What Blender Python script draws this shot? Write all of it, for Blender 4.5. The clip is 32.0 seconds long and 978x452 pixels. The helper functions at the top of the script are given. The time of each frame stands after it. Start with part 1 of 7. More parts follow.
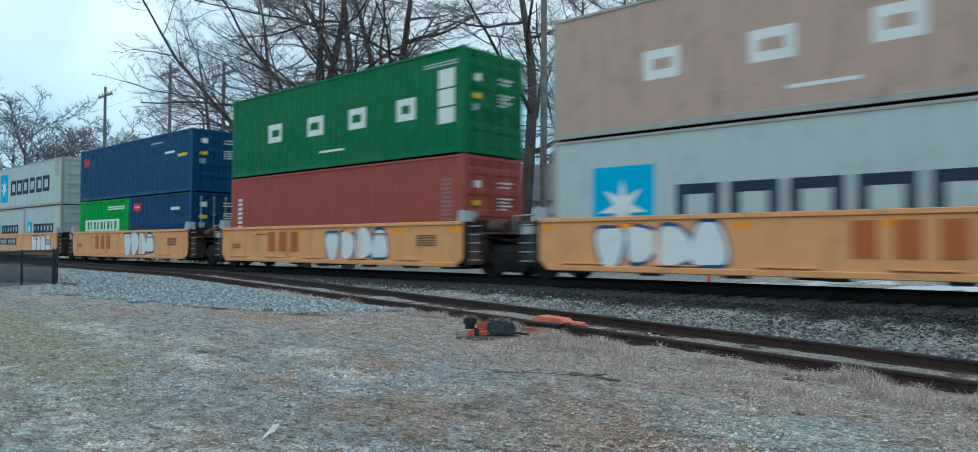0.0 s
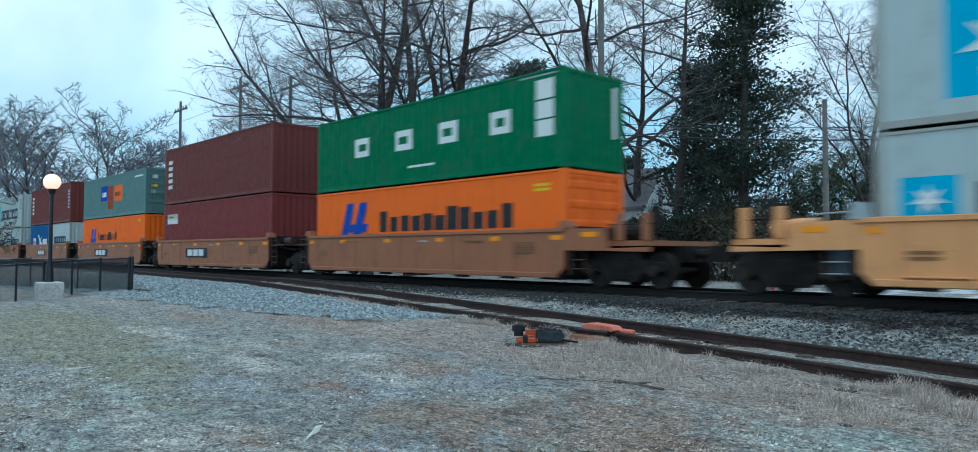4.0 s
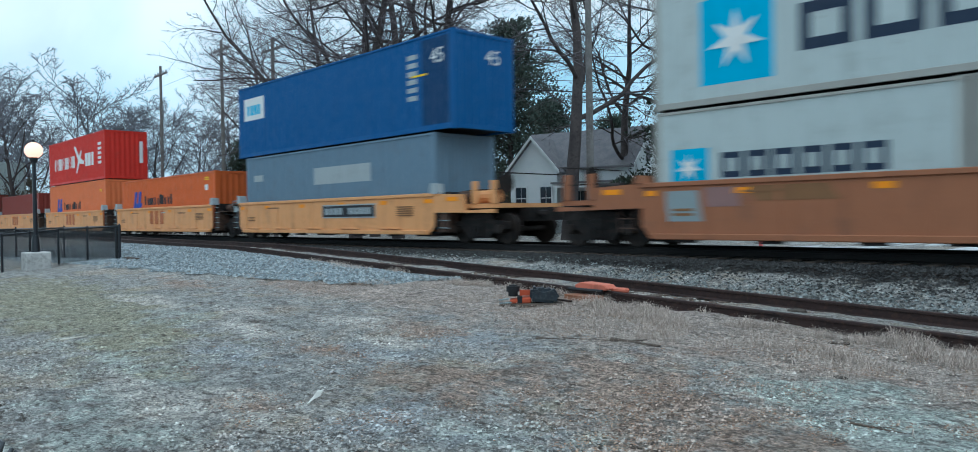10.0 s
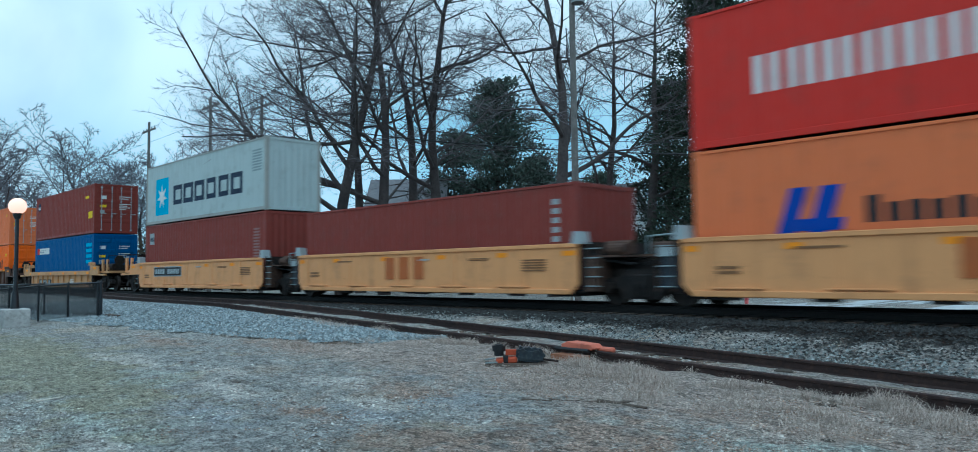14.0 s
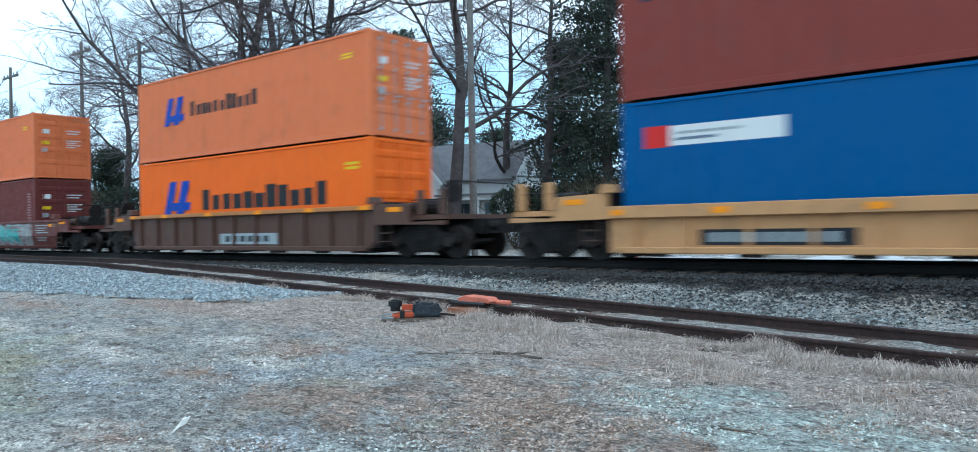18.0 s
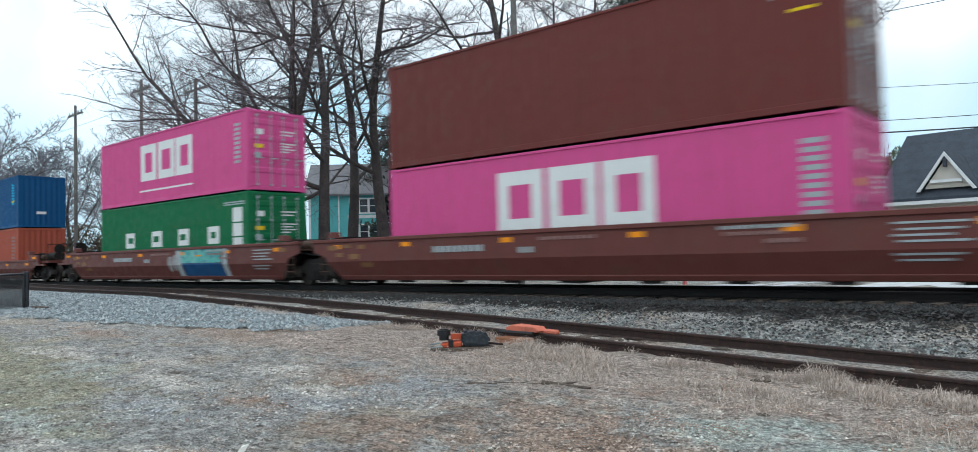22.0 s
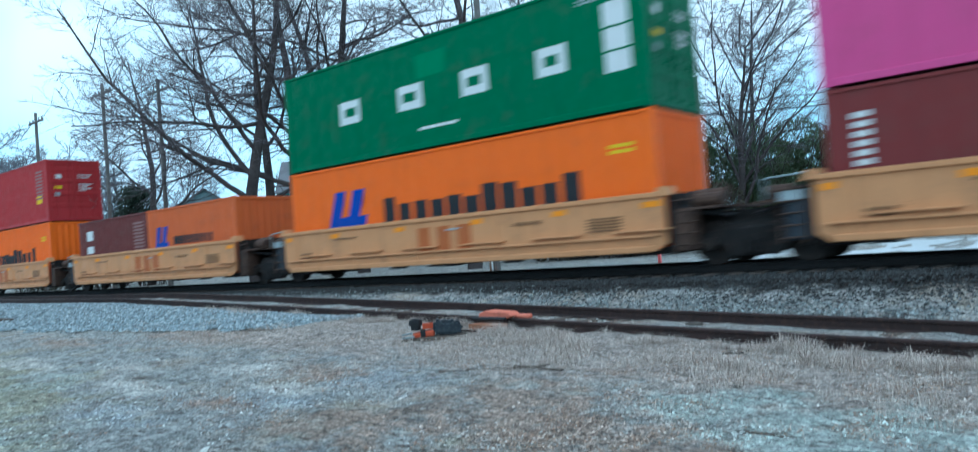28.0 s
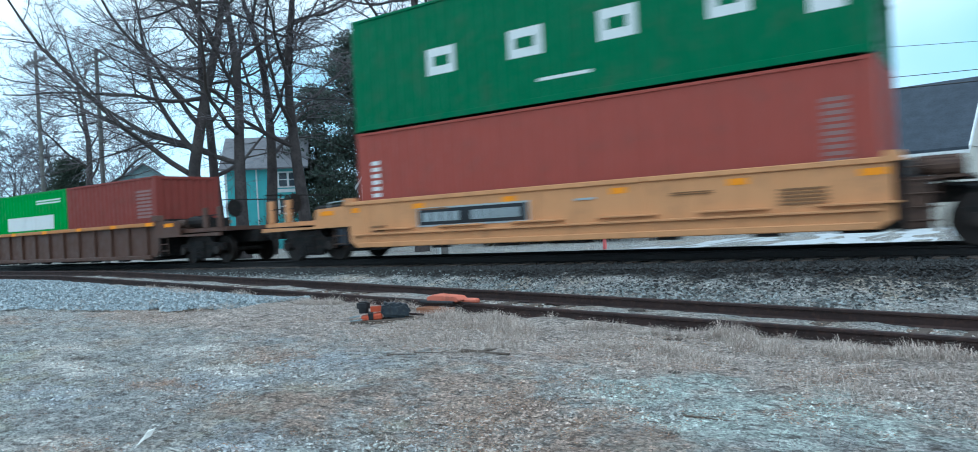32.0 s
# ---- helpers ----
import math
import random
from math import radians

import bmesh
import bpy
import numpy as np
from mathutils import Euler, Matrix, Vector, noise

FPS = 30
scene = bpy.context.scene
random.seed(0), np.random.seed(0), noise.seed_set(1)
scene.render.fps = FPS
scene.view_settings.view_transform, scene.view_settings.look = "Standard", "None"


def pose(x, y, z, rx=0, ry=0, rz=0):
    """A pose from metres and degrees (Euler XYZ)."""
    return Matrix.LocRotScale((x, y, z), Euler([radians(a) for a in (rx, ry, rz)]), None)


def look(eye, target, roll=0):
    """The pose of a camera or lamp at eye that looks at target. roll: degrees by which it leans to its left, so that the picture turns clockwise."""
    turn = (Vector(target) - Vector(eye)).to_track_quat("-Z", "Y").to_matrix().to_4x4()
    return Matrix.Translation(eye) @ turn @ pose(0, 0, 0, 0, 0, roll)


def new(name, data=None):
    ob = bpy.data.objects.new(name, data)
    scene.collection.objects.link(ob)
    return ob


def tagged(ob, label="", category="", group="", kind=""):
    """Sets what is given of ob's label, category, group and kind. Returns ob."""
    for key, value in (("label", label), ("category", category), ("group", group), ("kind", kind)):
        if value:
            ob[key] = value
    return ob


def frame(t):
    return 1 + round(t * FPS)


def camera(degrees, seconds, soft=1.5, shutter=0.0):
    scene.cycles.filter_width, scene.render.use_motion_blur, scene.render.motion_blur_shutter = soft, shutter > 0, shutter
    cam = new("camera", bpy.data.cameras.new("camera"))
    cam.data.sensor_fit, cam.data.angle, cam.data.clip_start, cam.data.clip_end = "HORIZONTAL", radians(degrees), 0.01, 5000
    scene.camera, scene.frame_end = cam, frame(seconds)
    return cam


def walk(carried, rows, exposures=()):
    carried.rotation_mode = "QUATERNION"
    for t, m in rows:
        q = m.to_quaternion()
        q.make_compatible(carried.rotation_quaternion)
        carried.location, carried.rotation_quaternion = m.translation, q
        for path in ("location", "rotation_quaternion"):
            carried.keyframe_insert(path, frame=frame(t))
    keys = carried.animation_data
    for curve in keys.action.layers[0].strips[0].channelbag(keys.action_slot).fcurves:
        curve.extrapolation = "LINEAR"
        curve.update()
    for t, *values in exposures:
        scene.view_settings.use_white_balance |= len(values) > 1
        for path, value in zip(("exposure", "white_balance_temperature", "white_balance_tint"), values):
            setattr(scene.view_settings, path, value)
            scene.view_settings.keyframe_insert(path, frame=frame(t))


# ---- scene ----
# ---- camera ----
# t, x, y, z, yaw to the left from +y, pitch up, roll
PATH = [
    (0.0, -0.142, -0.094, 1.686, 42.33, 1.62, 0.24),
    (0.5, -0.145, -0.086, 1.681, 41.35, 1.24, 0.99),
    (1.0, -0.047, -0.151, 1.687, 41.52, 1.45, -0.12),
    (1.5, -0.086, -0.130, 1.674, 43.09, 2.18, 0.64),
    (2.0, -0.012, -0.076, 1.708, 44.36, 1.79, 0.87),
    (2.5, 0.051, -0.050, 1.693, 46.31, 2.27, 0.67),
    (3.0, 0.103, -0.045, 1.703, 47.21, 2.09, 0.14),
    (3.5, 0.113, 0.006, 1.678, 47.48, 2.35, 0.37),
    (5.5, -0.018, -0.021, 1.695, 46.09, 0.77, -0.90),
    (6.0, -0.011, -0.018, 1.689, 46.42, 0.07, -1.07),
    (6.5, -0.021, -0.007, 1.686, 45.42, -0.89, -1.13),
    (7.0, -0.017, -0.025, 1.693, 45.42, -0.97, -0.74),
    (7.5, -0.027, -0.034, 1.683, 46.29, -0.88, -0.33),
    (8.0, -0.035, -0.022, 1.677, 46.37, -1.62, 0.31),
    (8.5, -0.026, -0.038, 1.676, 46.21, -1.86, 0.60),
    (9.0, -0.026, -0.030, 1.679, 46.98, -2.19, 0.05),
    (9.5, -0.028, -0.027, 1.686, 46.25, -1.73, -0.64),
    (10.0, -0.001, -0.035, 1.686, 46.25, -0.79, -0.88),
    (10.5, -0.097, -0.039, 1.701, 45.48, -0.64, 0.08),
    (11.0, -0.099, -0.056, 1.692, 46.95, 0.86, 0.75),
    (11.5, -0.044, -0.041, 1.718, 46.43, 1.34, -0.41),
    (12.0, -0.052, -0.064, 1.709, 44.24, 0.44, -1.50),
    (12.5, -0.066, -0.017, 1.729, 44.11, 1.35, -1.41),
    (13.0, -0.009, -0.041, 1.734, 45.18, 2.20, -2.05),
    (13.5, 0.007, -0.039, 1.732, 45.77, 3.35, -1.18),
    (15.5, 0.081, -0.061, 1.714, 40.61, 2.97, 0.17),
    (16.0, 0.045, -0.027, 1.702, 37.34, 3.41, -1.42),
    (16.5, 0.012, -0.011, 1.746, 34.28, 0.96, -1.96),
    (17.0, 0.012, 0.008, 1.750, 34.52, 1.87, -1.94),
    (17.5, -0.017, -0.030, 1.730, 37.50, 1.29, -1.25),
    (18.0, -0.044, 0.045, 1.698, 37.35, 0.02, -1.07),
    (18.5, -0.048, 0.036, 1.702, 37.71, -0.20, -1.24),
    (19.0, -0.050, 0.037, 1.701, 37.89, -0.16, -1.55),
    (19.5, -0.048, 0.028, 1.696, 37.92, -0.23, -1.71),
    (20.0, -0.053, 0.023, 1.699, 37.88, -0.56, -1.81),
    (20.5, -0.022, 0.019, 1.709, 38.64, 0.58, -2.22),
    (21.0, -0.001, -0.030, 1.742, 39.00, 1.14, -2.16),
    (21.5, -0.005, -0.046, 1.733, 40.07, 1.62, -1.82),
    (22.0, 0.009, -0.059, 1.729, 40.79, 2.21, -1.48),
    (22.5, 0.006, -0.048, 1.701, 40.89, 2.42, -1.81),
    (23.0, 0.049, -0.042, 1.743, 40.73, 1.66, -2.51),
    (23.5, 0.042, -0.045, 1.710, 41.19, 1.12, -1.97),
    (24.0, 0.063, -0.057, 1.682, 44.09, 0.64, -2.21),
    (24.5, 0.119, -0.072, 1.688, 46.30, 1.57, -1.28),
    (25.0, 0.137, -0.018, 1.661, 46.45, 2.70, -0.69),
    (25.5, 0.022, -0.029, 1.700, 41.96, 2.78, -1.02),
    (27.5, -0.001, 0.145, 1.737, 36.28, 3.62, -1.16),
    (28.0, 0.019, 0.167, 1.672, 39.14, 1.29, -4.39),
    (28.5, 0.036, 0.182, 1.648, 40.94, -0.65, -2.95),
    (29.0, 0.034, 0.209, 1.670, 40.09, -0.41, -1.81),
    (29.5, 0.039, 0.189, 1.694, 39.95, -0.13, -2.69),
    (30.0, 0.007, 0.073, 1.685, 39.12, -0.52, -2.00),
    (30.5, 0.060, 0.153, 1.683, 40.28, 0.01, -3.99),
    (31.0, 0.066, 0.206, 1.677, 37.39, 0.17, -4.29),
    (31.5, 0.075, 0.169, 1.719, 36.38, 0.11, -3.93),
    (32.0, 0.056, 0.064, 1.711, 35.19, -0.30, -3.17),
]
cam = camera(66.40, 32.0, soft=0.85, shutter=0.6)


def eye_pose(x, y, z, yaw, pitch, roll):
    a, p = radians(yaw), radians(pitch)
    ahead = Vector((-math.sin(a) * math.cos(p), math.cos(a) * math.cos(p), math.sin(p)))
    eye = Vector((x, y, z))
    return look(eye, eye + ahead, roll)


EXPOSURES = [(0.0, -0.52, 5500, 2), (1.0, -0.37, 5310, 2), (2.0, -0.50, 5110, 0), (3.0, -0.67, 4960, -4), (6.0, -0.21, 5430, 5),
             (7.0, -0.24, 5360, 6), (8.0, -0.31, 5590, 9), (9.0, -0.25, 5420, 6), (10.0, -0.44, 5460, 4), (11.0, -0.45, 5540, 7),
             (12.0, -0.53, 5120, 2), (13.0, -0.66, 5070, -3), (16.0, -0.67, 4740, -5), (17.0, -0.09, 5400, 7), (18.0, -0.03, 5230, 4),
             (19.0, -0.04, 5630, 7), (20.0, 0.06, 6020, 10), (21.0, -0.07, 6010, 10), (22.0, -0.20, 6070, 10), (23.0, -0.24, 6050, 10),
             (24.0, -0.27, 5990, 10), (25.0, -0.50, 5940, 10), (28.0, -0.20, 4830, -3), (29.0, -0.21, 5170, 3), (30.0, -0.25, 5280, 5),
             (31.0, -0.22, 5220, 2), (32.0, -0.10, 5170, 2)]
walk(cam, [(r[0], eye_pose(*r[1:])) for r in PATH], EXPOSURES)

# ---- light: an overcast winter dusk ----
SPEED_ROWS = [(0.0, 0.0), (8.0, 103.2), (16.0, 206.4), (24.0, 309.6), (32.0, 412.8)]
world = bpy.data.worlds.new("world")
scene.world = world
world.use_nodes = True
wn, wl = world.node_tree.nodes, world.node_tree.links
wn.clear()
w_out, w_bg = wn.new("ShaderNodeOutputWorld"), wn.new("ShaderNodeBackground")
w_sky, w_mix, w_cl = wn.new("ShaderNodeTexSky"), wn.new("ShaderNodeMix"), wn.new("ShaderNodeTexNoise")
w_ramp = wn.new("ShaderNodeValToRGB")
w_n2, w_r2 = wn.new("ShaderNodeTexNoise"), wn.new("ShaderNodeValToRGB")
w_sky.sky_type, w_sky.sun_disc = "NISHITA", False
w_sky.sun_elevation, w_sky.sun_rotation = radians(32), radians(150)
w_sky.air_density, w_sky.dust_density = 1.2, 2.0
w_cl.inputs["Scale"].default_value, w_cl.inputs["Detail"].default_value = 3.2, 5.0
w_cl.inputs["Roughness"].default_value, w_cl.inputs["Distortion"].default_value = 0.55, 0.6
w_ramp.color_ramp.elements[0].position, w_ramp.color_ramp.elements[1].position = 0.34, 0.6
w_ramp.color_ramp.elements[0].color, w_ramp.color_ramp.elements[1].color = (0.8, 0.8, 0.8, 1), (1, 1, 1, 1)
w_n2.inputs["Scale"].default_value, w_n2.inputs["Detail"].default_value = 2.1, 3.0
w_r2.color_ramp.elements[0].position, w_r2.color_ramp.elements[1].position = 0.44, 0.7
w_r2.color_ramp.elements[0].color = (5.6, 9.4, 11.0, 1)
w_r2.color_ramp.elements[1].color = (14.2, 15.4, 15.6, 1)
w_mix.data_type = "RGBA"
w_tc, w_sep = wn.new("ShaderNodeTexCoord"), wn.new("ShaderNodeSeparateXYZ")
w_up, w_east, w_sum, w_sum2 = wn.new("ShaderNodeMapRange"), wn.new("ShaderNodeMapRange"), wn.new("ShaderNodeMath"), wn.new("ShaderNodeMath")
# the cloud deck thins towards the low western sky
w_up.interpolation_type = w_east.interpolation_type = "SMOOTHSTEP"
w_up.inputs["From Min"].default_value, w_up.inputs["From Max"].default_value, w_up.inputs["To Max"].default_value = 0.17, 0.31, 0.19
w_east.inputs["From Min"].default_value, w_east.inputs["From Max"].default_value, w_east.inputs["To Max"].default_value = -0.7, -0.3, 0.08
wl.new(w_tc.outputs["Generated"], w_sep.inputs["Vector"])
wl.new(w_sep.outputs["Z"], w_up.inputs["Value"])
wl.new(w_sep.outputs["X"], w_east.inputs["Value"])
wl.new(w_n2.outputs["Fac"], w_sum.inputs[0])
wl.new(w_up.outputs["Result"], w_sum.inputs[1])
wl.new(w_sum.outputs[0], w_sum2.inputs[0])
wl.new(w_east.outputs["Result"], w_sum2.inputs[1])
wl.new(w_cl.outputs["Fac"], w_ramp.inputs["Fac"])
wl.new(w_sum2.outputs[0], w_r2.inputs["Fac"])
wl.new(w_ramp.outputs["Color"], w_mix.inputs["Factor"])
wl.new(w_sky.outputs["Color"], w_mix.inputs["A"])
wl.new(w_r2.outputs["Color"], w_mix.inputs["B"])
wl.new(w_mix.outputs["Result"], w_bg.inputs["Color"])
w_bg.inputs["Strength"].default_value = 0.1
wl.new(w_bg.outputs["Background"], w_out.inputs["Surface"])

sun = new("sun", bpy.data.lights.new("sun", "SUN"))
sun.data.energy, sun.data.angle, sun.data.color = 0.95, radians(70), (0.93, 0.98, 1.0)
sun.matrix_world = look((-20, -2, 70), (-10, 10, 0))


# ---- materials ----
def srgb(r, g, b):
    return tuple((c / 255 / 12.92 if c / 255 <= 0.04045 else ((c / 255 + 0.055) / 1.055) ** 2.4) for c in (r, g, b)) + (1,)


MATS = {}


def node_mat(name):
    m = bpy.data.materials.new(name)
    m.use_nodes = True
    return m, m.node_tree.nodes, m.node_tree.links, m.node_tree.nodes["Principled BSDF"]


def mix_col(n, l, fac, a, b):
    k = n.new("ShaderNodeMix")
    k.data_type = "RGBA"
    for sock, val in (("Factor", fac), ("A", a), ("B", b)):
        if isinstance(val, (tuple, float, int)):
            k.inputs[sock].default_value = val
        else:
            l.new(val, k.inputs[sock])
    return k.outputs["Result"]


def noise_fac(n, l, scale, detail=4.0, lo=0.4, hi=0.6, coord=None, rough=0.55, stretch=None):
    t = n.new("ShaderNodeTexNoise")
    t.inputs["Scale"].default_value, t.inputs["Detail"].default_value, t.inputs["Roughness"].default_value = scale, detail, rough
    if coord is not None:
        if stretch:
            mp = n.new("ShaderNodeMapping")
            mp.inputs["Scale"].default_value = stretch
            l.new(coord, mp.inputs["Vector"])
            coord = mp.outputs["Vector"]
        l.new(coord, t.inputs["Vector"])
    r = n.new("ShaderNodeMapRange")
    r.inputs["From Min"].default_value, r.inputs["From Max"].default_value = lo, hi
    l.new(t.outputs["Fac"], r.inputs["Value"])
    return r.outputs["Result"]


def scaled(n, l, fac, k):
    m = n.new("ShaderNodeMath")
    m.operation = "MULTIPLY"
    l.new(fac, m.inputs[0])
    m.inputs[1].default_value = k
    return m.outputs[0]


def bump(n, l, b, fac, strength, dist):
    u = n.new("ShaderNodeBump")
    u.inputs["Strength"].default_value, u.inputs["Distance"].default_value = strength, dist
    l.new(fac, u.inputs["Height"])
    l.new(u.outputs["Normal"], b.inputs["Normal"])


def paint(name, col, rust=0.12, rough=0.5, dirt=0.35, vary=0.0, streak=0.3):
    """Painted steel: sun-faded patches, rain streaks, dirt and spots of rust."""
    if name in MATS:
        return MATS[name]
    m, n, l, b = node_mat(name)
    co = n.new("ShaderNodeTexCoord").outputs["Object"]
    lum = 0.25 * col[0] + 0.65 * col[1] + 0.1 * col[2]
    col = tuple(max(0.0, lum + (c - lum) * 1.14) * 0.9 for c in col[:3]) + (1,)
    fade = tuple(c * 0.94 + 0.004 for c in col[:3]) + (1,)
    base = mix_col(n, l, scaled(n, l, noise_fac(n, l, 0.55, 4, 0.35, 0.7, co), 0.45), col, fade)
    dark = tuple(c * 0.55 + 0.001 for c in col[:3]) + (1,)
    base = mix_col(n, l, scaled(n, l, noise_fac(n, l, 2.2, 5, 0.5, 0.75, co, 0.65, (2.2, 2.2, 0.22)), streak), base, dark)
    base = mix_col(n, l, scaled(n, l, noise_fac(n, l, 1.4, 6, 0.52, 0.78, co, 0.7), dirt), base, srgb(88, 76, 66))
    base = mix_col(n, l, scaled(n, l, noise_fac(n, l, 5.0, 6, 0.64, 0.72, co, 0.75, (1, 1, 0.5)), min(1.0, rust * 5)), base, srgb(98, 54, 34))
    if vary:
        hs = n.new("ShaderNodeHueSaturation")
        rnd = n.new("ShaderNodeObjectInfo").outputs["Random"]
        mr = n.new("ShaderNodeMapRange")
        mr.inputs["To Min"].default_value, mr.inputs["To Max"].default_value = 1 - vary, 1 + vary
        l.new(rnd, mr.inputs["Value"])
        l.new(mr.outputs["Result"], hs.inputs["Value"])
        l.new(base, hs.inputs["Color"])
        base = hs.outputs["Color"]
    l.new(base, b.inputs["Base Color"])
    rr = n.new("ShaderNodeMapRange")
    rr.inputs["To Min"].default_value, rr.inputs["To Max"].default_value = rough - 0.08, rough + 0.22
    l.new(noise_fac(n, l, 3.0, 4, 0.3, 0.7, co), rr.inputs["Value"])
    l.new(rr.outputs["Result"], b.inputs["Roughness"])
    bump(n, l, b, noise_fac(n, l, 18, 3, 0.3, 0.7, co), 0.12, 0.01)
    b.inputs["Specular IOR Level"].default_value = 0.26
    MATS[name] = m
    return m


def rough_mat(name, c1, c2, scale=3.0, c3=None, scale3=25.0, rough=0.9, metal=0.0, bumpk=0.4, bscale=40.0, bdist=0.01, island=0.0, amt3=0.5):
    """A matt surface with two scales of colour and a fine relief."""
    if name in MATS:
        return MATS[name]
    m, n, l, b = node_mat(name)
    co = n.new("ShaderNodeTexCoord").outputs["Object"]
    base = mix_col(n, l, noise_fac(n, l, scale, 5, 0.35, 0.65, co), c1, c2)
    if c3:
        base = mix_col(n, l, scaled(n, l, noise_fac(n, l, scale3, 4, 0.5, 0.66, co), amt3), base, c3)
    if island:
        hs = n.new("ShaderNodeHueSaturation")
        mr = n.new("ShaderNodeMapRange")
        mr.inputs["To Min"].default_value, mr.inputs["To Max"].default_value = 1 - island, 1 + island
        l.new(n.new("ShaderNodeNewGeometry").outputs["Random Per Island"], mr.inputs["Value"])
        l.new(mr.outputs["Result"], hs.inputs["Value"])
        l.new(base, hs.inputs["Color"])
        base = hs.outputs["Color"]
    l.new(base, b.inputs["Base Color"])
    b.inputs["Roughness"].default_value, b.inputs["Metallic"].default_value = rough, metal
    if bumpk:
        bump(n, l, b, noise_fac(n, l, bscale, 4, 0.25, 0.75, co), bumpk, bdist)
    MATS[name] = m
    return m


def stone_mat(name, *cols, rough=0.9):
    """Loose stones, each of its own shade."""
    m, n, l, b = node_mat(name)
    r = n.new("ShaderNodeValToRGB")
    r.color_ramp.interpolation = "CONSTANT"
    e = r.color_ramp.elements
    while len(e) < len(cols):
        e.new(0.5)
    for i, c in enumerate(cols):
        e[i].position, e[i].color = i / len(cols), c
    l.new(n.new("ShaderNodeNewGeometry").outputs["Random Per Island"], r.inputs["Fac"])
    co = n.new("ShaderNodeTexCoord").outputs["Object"]
    base = mix_col(n, l, scaled(n, l, noise_fac(n, l, 60, 3, 0.4, 0.7, co), 0.35), r.outputs["Color"], srgb(70, 66, 60))
    l.new(base, b.inputs["Base Color"])
    b.inputs["Roughness"].default_value = rough
    MATS[name] = m
    return m


GREEN = paint("paint_green", srgb(8, 104, 66), 0.06)
MIDGREEN = paint("paint_touched_up_green", srgb(26, 124, 82), 0.04)
EGREEN = paint("paint_bright_green", srgb(20, 150, 62), 0.05)
BROWN = paint("paint_oxide_brown", srgb(128, 62, 54), 0.08)
BROWN2 = paint("paint_dark_oxide", srgb(104, 52, 48), 0.08)
MAROON_C = paint("paint_maroon_box", srgb(118, 54, 53), 0.06)
PINKRED = paint("paint_faded_red", srgb(154, 80, 70), 0.1)
GREY = paint("paint_pale_grey", srgb(188, 198, 197), 0.17, dirt=0.3)
GREYT = paint("paint_grey_teal", srgb(104, 130, 128), 0.12)
SLATE = paint("paint_slate_grey", srgb(112, 132, 148), 0.06)
TAN = paint("paint_tan", srgb(188, 163, 150), 0.22, dirt=0.4, streak=0.4)
EDGE = paint("rust_bled_edge", srgb(164, 164, 158), 0.34, dirt=0.6, streak=0.4)
REDDUST = paint("paint_dusty_red", srgb(160, 84, 68), 0.08, dirt=0.25)
DUSTY = paint("paint_car_dusty_tan", srgb(198, 154, 112), 0.2, dirt=0.55, streak=0.5)
NAVY = paint("paint_navy", srgb(0, 66, 102), 0.03, dirt=0.06)
DNAVY = paint("paint_dark_navy", srgb(0, 58, 98), 0.03, dirt=0.06)
BLUE = paint("paint_blue", srgb(0, 84, 138), 0.03, dirt=0.03)
BLUE2 = paint("paint_steel_blue", srgb(0, 76, 120), 0.03, dirt=0.03)
ORANGE = paint("paint_orange", srgb(240, 118, 30), 0.05, dirt=0.18)
FORANGE = paint("paint_faded_orange", srgb(220, 128, 88), 0.08, dirt=0.3)
DORANGE = paint("paint_burnt_orange", srgb(206, 108, 66), 0.08)
PINK = paint("paint_pink", srgb(204, 90, 142), 0.04, dirt=0.2)
RED = paint("paint_red", srgb(196, 62, 54), 0.06)
CRED = paint("paint_carmine", srgb(166, 56, 58), 0.06)
YELLOW = paint("paint_car_yellow", srgb(224, 166, 118), 0.16, dirt=0.42, streak=0.5)
TANCAR = paint("paint_car_tan", srgb(208, 154, 112), 0.2, dirt=0.45, streak=0.45)
RUSTCAR = paint("paint_car_rusted", srgb(156, 106, 80), 0.4, dirt=0.6, streak=0.5)
MAROON = paint("paint_car_maroon", srgb(102, 60, 55), 0.14, dirt=0.4, streak=0.45)
DARKCAR = paint("paint_car_dark_brown", srgb(92, 68, 58), 0.2, dirt=0.5)
GRIME = rough_mat("running_gear_grime", srgb(14, 13, 13), srgb(27, 23, 21), 3, srgb(60, 45, 37), 9, 0.85, 0.2, 0.3)
BLACKIRON = rough_mat("black_iron", srgb(22, 23, 26), srgb(38, 38, 40), 4, None, 1, 0.6, 0.3, 0.2)
WHEEL = rough_mat("wheel_steel", srgb(36, 31, 29), srgb(56, 46, 40), 5, None, 1, 0.6, 0.5, 0.2)
RAILRUST = rough_mat("rail_rust", srgb(60, 43, 39), srgb(44, 32, 30), 2.5, srgb(82, 58, 48), 14, 0.85, 0.2, 0.35)
# main-line rails: oily, and blackened further for the shadow under the train
DARKRAIL = rough_mat("oiled_shaded_rail", srgb(22, 19, 18), srgb(15, 13, 13), 2.5, srgb(36, 28, 25), 14, 0.75, 0.2, 0.3)
GEARBROWN = rough_mat("rusted_gear", srgb(84, 62, 50), srgb(58, 44, 38), 4, srgb(112, 84, 64), 12, 0.85, 0.1, 0.3)
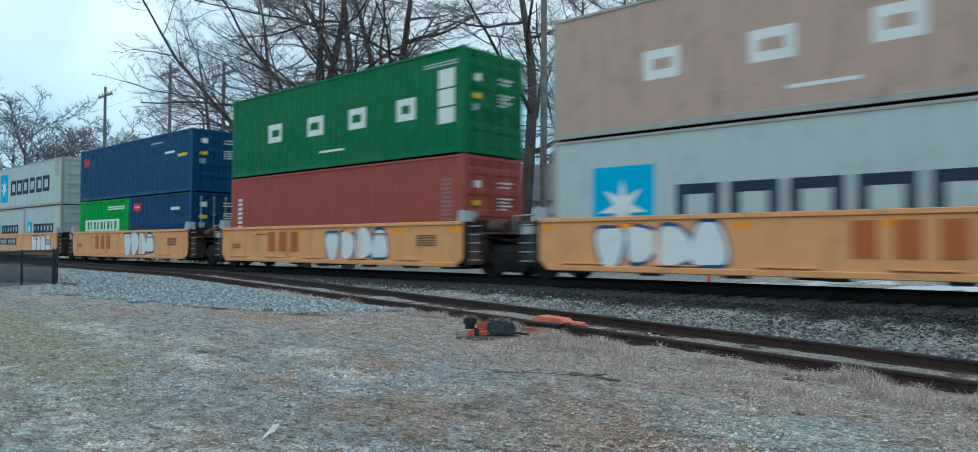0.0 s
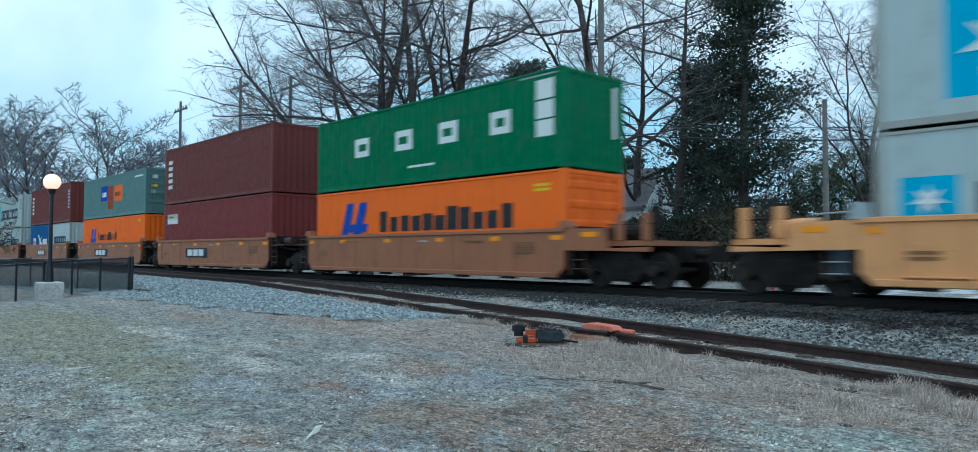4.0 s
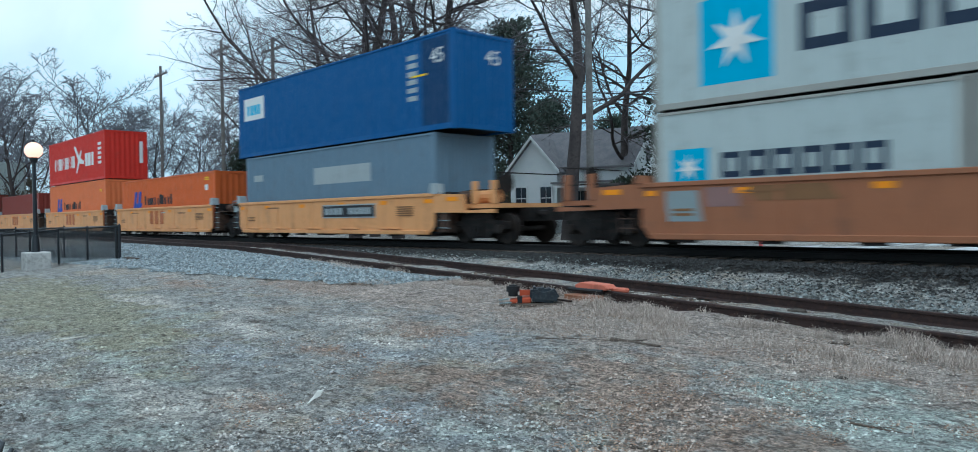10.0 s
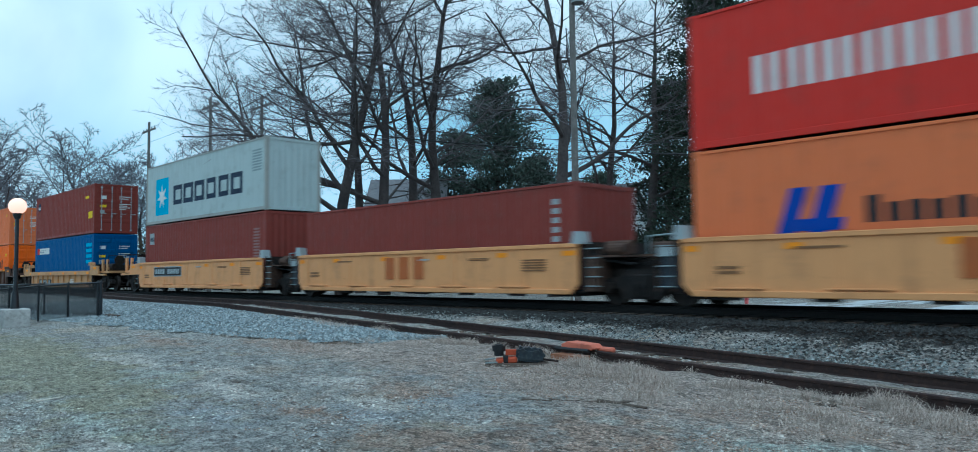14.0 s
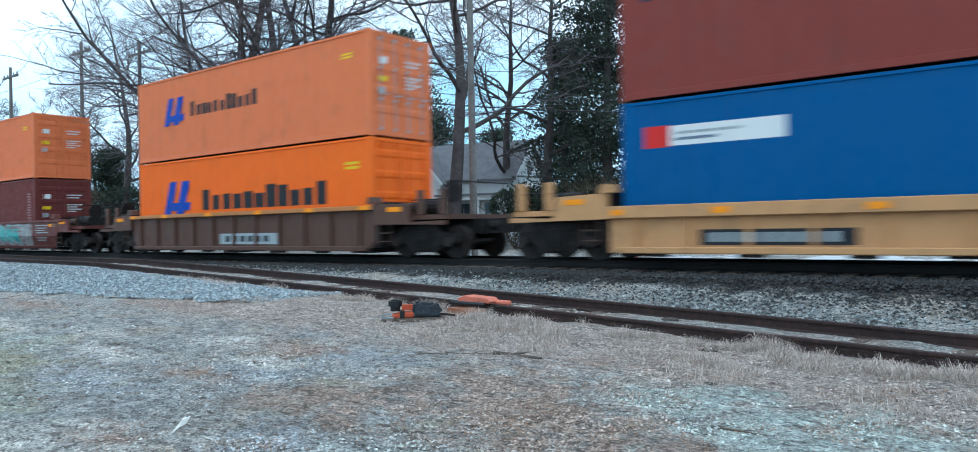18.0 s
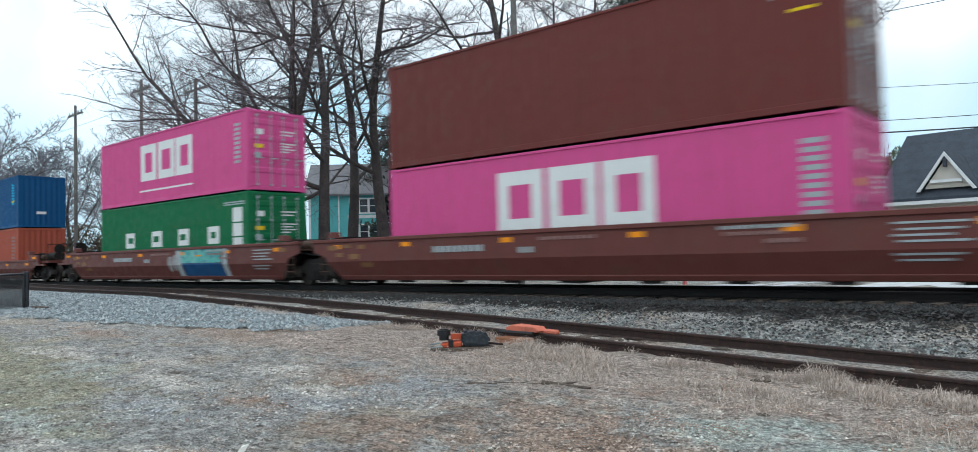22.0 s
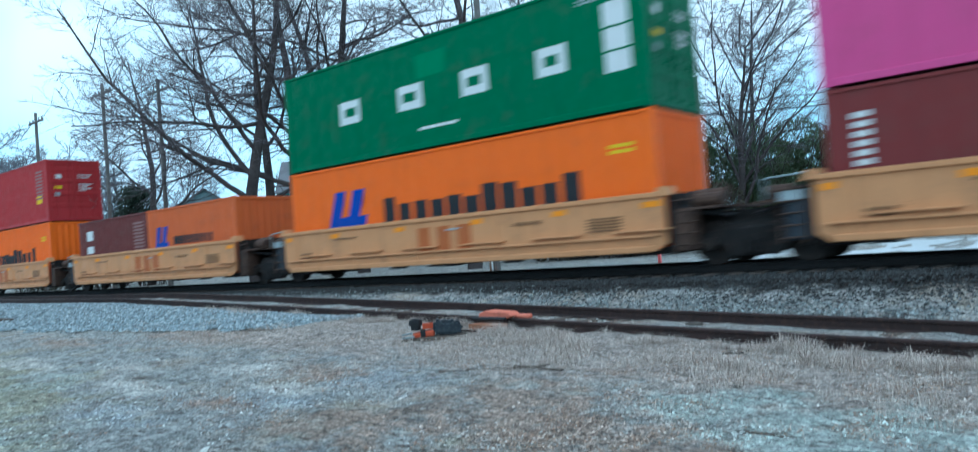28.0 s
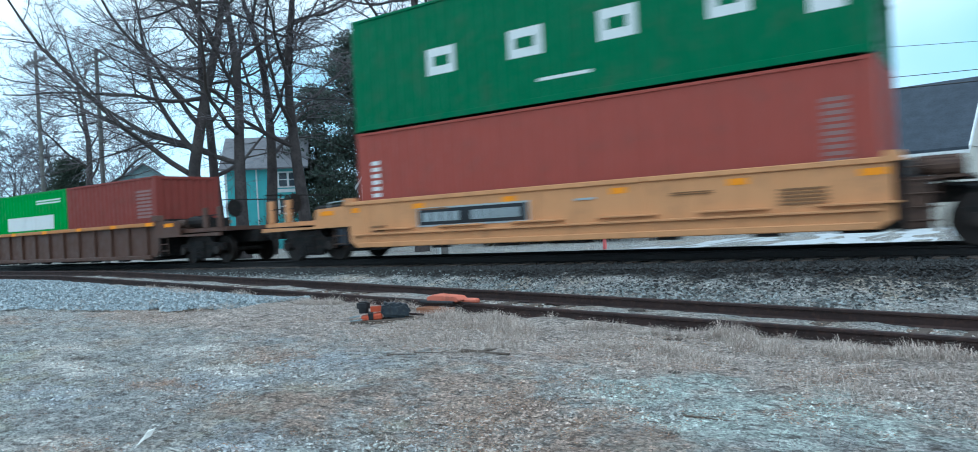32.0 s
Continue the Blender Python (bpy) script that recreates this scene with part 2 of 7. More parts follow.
BLUEBLACK = rough_mat("blue_black_panel", srgb(30, 40, 52), srgb(40, 48, 58), 3, srgb(58, 60, 62), 9, 0.6, 0.1, 0.2)
TIEWOOD = rough_mat("tie_timber", srgb(70, 58, 50), srgb(96, 84, 74), 2, srgb(44, 38, 34), 9, 0.95, 0, 0.7, 30)
M_WHITE = paint("mark_white", srgb(228, 230, 228), 0.02, dirt=0.2, streak=0.15)
M_SKY = paint("mark_sky_blue", srgb(66, 176, 214), 0.02, dirt=0.12)
M_INK = paint("mark_ink_blue", srgb(36, 50, 70), 0.02, dirt=0.15)
M_BLUE = paint("mark_royal_blue", srgb(28, 66, 160), 0.02, dirt=0.12)
M_RUSTRED = paint("mark_red_brown", srgb(146, 70, 46), 0.02, dirt=0.2)
M_WORN = paint("mark_worn_red", srgb(178, 104, 64), 0.02, dirt=0.3)
M_ORANGE = paint("mark_reflector_orange", srgb(246, 158, 30), 0.02, dirt=0.15)
M_GREYL = paint("mark_light_grey", srgb(170, 178, 180), 0.02, dirt=0.2)
M_BLACK = paint("mark_black", srgb(38, 40, 44), 0.02, dirt=0.2)
M_DBLUE = paint("mark_deep_blue", srgb(36, 78, 120), 0.02, dirt=0.2)
M_RED = paint("mark_signal_red", srgb(206, 60, 56), 0.02, dirt=0.1)
M_FAINT = paint("mark_faint", srgb(146, 116, 112), 0.02, dirt=0.3)
M_STENCIL = paint("mark_stencil_brown", srgb(132, 98, 70), 0.02, dirt=0.3)
M_DIM = paint("mark_dim", srgb(146, 157, 159), 0.02, dirt=0.2)
M_YELL = paint("mark_yellow", srgb(232, 200, 60), 0.02, dirt=0.1)


# ---- building helpers ----
def mesh_ob(name, me, mat, parent=None, label="", m=None):
    ob = new(name, me)
    if mat and not me.materials:
        me.materials.append(mat)
    if parent:
        ob.parent = parent
    if m is not None:
        ob.matrix_basis = m
    if label:
        tagged(ob, label)
    return ob


def part(name, bm, mat, parent=None, label="", smooth=False):
    me = bpy.data.meshes.new(name)
    bm.to_mesh(me)
    bm.free()
    if smooth:
        me.shade_smooth()
    return mesh_ob(name, me, mat, parent, label)


def empty(name, m=None):
    e = new(name)
    e.empty_display_size = 0.2
    if m is not None:
        e.matrix_basis = m
    return e


def box(bm, x0, x1, y0, y1, z0, z1, m=None):
    v = [bm.verts.new(p) for p in ((x0, y0, z0), (x1, y0, z0), (x1, y1, z0), (x0, y1, z0), (x0, y0, z1), (x1, y0, z1), (x1, y1, z1), (x0, y1, z1))]
    for f in ((0, 3, 2, 1), (4, 5, 6, 7), (0, 1, 5, 4), (1, 2, 6, 5), (2, 3, 7, 6), (3, 0, 4, 7)):
        bm.faces.new([v[i] for i in f])
    if m is not None:
        bmesh.ops.transform(bm, matrix=m, verts=v)
    return v


def bbox(x0, x1, y0, y1, z0, z1, bev=0.01, seg=1):
    """A box with softened edges."""
    bm = bmesh.new()
    box(bm, x0, x1, y0, y1, z0, z1)
    if bev:
        bmesh.ops.bevel(bm, geom=bm.edges[:], offset=bev, segments=seg, affect="EDGES")
    return bm


def boxes(*bs):
    bm = bmesh.new()
    for b in bs:
        box(bm, *b)
    return bm


def prism(bm, pts, y0, y1):
    """A plate cut to the outline pts in x and z, from y0 to y1."""
    a = [bm.verts.new((x, y0, z)) for x, z in pts]
    b = [bm.verts.new((x, y1, z)) for x, z in pts]
    fs = [bm.faces.new(a), bm.faces.new(b[::-1])]
    for i in range(len(pts)):
        j = (i + 1) % len(pts)
        fs.append(bm.faces.new((a[j], a[i], b[i], b[j])))
    bmesh.ops.recalc_face_normals(bm, faces=fs)


def cyl(bm, p, q, r, sides=8, r2=None, caps=True):
    p, q = Vector(p), Vector(q)
    r2 = r if r2 is None else r2
    d = (q - p).normalized()
    u = d.orthogonal().normalized()
    w = d.cross(u)
    ra, rb = [], []
    for i in range(sides):
        a = 2 * math.pi * i / sides
        o = u * math.cos(a) + w * math.sin(a)
        ra.append(bm.verts.new(p + o * r))
        rb.append(bm.verts.new(q + o * r2))
    for i in range(sides):
        j = (i + 1) % sides
        bm.faces.new((ra[i], ra[j], rb[j], rb[i]))
    if caps:
        bm.faces.new(ra[::-1])
        bm.faces.new(rb)


def tube(*segs, sides=8):
    bm = bmesh.new()
    for s in segs:
        cyl(bm, *s, sides=sides)
    return bm


def np_mesh(name, verts, faces, mat, smooth=False):
    """A large mesh from arrays; all faces have one number of corners."""
    verts, faces = np.asarray(verts, np.float32), np.asarray(faces, np.int32)
    me = bpy.data.meshes.new(name)
    k = faces.shape[1]
    me.vertices.add(len(verts))
    me.vertices.foreach_set("co", verts.ravel())
    me.loops.add(faces.size)
    me.loops.foreach_set("vertex_index", faces.ravel())
    me.polygons.add(len(faces))
    me.polygons.foreach_set("loop_start", np.arange(len(faces), dtype=np.int32) * k)
    me.update(calc_edges=True)
    if not smooth:
        me.shade_flat()
    me.materials.append(mat)
    return me


# ---- lie of the land ----
RAIL = 0.90          # top of the main line's rails
MAIN_Y = 15.37       # its middle


def sid_y(x):
    return 9.32 - 0.0927 * x - 0.0007 * x * x + 0.004 * np.minimum(x + 28, 0) ** 2


def sid_s(x):
    return -0.0927 - 0.0014 * x + 0.008 * min(x + 28, 0)


def sid_z(x):
    return np.minimum(0.335 - 0.0245 * x, RAIL - 0.02)


def smooth_step(a, b, x):
    t = np.clip((x - a) / (b - a), 0, 1)
    return t * t * (3 - 2 * t)


def ground_z(x, y):
    x, y = np.asarray(x, float), np.asarray(y, float)
    near = 0.03 - 0.0085 * np.clip(x, -60, 6)
    ys, zs = sid_y(np.clip(x, -45, 12)), sid_z(np.clip(x, -45, 12)) - 0.16
    g = near + (zs - near) * np.clip((y - 1.0) / (ys - 1.6 - 1.0), 0, 1) ** 1.15
    up = smooth_step(ys + 1.3, 12.9, y) if np.ndim(ys) == 0 else np.clip((y - ys - 1.3) / np.maximum(12.9 - ys - 1.3, 0.3), 0, 1)
    g = np.where(y > ys + 1.3, zs + (RAIL - 0.21 - zs) * up, g)
    g = np.where(y > 12.9, np.maximum(RAIL - 0.21, g), g)
    return np.where(y > 17.9, RAIL - 0.21 - 0.15 * smooth_step(17.9, 19.5, y), g)


# ---- ground ----
def ground_material(name, stones=False):
    """Trodden gravel with patches of bare dirt, leaf mould, moss and thin grass; stones: the loose stones lying on it."""
    m, n, l, b = node_mat(name)
    co = n.new("ShaderNodeTexCoord").outputs["Object"]

    def value(col, fac):
        hs = n.new("ShaderNodeHueSaturation")
        l.new(fac, hs.inputs["Value"])
        l.new(col, hs.inputs["Color"])
        return hs.outputs["Color"]

    def ranged(fac, lo, hi):
        mr = n.new("ShaderNodeMapRange")
        mr.inputs["To Min"].default_value, mr.inputs["To Max"].default_value = lo, hi
        l.new(fac, mr.inputs["Value"])
        return mr.outputs["Result"]

    def cells(scale, lo, hi):
        vo = n.new("ShaderNodeTexVoronoi")
        vo.inputs["Scale"].default_value = scale
        l.new(co, vo.inputs["Vector"])
        sep = n.new("ShaderNodeSeparateColor")
        l.new(vo.outputs["Color"], sep.inputs["Color"])
        return ranged(sep.outputs["Red"], lo, hi)

    def patch(attr, scale, k):
        """A patch by its place, with a ragged edge."""
        at_ = n.new("ShaderNodeAttribute")
        at_.attribute_name = attr
        t = noise_fac(n, l, scale, 8, 0.3, 0.7, co, 0.72)
        ad = n.new("ShaderNodeMath")
        ad.operation = "MULTIPLY_ADD"
        l.new(t, ad.inputs[0])
        ad.inputs[1].default_value = 0.85
        l.new(at_.outputs["Fac"], ad.inputs[2])
        r = n.new("ShaderNodeMapRange")
        r.inputs["From Min"].default_value, r.inputs["From Max"].default_value, r.inputs["To Max"].default_value = 0.6, 0.95, k
        l.new(ad.outputs[0], r.inputs["Value"])
        return r.outputs["Result"]

    def two(scale, c1, c2):
        return mix_col(n, l, noise_fac(n, l, scale, 6, 0.36, 0.64, co, 0.7), c1, c2)

    base = two(5, srgb(138, 137, 133), srgb(187, 184, 178))
    base = mix_col(n, l, scaled(n, l, noise_fac(n, l, 0.8, 7, 0.5, 0.6, co, 0.7), 0.7), base, two(9, srgb(160, 146, 130), srgb(196, 182, 166)))
    base = mix_col(n, l, patch("bluish", 1.8, 0.85), base, two(7, srgb(146, 149, 151), srgb(184, 186, 187)))
    base = mix_col(n, l, patch("olive", 1.6, 0.8), base, two(8, srgb(136, 134, 110), srgb(180, 174, 150)))
    base = mix_col(n, l, patch("mossy", 2.2, 0.9), base, two(9, srgb(166, 176, 167), srgb(212, 218, 210)))
    base = mix_col(n, l, patch("bare", 2.2, 0.9), base, two(6, srgb(190, 184, 174), srgb(216, 210, 202)))
    base = mix_col(n, l, patch("leafy", 3.4, 0.85), base, two(22, srgb(132, 108, 94), srgb(198, 174, 156)))
    base = mix_col(n, l, patch("litter", 2.0, 0.9), base, two(18, srgb(152, 136, 125), srgb(207, 193, 182)))
    # near-black along the main line: oil, with the train's shadow painted in
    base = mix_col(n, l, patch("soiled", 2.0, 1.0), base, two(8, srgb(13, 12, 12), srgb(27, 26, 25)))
    base = value(base, ranged(noise_fac(n, l, 3.2, 8, 0.3, 0.7, co, 0.8, (0.6, 1.3, 1)), 0.74, 1.5))
    if stones:
        base = value(base, ranged(n.new("ShaderNodeNewGeometry").outputs["Random Per Island"], 0.66, 1.28))
    else:
        base = value(base, cells(17, 0.82, 1.18))
        base = value(base, cells(48, 0.55, 1.5))
        base = mix_col(n, l, scaled(n, l, noise_fac(n, l, 9, 7, 0.52, 0.6, co, 0.78, (0.7, 1.4, 1)), 0.8), base, srgb(86, 76, 68))
        base = mix_col(n, l, scaled(n, l, noise_fac(n, l, 26, 5, 0.57, 0.64, co, 0.7), 0.75), base, srgb(76, 72, 68))
        bump(n, l, b, noise_fac(n, l, 26, 7, 0.2, 0.8, co, 0.75), 1.0, 0.06)
    l.new(base, b.inputs["Base Color"])
    b.inputs["Roughness"].default_value, b.inputs["Specular IOR Level"].default_value = 0.95, 0.2
    return m


def fbm(x, y, s, k=4, seed=0.0):
    out = np.empty(x.shape)
    for i, (a, c) in enumerate(zip(x.ravel(), y.ravel())):
        out.flat[i] = noise.fractal(Vector((a * s + seed, c * s, seed)), 0.8, 2.0, k)
    return out


def axis(*spans):
    out = []
    for a, b, s in spans:
        out += list(np.arange(a, b, s))
    return np.array(out + [spans[-1][1]])


def litter_at(x, y):
    """How much dry grass and leaf litter lies at a place, 0 to 1."""
    d = sid_y(np.clip(x, -45, 12)) - 0.9 - y
    strip = np.exp(-((d - 0.6) / (1.35 + 0.06 * np.clip(-x, 0, 20))) ** 2)
    return np.clip(strip * 0.95, 0, 1) * smooth_step(-16, -11, x)


def spots(x, y, *gs):
    """A sum of soft round patches: strength, middle and half-widths."""
    out = 0.0
    for k, cx, cy, wx, wy in gs:
        out = out + k * np.exp(-((x - cx) / wx) ** 2 - ((y - cy) / wy) ** 2)
    return np.clip(out, 0, 1)


def leafy_at(x, y):
    """How thick the fallen leaves lie at a place, 0 to 1."""
    return spots(x, y, (0.42, -4.5, 5.6, 1.0, 1.2), (0.42, -5.3, 4.3, 0.9, 0.5), (0.36, -3.5, 5.3, 0.8, 0.7), (0.5, -7.4, 5.9, 0.8, 0.4), (0.5, -7.3, 4.4, 0.5, 0.25),
                 (0.75, -11.5, 7.3, 3.4, 0.55), (0.6, -3.0, 7.0, 1.6, 0.3), (0.35, -6.1, 3.0, 0.6, 0.4), (0.5, -15.5, 6.1, 2.0, 0.35), (0.5, -2.6, 4.6, 1.0, 0.7))


def mossy_at(x, y):
    """Where a green-grey film of moss lies on the gravel, 0 to 1."""
    return spots(x, y, (0.7, -1.5, 6.1, 1.2, 1.1), (0.4, -2.8, 6.5, 0.8, 0.6), (0.25, -3.0, 3.6, 1.6, 0.9), (0.38, -6.2, 1.9, 1.6, 0.7), (0.28, -8.6, 2.6, 1.8, 0.7), (0.3, -11.5, 4.4, 2.0, 0.8))


def bare_at(x, y):
    """Trodden bare dirt, 0 to 1."""
    return spots(x, y, (0.85, -9.7, 4.55, 0.9, 0.3), (0.8, -6.4, 2.3, 0.6, 0.3), (0.75, -4.6, 2.1, 0.7, 0.25), (0.7, -7.8, 2.35, 0.7, 0.2), (0.6, -5.6, 2.75, 0.5, 0.3), (0.75, -6.3, 2.75, 0.4, 0.3), (0.6, -8.8, 5.7, 1.0, 0.3), (0.7, -7.0, 5.2, 0.5, 0.25), (0.6, -10.9, 5.15, 0.8, 0.25), (0.6, -13.4, 4.6, 1.4, 0.35), (0.5, -5.7, 5.6, 0.7, 0.2))


def olive_at(x, y):
    """Thin olive winter grass, 0 to 1."""
    return spots(x, y, (0.7, -13.5, 3.4, 4.0, 1.2), (0.35, -8.2, 2.7, 1.6, 0.5), (0.5, -18.0, 4.0, 4.0, 1.2), (0.45, -2.6, 5.85, 0.25, 0.2), (0.4, -10.5, 3.4, 1.4, 0.5))


def bluish_at(x, y):
    """Blue-grey crushed gravel, 0 to 1."""
    return spots(x, y, (0.8, -6.4, 5.9, 0.9, 0.5), (0.6, -6.9, 4.75, 0.9, 0.6), (0.5, -4.6, 6.6, 0.6, 0.35), (0.5, -8.2, 6.6, 0.9, 0.3), (0.55, -8.3, 3.7, 1.3, 0.4), (0.45, -4.6, 3.4, 1.2, 0.6))


def soil_shade_at(x, y):
    """Oil, brake dust and the train's painted-in shade beside and under the main line, 0 to 1."""
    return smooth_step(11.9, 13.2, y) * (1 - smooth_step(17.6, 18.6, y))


COVERS = (("litter", litter_at), ("leafy", leafy_at), ("mossy", mossy_at), ("bare", bare_at), ("olive", olive_at), ("bluish", bluish_at), ("soiled", soil_shade_at))


def lay_covers(me):
    """Store on a mesh how much of each cover lies at each of its corners."""
    co = np.empty(len(me.vertices) * 3, np.float32)
    me.vertices.foreach_get("co", co)
    x, y = co[0::3].astype(float), co[1::3].astype(float)
    for key, fn in COVERS:
        me.attributes.new(key, "FLOAT", "POINT").data.foreach_set("value", (fn(x, y) * np.ones(len(x))).astype(np.float32))


def build_ground():
    xs = axis((-900, -200, 100), (-200, -60, 10), (-60, -30, 1), (-30, -16, 0.3), (-16, 3, 0.12), (3, 6, 0.3), (6, 20, 1), (20, 120, 10), (120, 900, 100))
    ys = axis((-300, -20, 40), (-20, -2, 1.5), (-2, 1, 0.25), (1, 10, 0.12), (10, 21, 0.25), (21, 60, 2), (60, 200, 20), (200, 1000, 100))
    X, Y = np.meshgrid(xs, ys, indexing="ij")
    Z = ground_z(X, Y)
    near = (X > -60) & (X < 20) & (Y > -20) & (Y < 60)
    wob = np.zeros(X.shape)
    wob[near] = fbm(X[near], Y[near], 0.35) * 0.05 + fbm(X[near], Y[near], 1.6, 3, 7.0) * 0.02
    fine = (X > -16) & (X < 3) & (Y > 1) & (Y < 10)
    wob[fine] += fbm(X[fine], Y[fine], 4.0, 2, 3.0) * 0.012
    keep = 1 - smooth_step(12.2, 12.9, Y) * (1 - smooth_step(17.9, 19, Y))
    Z = Z + wob * keep
    nx, ny = X.shape
    idx = np.arange(nx * ny).reshape(nx, ny)
    F = np.stack([idx[:-1, :-1], idx[1:, :-1], idx[1:, 1:], idx[:-1, 1:]], -1).reshape(-1, 4)
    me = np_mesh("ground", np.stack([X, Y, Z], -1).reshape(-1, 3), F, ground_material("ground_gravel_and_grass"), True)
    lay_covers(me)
    me.shade_smooth()
    return tagged(new("ground", me), "trodden lot of grey gravel, bare dirt and dry winter grass", "ground", "", "structure")


build_ground()

STONES = []
for seed in range(6):
    rs = np.random.RandomState(seed)
    v = np.array([(1, 0, 0), (-1, 0, 0), (0, 1, 0), (0, -1, 0), (0, 0, 1), (0, 0, -1)], float)
    v = v * rs.uniform(0.55, 1.15, (6, 1)) + rs.uniform(-0.3, 0.3, (6, 3))
    STONES.append(v)
OCTA = np.array([(0, 2, 4), (2, 1, 4), (1, 3, 4), (3, 0, 4), (2, 0, 5), (1, 2, 5), (3, 1, 5), (0, 3, 5)])


def strew(name, pts, sizes, mat, label, seed=1, flat=0.65, whole=True):
    """Loose stones, as one object."""
    rs = np.random.RandomState(seed)
    V, F, shell = [], [], OCTA if whole else OCTA[:4]
    kinds = rs.randint(0, len(STONES), len(pts))
    a = rs.uniform(0, 6.28, len(pts))
    for k, st in enumerate(STONES):
        sel = np.where(kinds == k)[0]
        if not len(sel):
            continue
        c, s = np.cos(a[sel])[:, None], np.sin(a[sel])[:, None]
        x, y = st[:, 0] * c - st[:, 1] * s, st[:, 0] * s + st[:, 1] * c
        q = np.stack([x, y, np.broadcast_to(st[:, 2] * flat, x.shape)], -1) * sizes[sel][:, None, None] + pts[sel][:, None, :]
        base = sum(len(v) for v in V)
        V.append(q.reshape(-1, 3))
        F.append((shell[None] + (np.arange(len(sel)) * 6)[:, None, None] + base).reshape(-1, 3))
    me = np_mesh(name, np.concatenate(V), np.concatenate(F), mat)
    if mat == GRAVEL:
        lay_covers(me)
    return tagged(new(name, me), label, "gravel", "", "stuff")


rs = np.random.RandomState(5)
GRAVEL = ground_material("gravel_stones", True)
BALLAST = stone_mat("ballast_stones", srgb(102, 106, 105), srgb(130, 135, 133), srgb(158, 163, 160), srgb(78, 80, 79), srgb(114, 117, 115), srgb(142, 147, 145))
DUSTED = stone_mat("dusted_ballast", srgb(150, 142, 132), srgb(176, 170, 160), srgb(120, 110, 100), srgb(196, 191, 184), srgb(136, 118, 104))
# stones coloured for oil and for the shadow the train casts
SOIL_SHADE = stone_mat("soiled_shaded_ballast", srgb(28, 28, 28), srgb(42, 42, 42), srgb(66, 67, 67), srgb(22, 22, 22), srgb(52, 52, 51))
PALE = stone_mat("pale_ballast_stones", srgb(136, 147, 151), srgb(160, 170, 173), srgb(100, 109, 113), srgb(186, 192, 193), srgb(146, 155, 158), srgb(122, 126, 125))

# gravel of the lot, closer together near the path
n = 230000
rr, aa = 3.6 + 14 * rs.uniform(0, 1, n) ** 1.25, np.radians(rs.uniform(2, 84, n))
px, py = -rr * np.sin(aa), rr * np.cos(aa)
ok = (py < sid_y(px) - 0.9) & (rs.uniform(0, 1, n) > np.maximum(0.5 * litter_at(px, py), 0.6 * leafy_at(px, py)))
px, py = px[ok], py[ok]
cl = np.array([noise.fractal(Vector((a * 0.55, b * 0.75, 3)), 0.7, 2.0, 4) * 0.8 for a, b in zip(px, py)])
ok = rs.uniform(-0.75, 0.75, len(px)) < cl - 0.5 * bare_at(px, py)
px, py = px[ok], py[ok]
strew("gravel", np.stack([px, py, ground_z(px, py) + 0.004], -1), 0.0045 + 0.014 * rs.uniform(0, 1, len(px)) ** 3.2, GRAVEL, "loose grey gravel on the trodden lot", 2, 0.7, False)

# scattered larger stones further out
n = 22000
rr, aa = 6.5 + 18 * rs.uniform(0, 1, n), np.radians(rs.uniform(4, 84, n))
px, py = -rr * np.sin(aa), rr * np.cos(aa)
ok = (py < sid_y(px) - 0.9) & (rs.uniform(0, 1, n) > 0.8 * np.maximum(litter_at(px, py), leafy_at(px, py)))
px, py = px[ok], py[ok]
strew("gravel", np.stack([px, py, ground_z(px, py) + 0.006], -1), 0.008 + 0.014 * rs.uniform(0, 1, len(px)) ** 2, GRAVEL, "coarser stones strewn over the lot", 12, 0.75, False)

# ballast of the main line and of the ground between the tracks
n = 110000
px, py = -46 + 58 * rs.uniform(0, 1, n) ** 0.8, rs.uniform(9.0, 14.7, n)
d = py - sid_y(px)
ok = (d > 0.95) | ((np.abs(d) < 0.62) & (rs.uniform(0, 1, n) < 0.55)) | ((d > -1.6) & (d < -0.9) & (px < -12))
px, py = px[ok], py[ok]
pz = ground_z(px, py) + rs.uniform(-0.002, 0.02, len(px)) - 0.03 * (np.abs(py - sid_y(px)) < 0.62)
# more stones take the painted shade towards the main line
soil_shade = rs.uniform(0, 1, len(px)) < smooth_step(11.8, 13.2, py + 0.1 * np.clip(px + 12, 0, 14))
inner = np.abs(py - sid_y(px)) < 0.62
for sel, mat, lab, sd in ((~soil_shade & ~inner, BALLAST, "grey crushed-stone ballast between the two tracks", 3), (inner, DUSTED, "dusty pale ballast and grit between the siding's rails", 23), (soil_shade & ~inner, SOIL_SHADE, "oil-darkened ballast beside the main line", 13)):
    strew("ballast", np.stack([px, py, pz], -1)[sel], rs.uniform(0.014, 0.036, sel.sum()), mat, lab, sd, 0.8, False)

# the pale heap of fresh stone beside the turnout
def heap_edge(x):
    return np.interp(x, [-34, -27, -20, -15, -12.6, -11.2, -10.4], [4.9, 5.6, 6.4, 7.2, 7.65, 8.3, 9.6])


